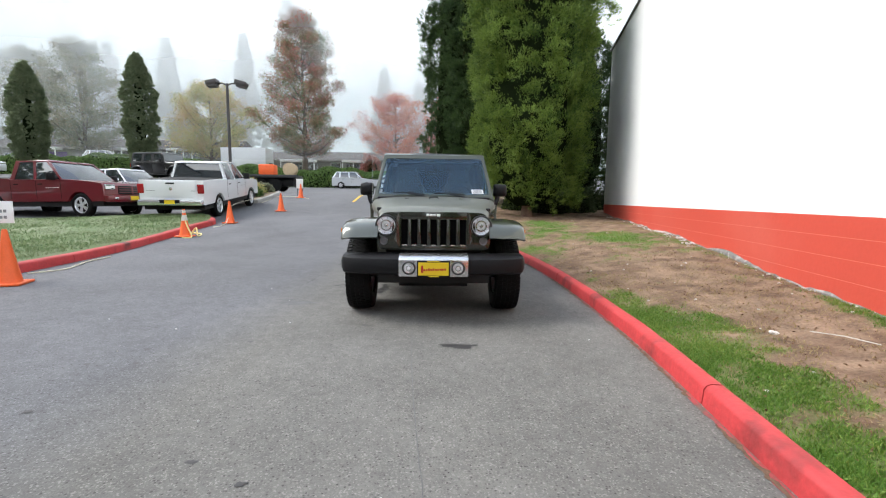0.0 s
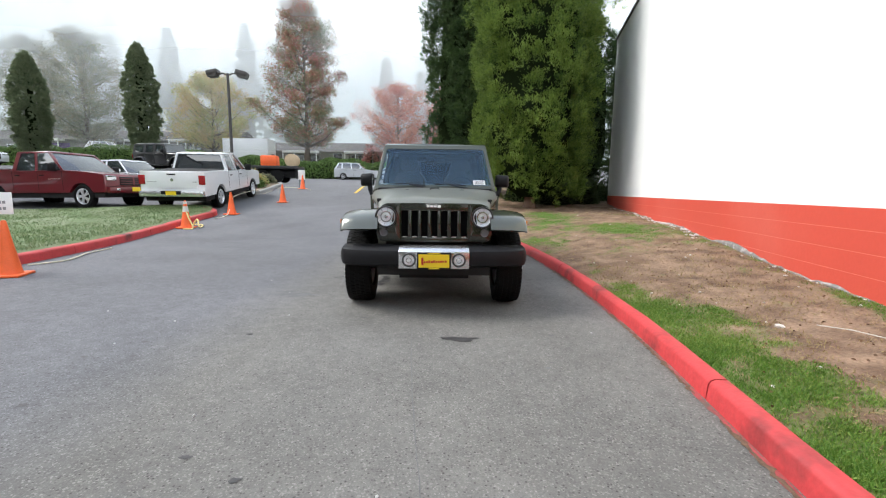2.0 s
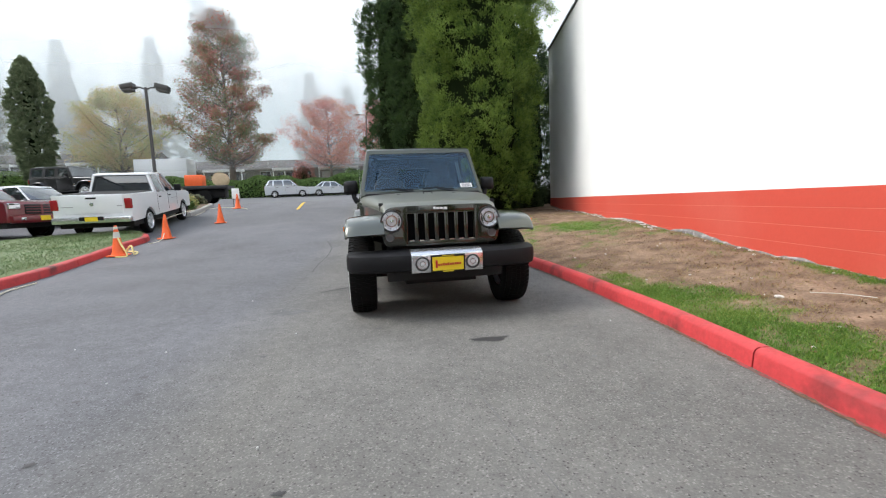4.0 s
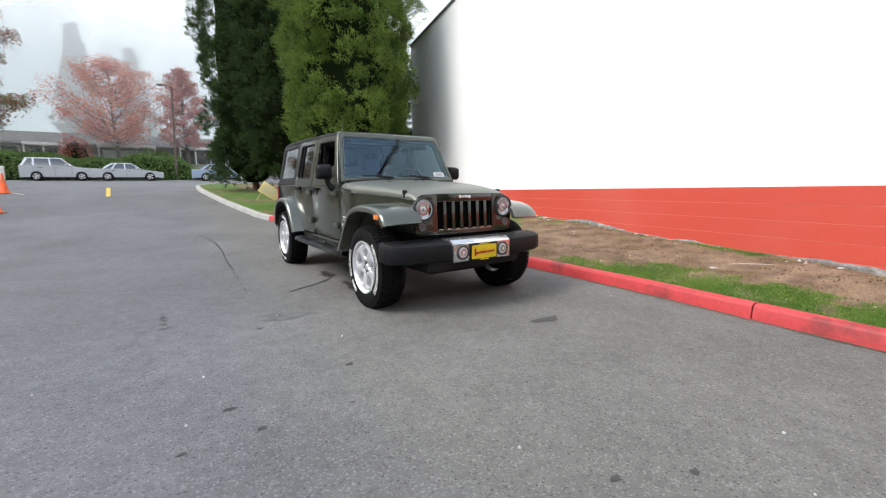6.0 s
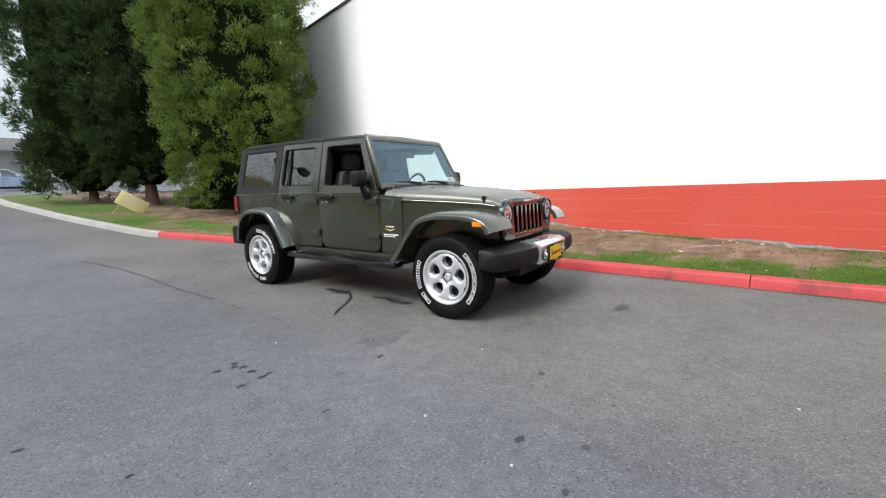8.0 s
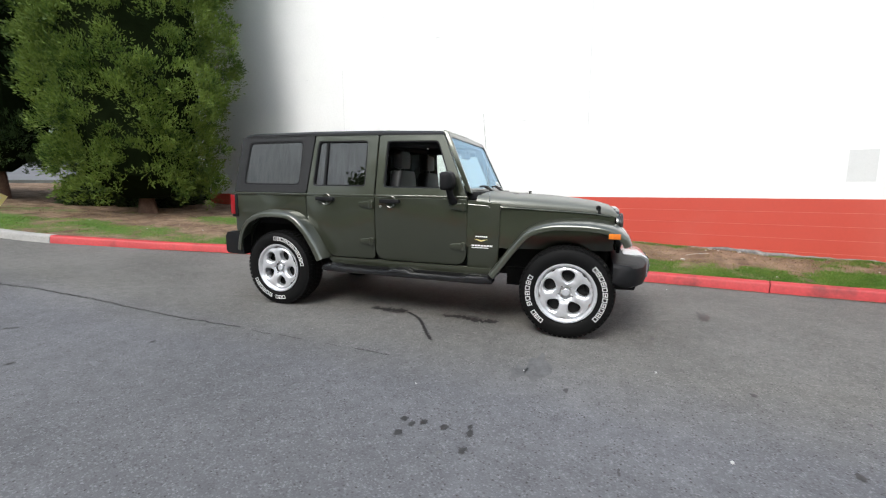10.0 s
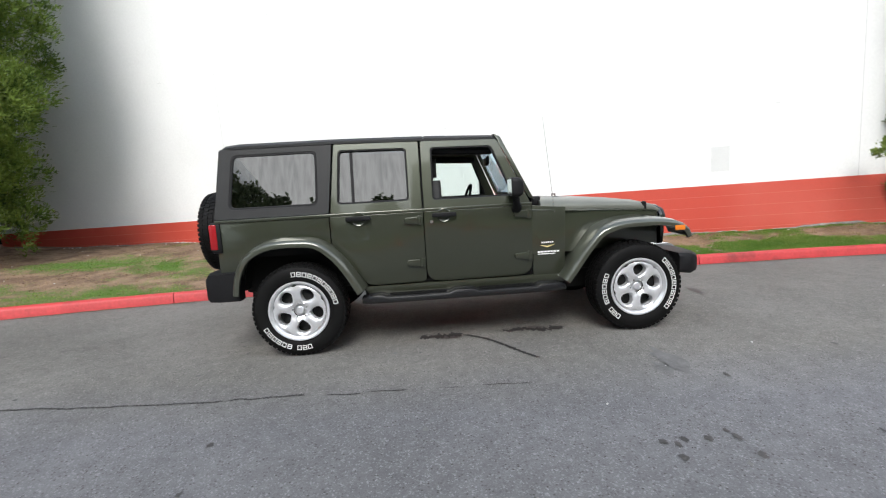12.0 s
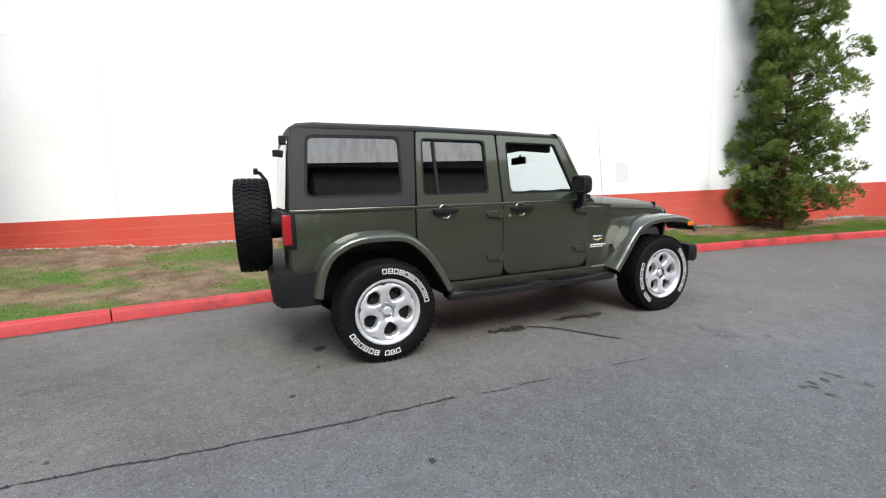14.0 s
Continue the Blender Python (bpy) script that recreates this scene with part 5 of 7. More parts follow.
        box(bm, s * 0.934 - 0.006, s * 0.934 + 0.004, -0.40, -0.31, 0.868, 0.912)
        part("side_marker", bm, M["amber"], fl, "amber side marker", bevel=0.008)
        # lower body: cowl side, sill, rear quarter with the arch cut out
        panel("cowl_side", [(0.615, 0.50), (0.60, 1.125), (0.900, 1.150), (0.900, 0.50)], s, 0.0, 0.05, P, car)
        panel("rocker", [(0.62, 0.455), (0.62, 0.53), (2.42, 0.53), (2.36, 0.455)], s, 0.002, 0.06, P, car)
        panel("quarter_panel", rounded([(2.658, 0.88), (2.658, 1.165), (3.598, 1.165), (3.605, 0.76), (3.56, 0.58), (3.47, 0.57), (3.42, 0.78), (3.22, 0.935), (2.96, 0.965), (2.74, 0.935)], [0.004, 0.004, 0.02, 0.03, 0.03, 0.02, 0.1, 0.1, 0.1, 0.05], 3), s, 0.0, 0.06, P, car)
        panel("belt_rail", [(0.90, 1.157), (0.90, 1.181), (3.60, 1.181), (3.60, 1.157)], s, 0.012, 0.05, P, car, bevel=0.005)
        # doors
        fd = panel("front_door", rounded([(0.907, 0.540), (0.907, 1.155), (1.8485, 1.155), (1.8485, 0.540)], [0.13, 0.01, 0.01, 0.12]), s, 0.009, 0.05, P, car)
        rd = panel("rear_door", rounded([(1.855, 0.540), (1.855, 1.155), (2.648, 1.155), (2.648, 0.90), (2.47, 0.68), (2.36, 0.540)], [0.05, 0.01, 0.01, 0.08, 0.10, 0.05]), s, 0.009, 0.05, P, car)
        window_ring("window_frame", [(1.844, 1.178), (1.842, 1.762), (1.172, 1.748), (0.915, 1.178)], [(1.765, 1.250), (1.758, 1.702), (1.225, 1.694), (1.050, 1.250)], s, 0.007, 0.045, P, fd)
        window_ring("window_frame", [(2.640, 1.178), (2.588, 1.772), (1.858, 1.762), (1.859, 1.178)], [(2.578, 1.258), (2.550, 1.715), (1.968, 1.708), (1.968, 1.258)], s, 0.007, 0.045, P, rd)
        window_ring("window_seal", [(1.767, 1.248), (1.760, 1.704), (1.223, 1.696), (1.047, 1.248)], [(1.752, 1.262), (1.745, 1.690), (1.235, 1.682), (1.070, 1.262)], s, 0.002, 0.03, M["plastic"], fd, (0.035, 0.03))
        window_ring("window_seal", [(2.580, 1.256), (2.552, 1.717), (1.966, 1.710), (1.966, 1.256)], [(2.564, 1.271), (2.538, 1.703), (1.981, 1.696), (1.981, 1.271)], s, 0.002, 0.03, M["plastic"], rd, (0.035, 0.03))
        if s > 0 or simple:
            pane("pane", [(1.76, 1.255), (1.752, 1.685), (1.23, 1.68), (1.058, 1.255)], s, 0.018, M["door_glass"] if not simple else M["car_glass"], fd)
        pane("pane", [(2.570, 1.264), (2.544, 1.710), (1.974, 1.703), (1.974, 1.264)], s, 0.018, M["tinted"] if not simple else M["car_glass"], rd, label="dark privacy glass")
        bm, put = bmesh.new(), on_side(s)
        loft(bm, [[put(2.432, z, 0.002), put(2.454, z, 0.002), put(2.454, z, 0.02), put(2.432, z, 0.02)] for z in (1.265, 1.692)])
        part("window_bar", bm, M["plastic"], rd)
        for door, y0, z0 in ((fd, 1.675, 1.120), (rd, 2.405, 1.130)):
            bm = bmesh.new()
            xx = side_x(z0)
            prism(bm, rounded([(y0 - 0.105, z0 - 0.018), (y0 - 0.105, z0 + 0.018), (y0 + 0.105, z0 + 0.018), (y0 + 0.105, z0 - 0.018)], 0.012, 3), s * (xx + 0.012), s * (xx + 0.050))
            h = part("handle", bm, M["plastic"], door, "black pull handle", bevel=0.007)
            bm = bmesh.new()
            lathe(bm, [(0.0005, -0.0100), (0.040, -0.0105), (0.050, -0.0135), (0.056, -0.0170), (0.062, -0.0135), (0.064, 0.0)], (-xx, y0, z0 - 0.008), 28)
            if s > 0:
                bmesh.ops.scale(bm, verts=bm.verts, vec=(-1, 1, 1))
            part("handle_cup", bm, P, h)
            bm = bmesh.new()
            for yy in (y0 - 0.085, y0 + 0.085):
                cyl(bm, (s * (xx + 0.005), yy, z0), (s * (xx + 0.02), yy, z0), 0.018, seg=12)
            part("handle_mount", bm, M["plastic"], h)
        bm = bmesh.new()
        cyl(bm, (s * (side_x(1.08) + 0.006), 1.785, 1.065), (s * (side_x(1.08) + 0.014), 1.785, 1.065), 0.013, seg=14)
        part("door_lock", bm, M["chrome"], fd, "bright lock cylinder")
        for door, y0 in ((fd, 0.965), (rd, 1.915)):
            for z0 in (1.085, 0.715):
                bm = bmesh.new()
                xx = side_x(z0) + 0.008
                prism(bm, rounded([(y0 - 0.055, z0 - 0.036), (y0 - 0.055, z0 + 0.036), (y0 + 0.100, z0 + 0.022), (y0 + 0.100, z0 - 0.022)], 0.010, 2), s * xx, s * (xx + 0.024))
                cyl(bm, (s * (xx + 0.014), y0 - 0.025, z0 - 0.040), (s * (xx + 0.014), y0 - 0.025, z0 + 0.040), 0.018, seg=10)
                part("hinge", bm, P, door, bevel=0.004)
        # mirror
        bm = bmesh.new()
        loft(bm, [[(s * x, y, z) for x, z in rounded([(0.805 + i, 1.235 + i), (0.805 + i, 1.405 - i), (0.980 - i, 1.395 - i), (0.980 - i, 1.235 + i)], 0.035, 3)] for y, i in ((1.00, 0.045), (1.02, 0.012), (1.05, 0.0), (1.10, 0.0), (1.112, 0.008))])
        mir = part("mirror", bm, M["plastic"], fd, "black door mirror", sharp=45)
        bm = bmesh.new()
        tube(bm, [(s * 0.79, 1.04, 1.13), (s * 0.83, 1.04, 1.145), (s * 0.855, 1.05, 1.19), (s * 0.86, 1.06, 1.25)], [0.045, 0.038, 0.03, 0.035], 10)
        part("mirror_arm", bm, M["plastic"], mir)
        bm = bmesh.new()
        box(bm, min(s * 0.815, s * 0.97), max(s * 0.815, s * 0.97), 1.1125, 1.115, 1.25, 1.385)
        part("mirror_glass", bm, M["reflector"], mir)
        # hard top side with quarter window
        top = window_ring("hardtop_side", [(3.602, 1.182), (3.548, 1.772), (2.600, 1.778), (2.652, 1.182)], [(3.482, 1.262), (3.442, 1.718), (2.735, 1.722), (2.742, 1.262)], s, 0.004, 0.05, M["hardtop"], car, (0.02, 0.05), "textured black hardtop side")
        window_ring("window_seal", [(3.485, 1.259), (3.445, 1.721), (2.732, 1.725), (2.739, 1.259)], [(3.464, 1.278), (3.426, 1.702), (2.752, 1.706), (2.759, 1.278)], s, 0.0, 0.03, M["plastic"], top, (0.05, 0.045))
        pane("pane", [(3.474, 1.270), (3.434, 1.710), (2.744, 1.714), (2.751, 1.270)], s, 0.008, M["tinted"] if not simple else M["car_glass"], top, 0.05, "dark privacy glass")
        # running board
        bm = bmesh.new()
        rings = []
        for y, t, o in ((0.64, 0.455, 0.885), (0.70, 0.475, 0.915), (0.86, 0.480, 0.925), (0.90, 0.462, 0.925), (1.42, 0.462, 0.925), (1.47, 0.484, 0.925), (1.62, 0.484, 0.925), (1.67, 0.462, 0.925), (2.20, 0.462, 0.925), (2.25, 0.480, 0.922), (2.36, 0.475, 0.910), (2.42, 0.455, 0.88)):
            rings.append([(s * 0.755, y, 0.415), (s * 0.755, y, t - 0.005), (s * (o - 0.03), y, t), (s * (o - 0.008), y, t - 0.010), (s * o, y, t - 0.03), (s * o, y, 0.420), (s * (o - 0.02), y, 0.402)])
        loft(bm, rings)
        board = part("running_board", bm, M["gloss_plastic"], car, "black plastic running board", sharp=30)
        for y0, y1 in ((0.92, 1.40), (1.69, 2.18)):
            bm = bmesh.new()
            for k in range(6):
                x0 = s * (0.80 + 0.016 * k)
                box(bm, min(x0, x0 + s * 0.008), max(x0, x0 + s * 0.008), y0, y1, 0.463, 0.468)
            part("tread_pad", bm, M["rubber"], board)
        # tail lamp, rear bumper corner
        bm = bmesh.new()
        box(bm, min(s * 0.685, s * 0.800), max(s * 0.685, s * 0.800), 3.56, 3.645, 0.905, 1.165)
        lamp = part("tail_lamp", bm, M["plastic"], car, "red tail lamp in a black housing", bevel=0.012)
        bm = bmesh.new()
        box(bm, min(s * 0.700, s * 0.806), max(s * 0.700, s * 0.806), 3.59, 3.652, 0.935, 1.150)
        part("lens", bm, M["red_lens"], lamp, "red lens", bevel=0.010)
        # hood latch
        bm = bmesh.new()
        box(bm, s * 0.572 - 0.016, s * 0.572 + 0.016, -0.245, -0.205, 1.03, 1.115)
        cyl(bm, (s * 0.572 - 0.022, -0.225, 1.105), (s * 0.572 + 0.022, -0.225, 1.105), 0.016, seg=10)
        part("hood_latch", bm, M["plastic"], car, "black rubber hood latch", bevel=0.005)
        # lettering and emblem on the cowl side
        bm = bmesh.new()
        xx = side_x(0.8)
        for k in range(6):
            box(bm, *sorted((s * xx, s * (xx + 0.002))), 0.715 + k * 0.019, 0.729 + k * 0.019, 0.812, 0.824)
        for k in range(8):
            box(bm, *sorted((s * xx, s * (xx + 0.002))), 0.665 + k * 0.028, 0.688 + k * 0.028, 0.728, 0.742)
        box(bm, *sorted((s * xx, s * (xx + 0.002))), 0.70, 0.86, 0.712, 0.719)
        tagged(part("decal_writing", bm, M["white_paper"], car, "pale badge bars"), kind="stuff")
        bm = bmesh.new()
        loft(bm, [[(s * (xx + o), y, z) for y, z in ((0.70, 0.796), (0.77, 0.772), (0.84, 0.796), (0.79, 0.790), (0.77, 0.784), (0.75, 0.790))] for o in (0.0, 0.003)])
        part("decal_emblem", bm, M["board_yellow"], car, "gold emblem")
    # windscreen frame
    bm = bmesh.new()
    tilt = lambda v: 0.872 + 0.255 * v
    at = lambda x, v, d: (x, tilt(v) + d, 1.205 + 0.545 * v + d * 0.45)
    outer = rounded([(-0.765, 0.0), (-0.668, 1.05), (0.668, 1.05), (0.765, 0.0)], [0.01, 0.04, 0.04, 0.01])
    inner = rounded([(-0.728, 0.085), (-0.636, 0.965), (0.636, 0.965), (0.728, 0.085)], [0.04, 0.05, 0.05, 0.04])
    frame_ring(bm, outer, inner, lambda x, v, d: at(x, v, d), 0.05)
    wind = part("windscreen_frame", bm, P, car, bevel=0.006)
    bm = bmesh.new()
    pts = rounded([(-0.735, 0.075), (-0.642, 0.975), (0.642, 0.975), (0.735, 0.075)], 0.04)
    loft(bm, [[at(x, v, 0.008) for x, v in pts], [at(x, v, 0.013) for x, v in pts]])
    part("windscreen", bm, M["windscreen"] if not simple else M["car_glass"], wind, "windscreen glass, the sky's blue reflection put into its sheen").visible_shadow = False
    bm = bmesh.new()
    loft(bm, [[at(x, v, d) for x, v in ((0.50, 0.115), (0.49, 0.215), (0.645, 0.215), (0.655, 0.115))] for d in (0.004, 0.007)])
    paper = part("window_sticker", bm, M["white_paper"], wind, "white paper sticker")
    bm = bmesh.new()
    for k in range(5):
        v0 = 0.130 + k * 0.016
        loft(bm, [[at(x, v, d) for x, v in ((0.52, v0), (0.519, v0 + 0.007), (0.63, v0 + 0.007), (0.631, v0))] for d in (0.002, 0.0045)])
    tagged(part("sticker_writing", bm, M["grey_print"], paper), kind="stuff")
    for x0, x1 in ((-0.50, -0.06), (0.02, 0.44)):
        bm = bmesh.new()
        tube(bm, [(x1, 0.83, 1.215), (x1 - 0.10, 0.835, 1.235), (x0 + 0.16, 0.855, 1.270)], [0.016, 0.013, 0.010], 6)
        tube(bm, [(x0 - 0.02, 0.858, 1.270), (x0 + 0.16, 0.858, 1.276), (x0 + 0.38, 0.856, 1.256)], 0.010, 6)
        part("wiper", bm, M["plastic"], wind, "black wiper")
    # roof
    bm = bmesh.new()
    rings = []
    for y, dz, w in ((1.150, -0.026, 0.640), (1.168, -0.010, 0.655), (1.22, 0.002, 0.665), (1.80, 0.022, 0.668), (1.812, 0.014, 0.666), (1.824, 0.022, 0.668), (2.60, 0.033, 0.668), (3.38, 0.030, 0.668), (3.50, 0.018, 0.662), (3.552, -0.012, 0.650)):
        rings.append([(-w + 0.05, y, 1.725 + dz), (-w - 0.008, y, 1.742 + dz), (-w - 0.006, y, 1.764 + dz), (-w + 0.03, y, 1.786 + dz), (-0.42, y, 1.800 + dz), (0, y, 1.806 + dz), (0.42, y, 1.800 + dz), (w - 0.03, y, 1.786 + dz), (w + 0.006, y, 1.764 + dz), (w + 0.008, y, 1.742 + dz), (w - 0.05, y, 1.725 + dz)])
    loft(bm, rings)
    part("roof", bm, M["hardtop"] if not simple else P, car, "black hardtop roof in panels", sharp=35)
    # tail: lower gate, rear glass, bumper, spare
    bm = bmesh.new()
    box(bm, -0.68, 0.68, 3.56, 3.615, 0.60, 1.165)
    part("tailgate", bm, P, car, bevel=0.02)
    bm = bmesh.new()
    ry = lambda z: 3.602 - 0.052 * (z - 1.18) / 0.57
    po = rounded([(-0.78, 1.18), (-0.664, 1.775), (0.664, 1.775), (0.78, 1.18)], 0.03)
    pi_ = rounded([(-0.60, 1.215), (-0.55, 1.69), (0.55, 1.69), (0.60, 1.215)], 0.06)
    frame_ring(bm, po, pi_, lambda x, z, d: (x, ry(z) - d, z), 0.05)
    back = part("hardtop_rear", bm, M["hardtop"], car, bevel=0.006)
    bm = bmesh.new()
    pg = rounded([(-0.63, 1.185), (-0.575, 1.712), (0.575, 1.712), (0.63, 1.185)], 0.05)
    loft(bm, [[(x, ry(z) + 0.012, z) for x, z in pg], [(x, ry(z) + 0.006, z) for x, z in pg]])
    part("rear_glass", bm, M["tinted"] if not simple else M["car_glass"], back, "dark liftgate glass").visible_shadow = False
    for x in (-0.50, 0.50):
        bm = bmesh.new()
        box(bm, x - 0.03, x + 0.03, ry(1.70) - 0.01, ry(1.70) + 0.06, 1.665, 1.73)
        part("glass_hinge", bm, M["plastic"], back, "black liftgate hinge", bevel=0.008)
    bm = bmesh.new()
    loft(bm, [[(x, 3.43 if abs(x) > 0.75 else 3.56, 0.50), (x, y, 0.50), (x, y + 0.02, 0.53), (x, y + 0.02, 0.69), (x, y - 0.01, 0.735), (x, 3.43 if abs(x) > 0.75 else 3.56, 0.745)] for x, y in ((-0.87, 3.60), (-0.84, 3.69), (-0.76, 3.72), (-0.74, 3.725), (0.74, 3.725), (0.76, 3.72), (0.84, 3.69), (0.87, 3.60))])
    part("rear_bumper", bm, M["plastic"], car, "black plastic bumper", sharp=32)
    put_wheel(car, pose(0.02, 3.835, 1.045, 0, 0, -90), False, 0.4)
    bm = bmesh.new()
    cyl(bm, (0.02, 3.60, 1.045), (0.02, 3.84, 1.045), 0.12, seg=16)
    tube(bm, [(0.02, 3.68, 0.95), (0.02, 3.69, 1.30), (0.02, 3.705, 1.42), (0.02, 3.75, 1.485), (0.02, 3.79, 1.50)], 0.016, 8)
    box(bm, -0.07, 0.11, 3.765, 3.80, 1.475, 1.52)
    part("spare_carrier", bm, M["plastic"], car, "black spare wheel carrier with brake lamp", bevel=0.006)
    # antenna
    bm = bmesh.new()
    cyl(bm, (-0.775, 0.70, 1.08), (-0.775, 0.70, 1.13), 0.014, 0.010, 10)
    cyl(bm, (-0.775, 0.70, 1.12), (-0.770, 0.78, 1.90), 0.0024, 0.0014, 6)
    part("antenna", bm, M["chrome"], car, "thin whip antenna")
    # washer nozzles and footman loop on the hood
    bm = bmesh.new()
    for x in (-0.33, 0.33):
        box(bm, x - 0.02, x + 0.02, 0.52, 0.56, 1.185, 1.208)
    tube(bm, [(-0.05, 0.45, 1.195), (-0.05, 0.45, 1.225), (0.05, 0.45, 1.225), (0.05, 0.45, 1.195)], 0.008, 6)
    part("hood_fitting", bm, M["plastic"], car, "small black hood fittings")
    # inside
    for x in (-0.37, 0.37):
        for y, tall in ((1.62, 1.42), (2.42, 1.36)):
            bm = bmesh.new()
            loft(bm, [[(x + dx, y + yy, z) for dx, yy in rounded([(-w, 0.0), (-w, 0.13), (w, 0.13), (w, 0.0)], 0.04, 3)] for z, w, yy in ((0.9, 0.24, 0), (1.2, 0.25, 0), (1.38, 0.20, 0), (tall, 0.17, 0))])
            bm2 = part("seat_back", bm, M["seat"], car, "black leather seat back")
            bm2.location.y = 0.05
            bm = bmesh.new()
            loft(bm, [[(x + dx, y + 0.08 + yy, z) for dx, yy in rounded([(-w, 0.0), (-w, 0.09), (w, 0.09), (w, 0.0)], 0.03, 3)] for z, w in ((tall + 0.03, 0.11), (tall + 0.06, 0.13), (tall + 0.17, 0.13), (tall + 0.20, 0.10))])
            cyl(bm, (x - 0.05, y + 0.13, tall - 0.05), (x - 0.05, y + 0.13, tall + 0.06), 0.007, seg=6)
            cyl(bm, (x + 0.05, y + 0.13, tall - 0.05), (x + 0.05, y + 0.13, tall + 0.06), 0.007, seg=6)
            part("headrest", bm, M["seat"], car, "black headrest")
    bm = bmesh.new()
    prism(bm, rounded([(0.93, 1.10), (0.93, 1.215), (1.05, 1.245), (1.20, 1.22), (1.24, 1.10)], 0.03, 3), -0.68, 0.68)
    part("dashboard", bm, M["interior"], car)
    bm = bmesh.new()
    tube(bm, [(0.37 + 0.185 * math.cos(a), 1.34 - 0.06 * math.sin(a), 1.20 + 0.175 * math.sin(a)) for a in np.linspace(0, 2 * math.pi, 25)], 0.015, 8)
    cyl(bm, (0.37, 1.34, 1.20), (0.37, 1.20, 1.17), 0.05, 0.04, 12)
    box(bm, 0.20, 0.54, 1.335, 1.35, 1.185, 1.215)
    part("steering_wheel", bm, M["interior"], car, "black steering wheel")
    bm = bmesh.new()
    box(bm, -0.12, 0.12, 1.14, 1.17, 1.56, 1.635)
    cyl(bm, (0, 1.13, 1.66), (0, 1.15, 1.60), 0.012, seg=8)
    part("rear_view_mirror", bm, M["plastic"], car, "rear-view mirror", bevel=0.012)
    bm = bmesh.new()
    for x in (-0.57, 0.57):
        tube(bm, [(x, 1.20, 1.66), (x, 1.8, 1.69), (x, 2.6, 1.69), (x * 1.1, 3.3, 1.15)], 0.035, 8)
        tube(bm, [(x * 1.12, 1.86, 1.1), (x, 1.85, 1.69)], 0.035, 8)
    for y in (1.85, 2.6):
        tube(bm, [(-0.57, y, 1.69), (0.57, y, 1.69)], 0.035, 8)
    part("roll_bar", bm, M["interior"], car, "black padded roll bar")
    for x, rot in ((-0.786, 0), (0.786, 180)):
        put_wheel(car, pose(x, 0, 0.388, 0, 0, rot), True, 0.35 if rot else 2.613)
        put_wheel(car, pose(x, 2.947, 0.388, 0, 0, rot), True, 0.2 if rot else 1.757)
    return car


offroader(pose(-0.141, 4.776, -0.025, 0.85, 0, 2.4), "paint", "flare", "olive green four-door off-road car with black hardtop, parked on the asphalt")

# ---- vehicles in the car park and on the street ----
def plain_wheel_meshes():
    bm = bmesh.new()
    lathe(bm, [(0.25, -0.10), (0.30, -0.118), (0.36, -0.112), (0.395, -0.08), (0.40, 0), (0.395, 0.08), (0.36, 0.11)], (0, 0, 0), 36)
    tyre = bm
    bm = bmesh.new()
    lathe(bm, [(0.262, -0.02), (0.262, -0.105), (0.248, -0.112), (0.238, -0.095), (0.232, -0.03)], (0, 0, 0), 36)
    for k in range(5):
        a = 2 * math.pi * k / 5
        for off in (-0.16, 0.16):
            ring = []
            for r, w, x in ((0.05, 0.030, -0.10), (0.15, 0.024, -0.088), (0.242, 0.022, -0.092)):
                c, s = math.cos(a + off * r / 0.2), math.sin(a + off * r / 0.2)
                ring.append([(x, r * c - w * s, r * s + w * c), (x, r * c + w * s, r * s - w * c), (x + 0.03, r * c + w * s, r * s - w * c), (x + 0.03, r * c - w * s, r * s + w * c)])
            loft(bm, ring)
    cyl(bm, (-0.08, 0, 0), (-0.108, 0, 0), 0.055, 0.045, 14)
    rim = bm
    bm = bmesh.new()
    cyl(bm, (-0.03, 0, 0), (0.05, 0, 0), 0.24, seg=24)
    disc = bm
    out = {}
    for key, b, mt in (("wheel", rim, "alloy"), ("tyre", tyre, "rubber"), ("brake_disc", disc, "underbody")):
        bmesh.ops.recalc_face_normals(b, faces=b.faces)
        me = bpy.data.meshes.new(key)
        b.to_mesh(me), b.free()
        me.materials.append(M[mt])
        me.shade_smooth(), me.set_sharp_from_angle(angle=radians(35))
        out[key] = me
    return out


PLAIN = plain_wheel_meshes()


def car_wheels(car, track, base, r, front=0.0):
    for x, rot in ((-track / 2, 0), (track / 2, 180)):
        for y in (front, front + base):
            hub = new("wheel", PLAIN["wheel"])
            hub.parent, hub.matrix_basis = car, pose(x, y, r, 0, 0, rot) @ Matrix.Diagonal((1, r / 0.4, r / 0.4, 1))
            for key in ("tyre", "brake_disc"):
                ob = new(key, PLAIN[key])
                ob.parent = hub


def arch_outline(front, rear, z_low, top, wheels, r):
    """Side outline of a car's lower body, clockwise from the front foot, with round wheel openings; top runs front to rear."""
    pts = [(front, z_low)] + top + [(rear, z_low)]
    for y in sorted(wheels, reverse=True):
        pts += [(y + r * math.cos(a), max(z_low, 0.34 + r * math.sin(a))) for a in np.linspace(-0.15, math.pi + 0.15, 11)]
    return pts


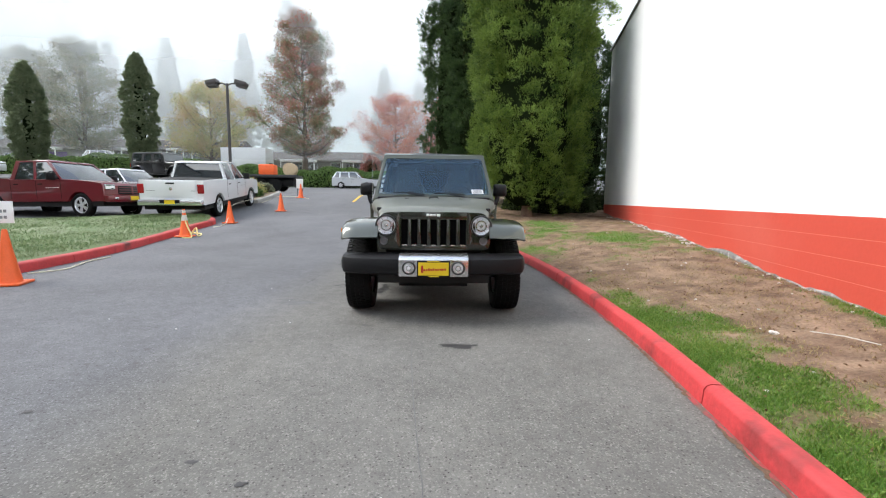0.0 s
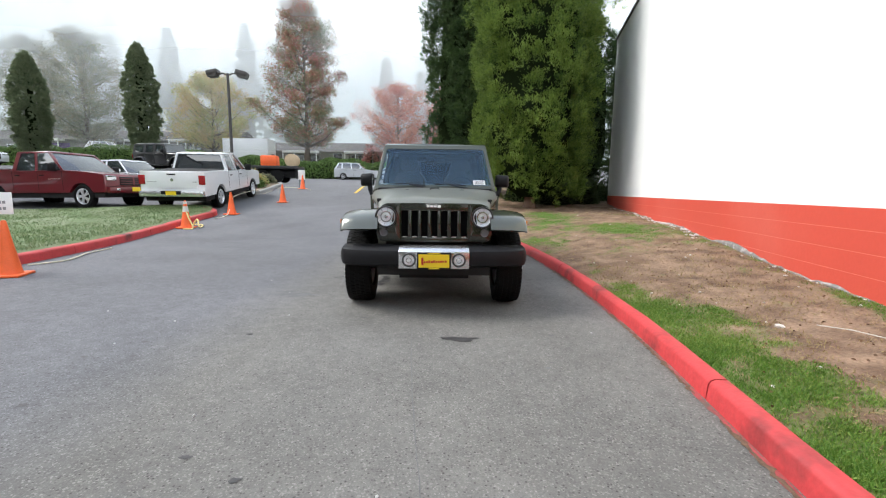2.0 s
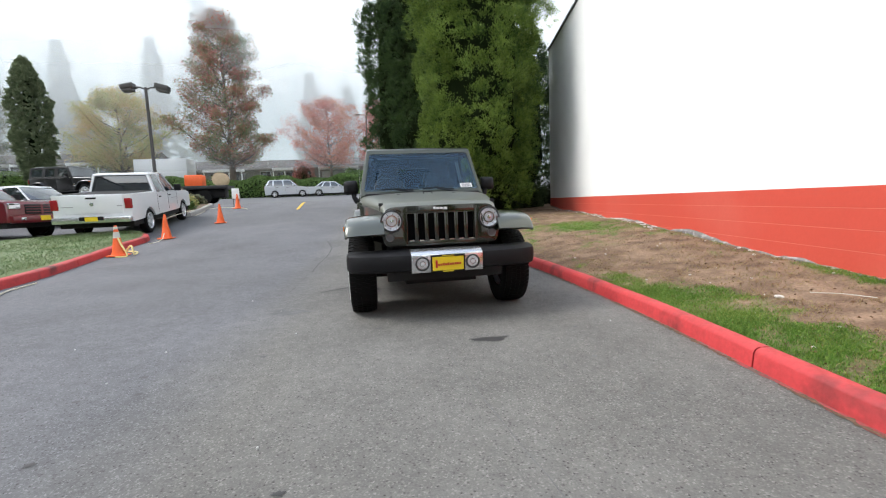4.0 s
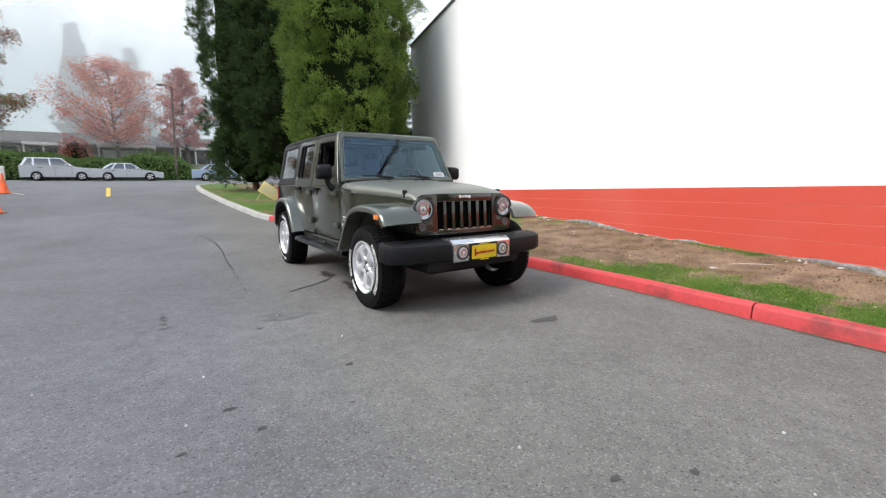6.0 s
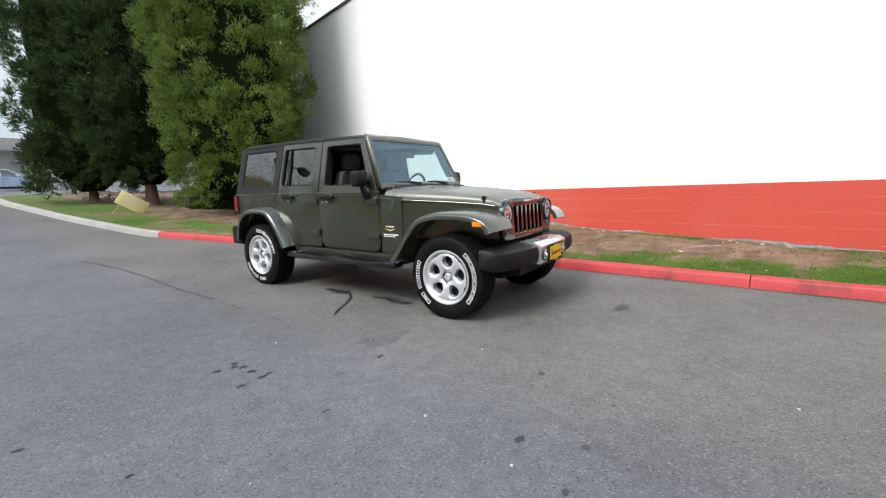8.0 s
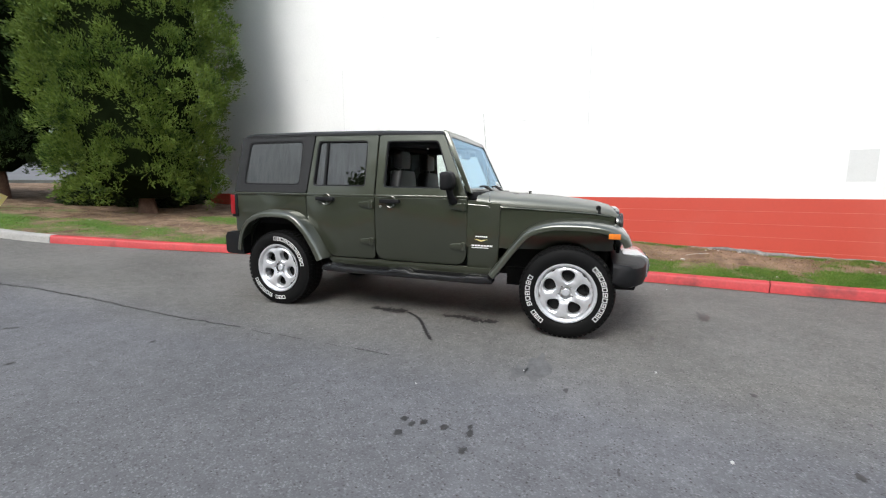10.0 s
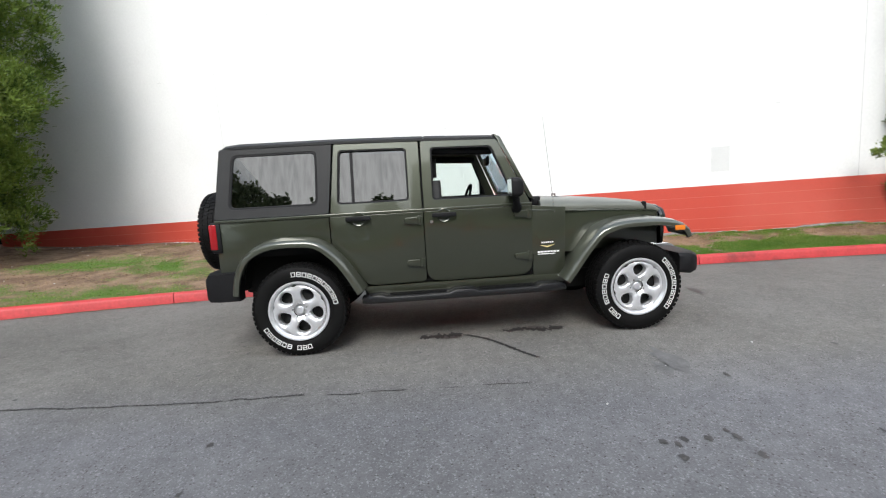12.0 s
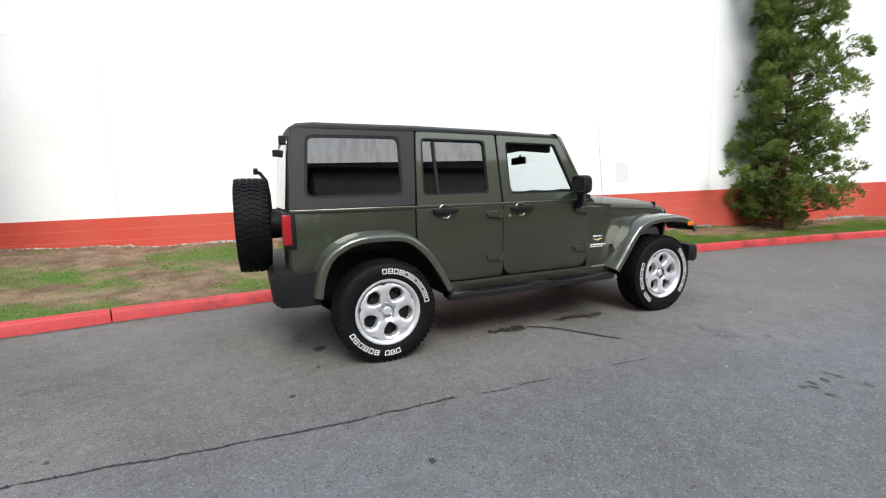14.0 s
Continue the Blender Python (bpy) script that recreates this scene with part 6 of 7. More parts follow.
def body_shell(name, outline, half, material, car, label="", inset=0.05, sharp=32):
    """A side outline drawn across the car, narrowing towards both flanks so that the edges are round."""
    bm = bmesh.new()
    cy = sum(p[0] for p in outline) / len(outline)
    cz = sum(p[1] for p in outline) / len(outline)
    rings = []
    for x, k in ((-half, 0.982), (-half + 0.02, 0.993), (-half + 0.07, 1.0), (half - 0.07, 1.0), (half - 0.02, 0.993), (half, 0.982)):
        rings.append([(x, cy + (y - cy) * k, z if z < 0.5 else cz + (z - cz) * (k if k == 1 else k - 0.012)) for y, z in outline])
    loft(bm, rings)
    return part(name, bm, material, car, label, sharp=sharp)


def greenhouse(car, base, roof, z0, z1, half0, half1, paint, pillars):
    """Cabin: glass sides leaning in, painted roof and pillars. base and roof are (front, rear) along y."""
    ring = lambda y0, y1, w, z: [(-w, y0, z), (w, y0, z), (w, y1, z), (-w, y1, z)]
    bm = bmesh.new()
    loft(bm, [ring(base[0], base[1], half0, z0), ring(roof[0], roof[1], half1, z1)])
    part("window_glass", bm, M["car_glass"], car, "dark car windows", bevel=0.02)
    bm = bmesh.new()
    loft(bm, [ring(roof[0] - 0.06, roof[1] + 0.05, half1 + 0.015, z1 - 0.03), ring(roof[0] - 0.02, roof[1] + 0.03, half1 + 0.01, z1 + 0.02), ring(roof[0] + 0.12, roof[1] - 0.12, half1 - 0.12, z1 + 0.05)])
    part("roof", bm, paint, car, bevel=0.012)
    for s in (-1, 1):
        for t0, t1, w in pillars:
            y0, y1 = base[0] + (base[1] - base[0]) * t0, roof[0] + (roof[1] - roof[0]) * t1
            bm = bmesh.new()
            loft(bm, [[(s * (h + 0.012), y - w / 2, z), (s * (h + 0.012), y + w / 2, z), (s * (h - 0.05), y + w / 2, z), (s * (h - 0.05), y - w / 2, z)] for y, z, h in ((y0, z0 - 0.02, half0), (y1, z1, half1))])
            part("pillar", bm, paint, car)


def door_lines(car, half, lines, z0, z1, handles):
    for s in (-1, 1):
        for y in lines:
            bm = bmesh.new()
            box(bm, s * half - 0.004, s * half + 0.004, y - 0.006, y + 0.006, z0, z1)
            part("door_gap", bm, M["underbody"], car)
        for y, z in handles:
            bm = bmesh.new()
            box(bm, s * (half + 0.012) - 0.014, s * (half + 0.012) + 0.014, y - 0.09, y + 0.09, z - 0.018, z + 0.018)
            part("handle", bm, M["plastic"], car, bevel=0.008)


def pickup(m, paint, label):
    car = thing("pickup_truck", m, label, "pickup truck")
    P = M[paint]
    half = 0.99
    top = [(-0.95, 0.60), (-0.96, 1.02), (-0.88, 1.12), (-0.3, 1.20), (0.62, 1.26), (2.78, 1.27), (2.80, 1.31), (4.83, 1.33), (4.86, 0.62)]
    body_shell("body", arch_outline(-0.93, 4.84, 0.52, top, (0.0, 3.57), 0.50), half, P, car)
    bm = bmesh.new()
    box(bm, -half + 0.10, half - 0.10, 2.92, 4.74, 0.80, 1.338)
    part("bed_floor", bm, M["underbody"], car, "dark open load bed")
    greenhouse(car, (0.66, 2.78), (1.40, 2.66), 1.25, 1.87, 0.94, 0.77, P, ((0.02, 0.02, 0.09), (0.52, 0.42, 0.10), (0.97, 0.97, 0.16)))
    door_lines(car, half, (0.72, 1.70, 2.74), 0.62, 1.25, ((1.52, 1.10), (2.52, 1.10)))
    bm = bmesh.new()
    box(bm, -0.50, 0.50, -0.985, -0.93, 0.76, 1.04)
    part("grille", bm, M["plastic"], car, "dark crosshair grille", bevel=0.02)
    bm = bmesh.new()
    for z in (0.82, 0.90, 0.98):
        box(bm, -0.49, 0.49, -0.992, -0.98, z - 0.012, z + 0.012)
    box(bm, -0.03, 0.03, -0.994, -0.98, 0.76, 1.04)
    part("grille_bar", bm, P if paint == "red_paint" else M["chrome"], car)
    bm = bmesh.new()
    box(bm, -0.96, 0.96, -1.06, -0.88, 0.50, 0.72)
    part("front_bumper", bm, P if paint == "red_paint" else M["chrome"], car, bevel=0.05)
    bm = bmesh.new()
    box(bm, -0.97, 0.97, 4.82, 5.02, 0.52, 0.70)
    part("rear_bumper", bm, M["chrome"], car, "chrome step bumper", bevel=0.04)
    bm = bmesh.new()
    box(bm, -0.30, 0.30, 4.90, 5.03, 0.60, 0.705)
    part("step_pad", bm, M["plastic"], car, bevel=0.01)
    bm = bmesh.new()
    box(bm, -0.76, 0.76, 4.845, 4.88, 0.78, 1.32)
    gate = part("tailgate", bm, P, car, bevel=0.02)
    bm = bmesh.new()
    box(bm, -0.13, 0.13, 4.88, 4.893, 1.20, 1.25)
    part("gate_handle", bm, M["plastic"], gate, bevel=0.005)
    bm = bmesh.new()
    lathe(bm, [(0.0005, -0.01), (0.05, -0.01), (0.06, 0.0)], (0, 0, 0), 5)
    bmesh.ops.rotate(bm, verts=bm.verts, cent=(0, 0, 0), matrix=Matrix.Rotation(radians(-90), 3, "Z"))
    bmesh.ops.translate(bm, verts=bm.verts, vec=(0, 4.882, 1.05))
    part("emblem", bm, M["chrome"], gate)
    bm = bmesh.new()
    box(bm, -0.75, -0.62, 4.879, 4.884, 0.98, 1.0)
    box(bm, 0.46, 0.74, 4.879, 4.884, 0.98, 0.995)
    part("gate_writing", bm, M["grey_print"], gate)
    bm = bmesh.new()
    box(bm, -0.155, 0.155, 5.02, 5.032, 0.58, 0.70)
    part("number_plate", bm, M["plate_yellow"], car, "yellow dealer plate")
    bm = bmesh.new()
    box(bm, -0.155, 0.155, -1.072, -1.055, 0.56, 0.70)
    part("number_plate", bm, M["plate_yellow"], car, "yellow dealer plate")
    for s in (-1, 1):
        bm = bmesh.new()
        box(bm, s * 0.90 - 0.085, s * 0.90 + 0.095, 4.72, 4.880, 0.90, 1.20)
        part("tail_lamp", bm, M["red_lens"], car, "tall red tail lamp", bevel=0.02)
        bm = bmesh.new()
        box(bm, s * 0.80 - 0.16, s * 0.80 + 0.185, -0.975, -0.74, 0.90, 1.07)
        part("headlamp", bm, M["reflector"], car, "clear headlamp", bevel=0.03)
        bm = bmesh.new()
        box(bm, s * 0.66 - 0.07, s * 0.66 + 0.07, -1.065, -1.0, 0.58, 0.66)
        part("fog_lamp", bm, M["reflector"], car, bevel=0.01)
        bm = bmesh.new()
        box(bm, s * 1.12 - 0.11, s * 1.12 + 0.11, 0.86, 0.98, 1.22, 1.46)
        box(bm, min(s * 0.9, s * 1.05), max(s * 0.9, s * 1.05), 0.88, 0.95, 1.24, 1.29)
        part("mirror", bm, M["plastic"], car, bevel=0.03)
        bm = bmesh.new()
        for k in range(6):
            box(bm, s * half - 0.003, s * half + 0.004, 0.80 + k * 0.09, 0.87 + k * 0.09, 0.97, 0.985)
        part("door_writing", bm, M["white_paper"] if paint == "red_paint" else M["grey_print"], car)
    bm = bmesh.new()
    box(bm, -0.92, 0.92, -0.8, 4.7, 0.36, 0.60)
    part("chassis", bm, M["underbody"], car)
    car_wheels(car, 1.74, 3.57, 0.40)
    return car


def saloon(name, m, paint, label, tall=1.45, estate=False, length=4.7):
    """A saloon or estate, front axle at the origin, nose towards -y."""
    car = thing(name, m, label, "car")
    P = M[paint]
    k, half, base = length / 4.7, 0.88, 2.75 * length / 4.7
    rear = length - 0.92
    belt = 0.92 + (tall - 1.45) * 0.6
    tail = [(rear - 0.05, belt + 0.06), (rear, belt - 0.12), (rear - 0.02, 0.48)]
    top = [(-0.92, 0.42), (-0.94, 0.60), (-0.86, belt - 0.22), (-0.5, belt - 0.12), (0.45, belt - 0.01), (1.3, belt + 0.02), (2.6, belt + 0.04)] + tail
    body_shell("body", arch_outline(-0.88, rear - 0.02, 0.26, top, (0.0, base), 0.365), half, P, car)
    roof = (1.15, rear - 0.42) if estate else (1.20, rear - 1.35)
    back = rear - 0.08 if estate else rear - 0.62
    greenhouse(car, (0.42, back), roof, belt, tall - 0.04, 0.80, 0.60, P, ((0.03, 0.02, 0.08), (0.44, 0.36, 0.08), (0.76, 0.80, 0.10), (0.985, 0.985, 0.14)))
    door_lines(car, half, (0.55, 1.55, 2.5), 0.40, belt, ((1.38, belt - 0.12), (2.35, belt - 0.10)))
    for s in (-1, 1):
        bm = bmesh.new()
        box(bm, s * 0.66 - 0.15, s * 0.66 + 0.17, -0.935, -0.66, belt - 0.33, belt - 0.18)
        part("headlamp", bm, M["reflector"], car, "clear headlamp", bevel=0.03)
        bm = bmesh.new()
        box(bm, s * 0.70 - 0.13, s * 0.70 + 0.15, rear - 0.14, rear + 0.01, belt - 0.20, belt - 0.02)
        part("tail_lamp", bm, M["red_lens"], car, "red tail lamp", bevel=0.03)
        bm = bmesh.new()
        box(bm, s * 0.95 - 0.08, s * 0.95 + 0.08, 0.78, 0.90, belt + 0.02, belt + 0.15)
        part("mirror", bm, P, car, bevel=0.03)
    bm = bmesh.new()
    box(bm, -0.42, 0.42, -0.955, -0.90, 0.40, belt - 0.24)
    part("grille", bm, M["plastic"], car, bevel=0.03)
    bm = bmesh.new()
    box(bm, -0.80, 0.80, -0.7, rear - 0.2, 0.18, 0.42)
    part("chassis", bm, M["underbody"], car)
    car_wheels(car, 1.54, base, 0.33)
    return car


pickup(pose(-9.65, 18.63, height(18.63, -9.65), -5, 0, 188), "white_paint", "clean white crew-cab pickup truck parked beside the planter")
pickup(pose(-11.85, 14.8, height(14.8, -11.8), -1, 0, 81), "red_paint", "dark red crew-cab pickup truck parked behind the grass island")
saloon("estate_car", pose(-12.9, 18.6, height(18.6, -12.9), -1, 0, 76), "white_paint", "white hatchback parked between the pickup trucks", 1.55, True, 4.4)
saloon("estate_car", pose(-28.8, 26.0, height(26.0, -28.8), 0, 0, 80), "silver_paint", "silver car at the far side of the car park", 1.55, True, 4.4)
offroader(pose(-16.3, 26.6, height(26.6, -16.3), 0, 0, 74), "black_paint", "black_paint", "black four-door off-road car parked above the pickups", True)
saloon("estate_car", pose(-8.6, 45.0, height(45.0) + 0.004, 0, 0, 90), "silver_paint", "pale silver sports utility car on the street", 1.72, True, 4.5)
saloon("saloon_car", pose(-4.2, 44.4, height(44.4) + 0.004, 0, 0, 90), "silver_paint", "silver saloon car on the street by the hedge", 1.42, False, 4.7)

saloon("saloon_car", pose(2.5, 43.6, height(43.6) + 0.004, 0, 0, 90), "pale_blue_paint", "pale blue saloon car standing on the street behind the conifers", 1.45, False, 4.7)

# ---- cones, tape and signs ----
def cone_thing(x, y, z, label, tall=0.71, banded=False, tilt=0.0):
    c = thing("traffic_cone", pose(x, y, z, tilt, 0, 12 * x), label, "traffic cone", "cones along the driveway")
    bm = bmesh.new()
    box(bm, -0.19, 0.19, -0.19, 0.19, 0, 0.035)
    part("base", bm, M["orange"], c, bevel=0.012)
    bm = bmesh.new()
    rings = [[(r * math.cos(a), r * math.sin(a), zz) for a in np.linspace(0, 2 * math.pi, 24, endpoint=False)] for zz, r in ((0.03, 0.145), (0.06, 0.132), (tall * 0.6, 0.068), (tall - 0.02, 0.030), (tall, 0.022))]
    loft(bm, rings)
    part("body", bm, M["orange"], c)
    if banded:
        for z0, z1 in ((0.42, 0.56), (0.62, tall - 0.03)):
            bm = bmesh.new()
            rr = lambda q: 0.004 + float(np.interp(q, (0.06, tall * 0.6, tall - 0.02), (0.132, 0.068, 0.030)))
            loft(bm, [[(rr(q) * math.cos(a), rr(q) * math.sin(a), q) for a in np.linspace(0, 2 * math.pi, 24, endpoint=False)] for q in (z0, z1)], True, False)
            part("band", bm, M["cone_band"], c, "worn grey reflective band")
    return c


cone_thing(-5.84, 5.55, height(5.55), "bright orange traffic cone by the island kerb", 0.74)
cone_thing(-6.82, 10.95, height(10.95), "orange traffic cone with grey bands and loose yellow tape", 0.71, True)
cone_thing(-6.98, 13.55, height(13.55), "bright orange traffic cone beside the white pickup")
cone_thing(-6.70, 17.0, height(17.0), "bright orange traffic cone on the slope")
cone_thing(-7.75, 22.3, height(22.3), "bright orange traffic cone near the street, beside a small white board")


def tape(name, pts, label, r=0.012, material="rope"):
    bm = bmesh.new()
    tube(bm, [tuple(p) for p in spline(pts, 24)], r, 6)
    return tagged(part(name, bm, M[material]), label, "tape")


gz = lambda x, y: (x, y, height(y, x) + 0.018)
tape("tape", [gz(-6.25, 6.2), gz(-6.05, 6.6), gz(-6.18, 7.0), gz(-6.30, 7.3), gz(-6.35, 7.9)], "pale tape lying loose along the kerb")
tape("tape", [gz(-6.82, 11.2), (-6.65, 11.15, height(11.15) + 0.2), gz(-6.52, 11.0), gz(-6.60, 11.3), gz(-6.95, 11.5)], "crumpled yellow tape at the foot of a cone", 0.02, "board_yellow")
tape("tape", [(-6.82, 10.95, height(10.95) + 0.5), (-6.70, 10.85, height(10.95) + 0.3), gz(-6.55, 10.75), gz(-6.75, 10.7)], "yellow tape hanging from a cone", 0.018, "board_yellow")
tape("tape", [gz(-7.0, 12.6), gz(-6.95, 13.2), (-7.0, 13.55, height(13.55) + 0.25), (-7.9, 15.5, height(15.5) + 0.35), (-8.4, 18.0, height(18) + 0.35), (-8.75, 19.8, height(19.8) + 0.25)], "pale tape strung from the cone past the pickup")
tape("tape", [gz(-8.7, 19.8), gz(-8.9, 21.2), gz(-9.2, 22.6), gz(-8.6, 22.9), gz(-7.7, 22.3), gz(-7.35, 22.0), gz(-7.1, 21.6)], "pale tape lying along the planter kerb")

board = thing("notice_board", pose(-6.20, 5.75, height(5.75), 0, 0, 28), "white notice on a post behind the cone", "sign")
bm = bmesh.new()
box(bm, -0.28, 0.22, -0.012, 0.012, 0.80, 1.10)
part("panel", bm, M["white_paper"], board, bevel=0.004)
bm = bmesh.new()
cyl(bm, (0, 0.02, 0), (0, 0.02, 1.06), 0.018, seg=8)
part("post", bm, M["dark_metal"], board)
bm = bmesh.new()
for k in range(3):
    for j in range(5 if k else 2):
        box(bm, -0.02 + j * 0.045 - (0.04 if k else 0), 0.012 + j * 0.045 - (0.04 if k else 0), -0.016, -0.011, 1.03 - k * 0.085, 1.07 - k * 0.085)
part("writing", bm, M["grey_print"], board)

card = thing("white_board", pose(-7.95, 22.75, height(22.75), 0, 0, 10), "small white board propped behind a cone", "sign")
bm = bmesh.new()
box(bm, -0.17, 0.17, -0.02, 0.02, 0.45, 0.95)
part("panel", bm, M["white_paper"], card, bevel=0.005)
bm = bmesh.new()
for x in (-0.13, 0.13):
    cyl(bm, (x, 0.03, 0), (x, 0.03, 0.9), 0.015, seg=6)
part("leg", bm, M["dark_metal"], card)

yard = thing("yard_sign", pose(0.10, 17.4, verge_z(0.10, 17.4) - 0.14, 0, 34, -10), "pale yellow board sign leaning by the conifer trunks", "sign")
bm = bmesh.new()
box(bm, -0.38, 0.38, -0.012, 0.012, 0.30, 0.72)
part("panel", bm, M["board_yellow"], yard, bevel=0.004)
bm = bmesh.new()
for k in range(3):
    box(bm, -0.30, 0.30 - 0.1 * k, -0.016, -0.011, 0.60 - k * 0.11, 0.645 - k * 0.11)
part("writing", bm, M["rope"], yard)
bm = bmesh.new()
for x in (-0.25, 0.25):
    cyl(bm, (x, 0.02, -0.15), (x, 0.02, 0.6), 0.012, seg=6)
part("stake", bm, M["wood"], yard)

# ---- lamp posts ----
lamp = thing("street_lamp", pose(-10.5, 20.6, height(20.6, -10.5), 0, 0, 6), "dark bronze car park lamp post with two box heads", "street lamp")
bm = bmesh.new()
cyl(bm, (0, 0, 0), (0, 0, 5.45), 0.075, 0.06, 12)
part("pole", bm, M["steel_pole"], lamp)
bm = bmesh.new()
cyl(bm, (0, 0, 0), (0, 0, 0.45), 0.26, seg=20)
part("plinth", bm, M["kerb_grey"], lamp)
for s in (-1, 1):
    bm = bmesh.new()
    tube(bm, [(0, 0, 5.35), (s * 0.2, 0, 5.45), (s * 0.42, 0, 5.45)], 0.035, 8)
    part("arm", bm, M["steel_pole"], lamp)
    bm = bmesh.new()
    loft(bm, [[(s * 0.40 + s * a, y, 5.46 + z) for y, z in ((-0.24, -0.03), (-0.24, 0.16), (0.24, 0.16), (0.24, -0.03))] for a in (0.0, 0.08, 0.50)])
    bmesh.ops.rotate(bm, verts=bm.verts, cent=(s * 0.4, 0, 5.5), matrix=Matrix.Rotation(radians(14 * s), 3, "Y"))
    head = part("head", bm, M["steel_pole"], lamp, bevel=0.02)
    bm = bmesh.new()
    loft(bm, [[(s * 0.46, y, 5.30), (s * 0.46, y, 5.42), (s * 0.84, y, 5.36), (s * 0.84, y, 5.24)] for y in (-0.2, 0.2)])
    part("visor", bm, M["steel_pole"], head)
pole = thing("street_lamp", pose(-2.35, 47.0, height(47.0)), "slim weathered brown street lamp pole at the end of the hedge", "street lamp")
bm = bmesh.new()
cyl(bm, (0, 0, 0), (0.25, 0, 8.1), 0.11, 0.075, 10)
part("pole", bm, M["pole_wood"], pole)
bm = bmesh.new()
tube(bm, [(0.25, 0, 7.95), (0.0, -0.2, 8.1), (-0.45, -0.5, 8.12)], 0.035, 8)
part("arm", bm, M["pole_wood"], pole)
bm = bmesh.new()
box(bm, -0.85, -0.35, -0.65, -0.4, 8.02, 8.14)
part("head", bm, M["pole_wood"], pole, bevel=0.03)

# ---- planter with shrubs, trailer with spool ----
PLANTER = ((-8.85, 19.75), (-8.95, 21.0), (-9.25, 22.6), (-9.6, 24.3), (-10.4, 25.2), (-12.0, 25.3), (-13.4, 24.4), (-13.6, 22.5), (-12.6, 20.6), (-11.2, 19.5), (-9.8, 19.2), (-8.85, 19.75))
outline = spline(PLANTER, 70)
kerb_run("kerb_planter", outline, 1.8, 0.15, 0.16, M["kerb_grey"], "weathered grey concrete kerb round the planter", -1)
bm = bmesh.new()
ctr = bm.verts.new((-11.2, 22.3, height(22.3, -11.2) + 0.35))
rim = [bm.verts.new((x + (-11.2 - x) * 0.02, y + (22.3 - y) * 0.02, height(y, x) + 0.14)) for x, y in outline[:-1]]
for i in range(len(rim)):
    bm.faces.new((rim[i], rim[(i + 1) % len(rim)], ctr))
soil = tagged(part("planter_soil", bm, M["mulch"], sharp=0), "brown mulch in the kerbed planter", "ground", kind="structure")
for i, (x, y, s, mt) in enumerate(((-9.9, 21.1, 0.75, "ivy"), (-10.4, 22.4, 0.85, "yellow_leaf"), (-10.6, 20.4, 0.6, "grey_leaf"), (-11.4, 23.6, 0.95, "ivy"), (-10.2, 23.6, 0.6, "grey_leaf"), (-12.2, 22.2, 0.9, "cypress_leaf"))):
    shrub("shrub", x, y, height(y, x) + 0.1, 0.85 * s, 0.8 * s, 0.95 * s, 1500, 0.12, M[mt], "loose low shrub in the planter" if mt != "yellow_leaf" else "yellowing grassy shrub in the planter", 50 + i, group="planter shrubs")

trailer = thing("flatbed_trailer", pose(-12.3, 29.8, height(29.8, -12.3), 0, 0, 6), "dark flatbed trailer loaded with a spool and an orange tank", "trailer")
bm = bmesh.new()
box(bm, -2.0, 1.8, -1.0, 1.0, 0.90, 1.10)
part("deck", bm, M["dark_metal"], trailer, bevel=0.02)
for x in (-0.6, 0.4):
    for y in (-0.85, 0.85):
        bm = bmesh.new()
        cyl(bm, (x, y - 0.11, 0.42), (x, y + 0.11, 0.42), 0.42, seg=24)
        part("wheel", bm, M["rubber"], trailer)
bm = bmesh.new()
box(bm, -1.7, 1.5, -0.5, 0.5, 0.35, 0.90)
part("toolbox", bm, M["plastic"], trailer, "dark box under the deck", bevel=0.03)
spool = thing("cable_spool", pose(-11.05, 29.8, height(29.8, -11.05) + 1.10, 0, 0, 6), "round wooden cable spool standing on the trailer", "cable spool")
bm = bmesh.new()
for y in (-0.32, 0.26):
    cyl(bm, (0, y, 0.45), (0, y + 0.06, 0.45), 0.45, seg=28)
part("flange", bm, M["wood"], spool, bevel=0.01)
bm = bmesh.new()
cyl(bm, (0, -0.27, 0.45), (0, 0.27, 0.45), 0.26, seg=20)
part("drum", bm, M["rope"], spool)
tank = thing("orange_tank", pose(-12.58, 29.75, height(29.8, -12.3) + 1.10, 0, 0, 6), "orange plastic tank on the trailer deck", "tank")
bm = bmesh.new()
box(bm, -0.52, 0.52, -0.45, 0.45, 0, 0.72)
part("body", bm, M["orange"], tank, bevel=0.08)
bm = bmesh.new()
cyl(bm, (0.2, 0, 0.72), (0.2, 0, 0.80), 0.12, seg=16)
part("cap", bm, M["plastic"], tank)

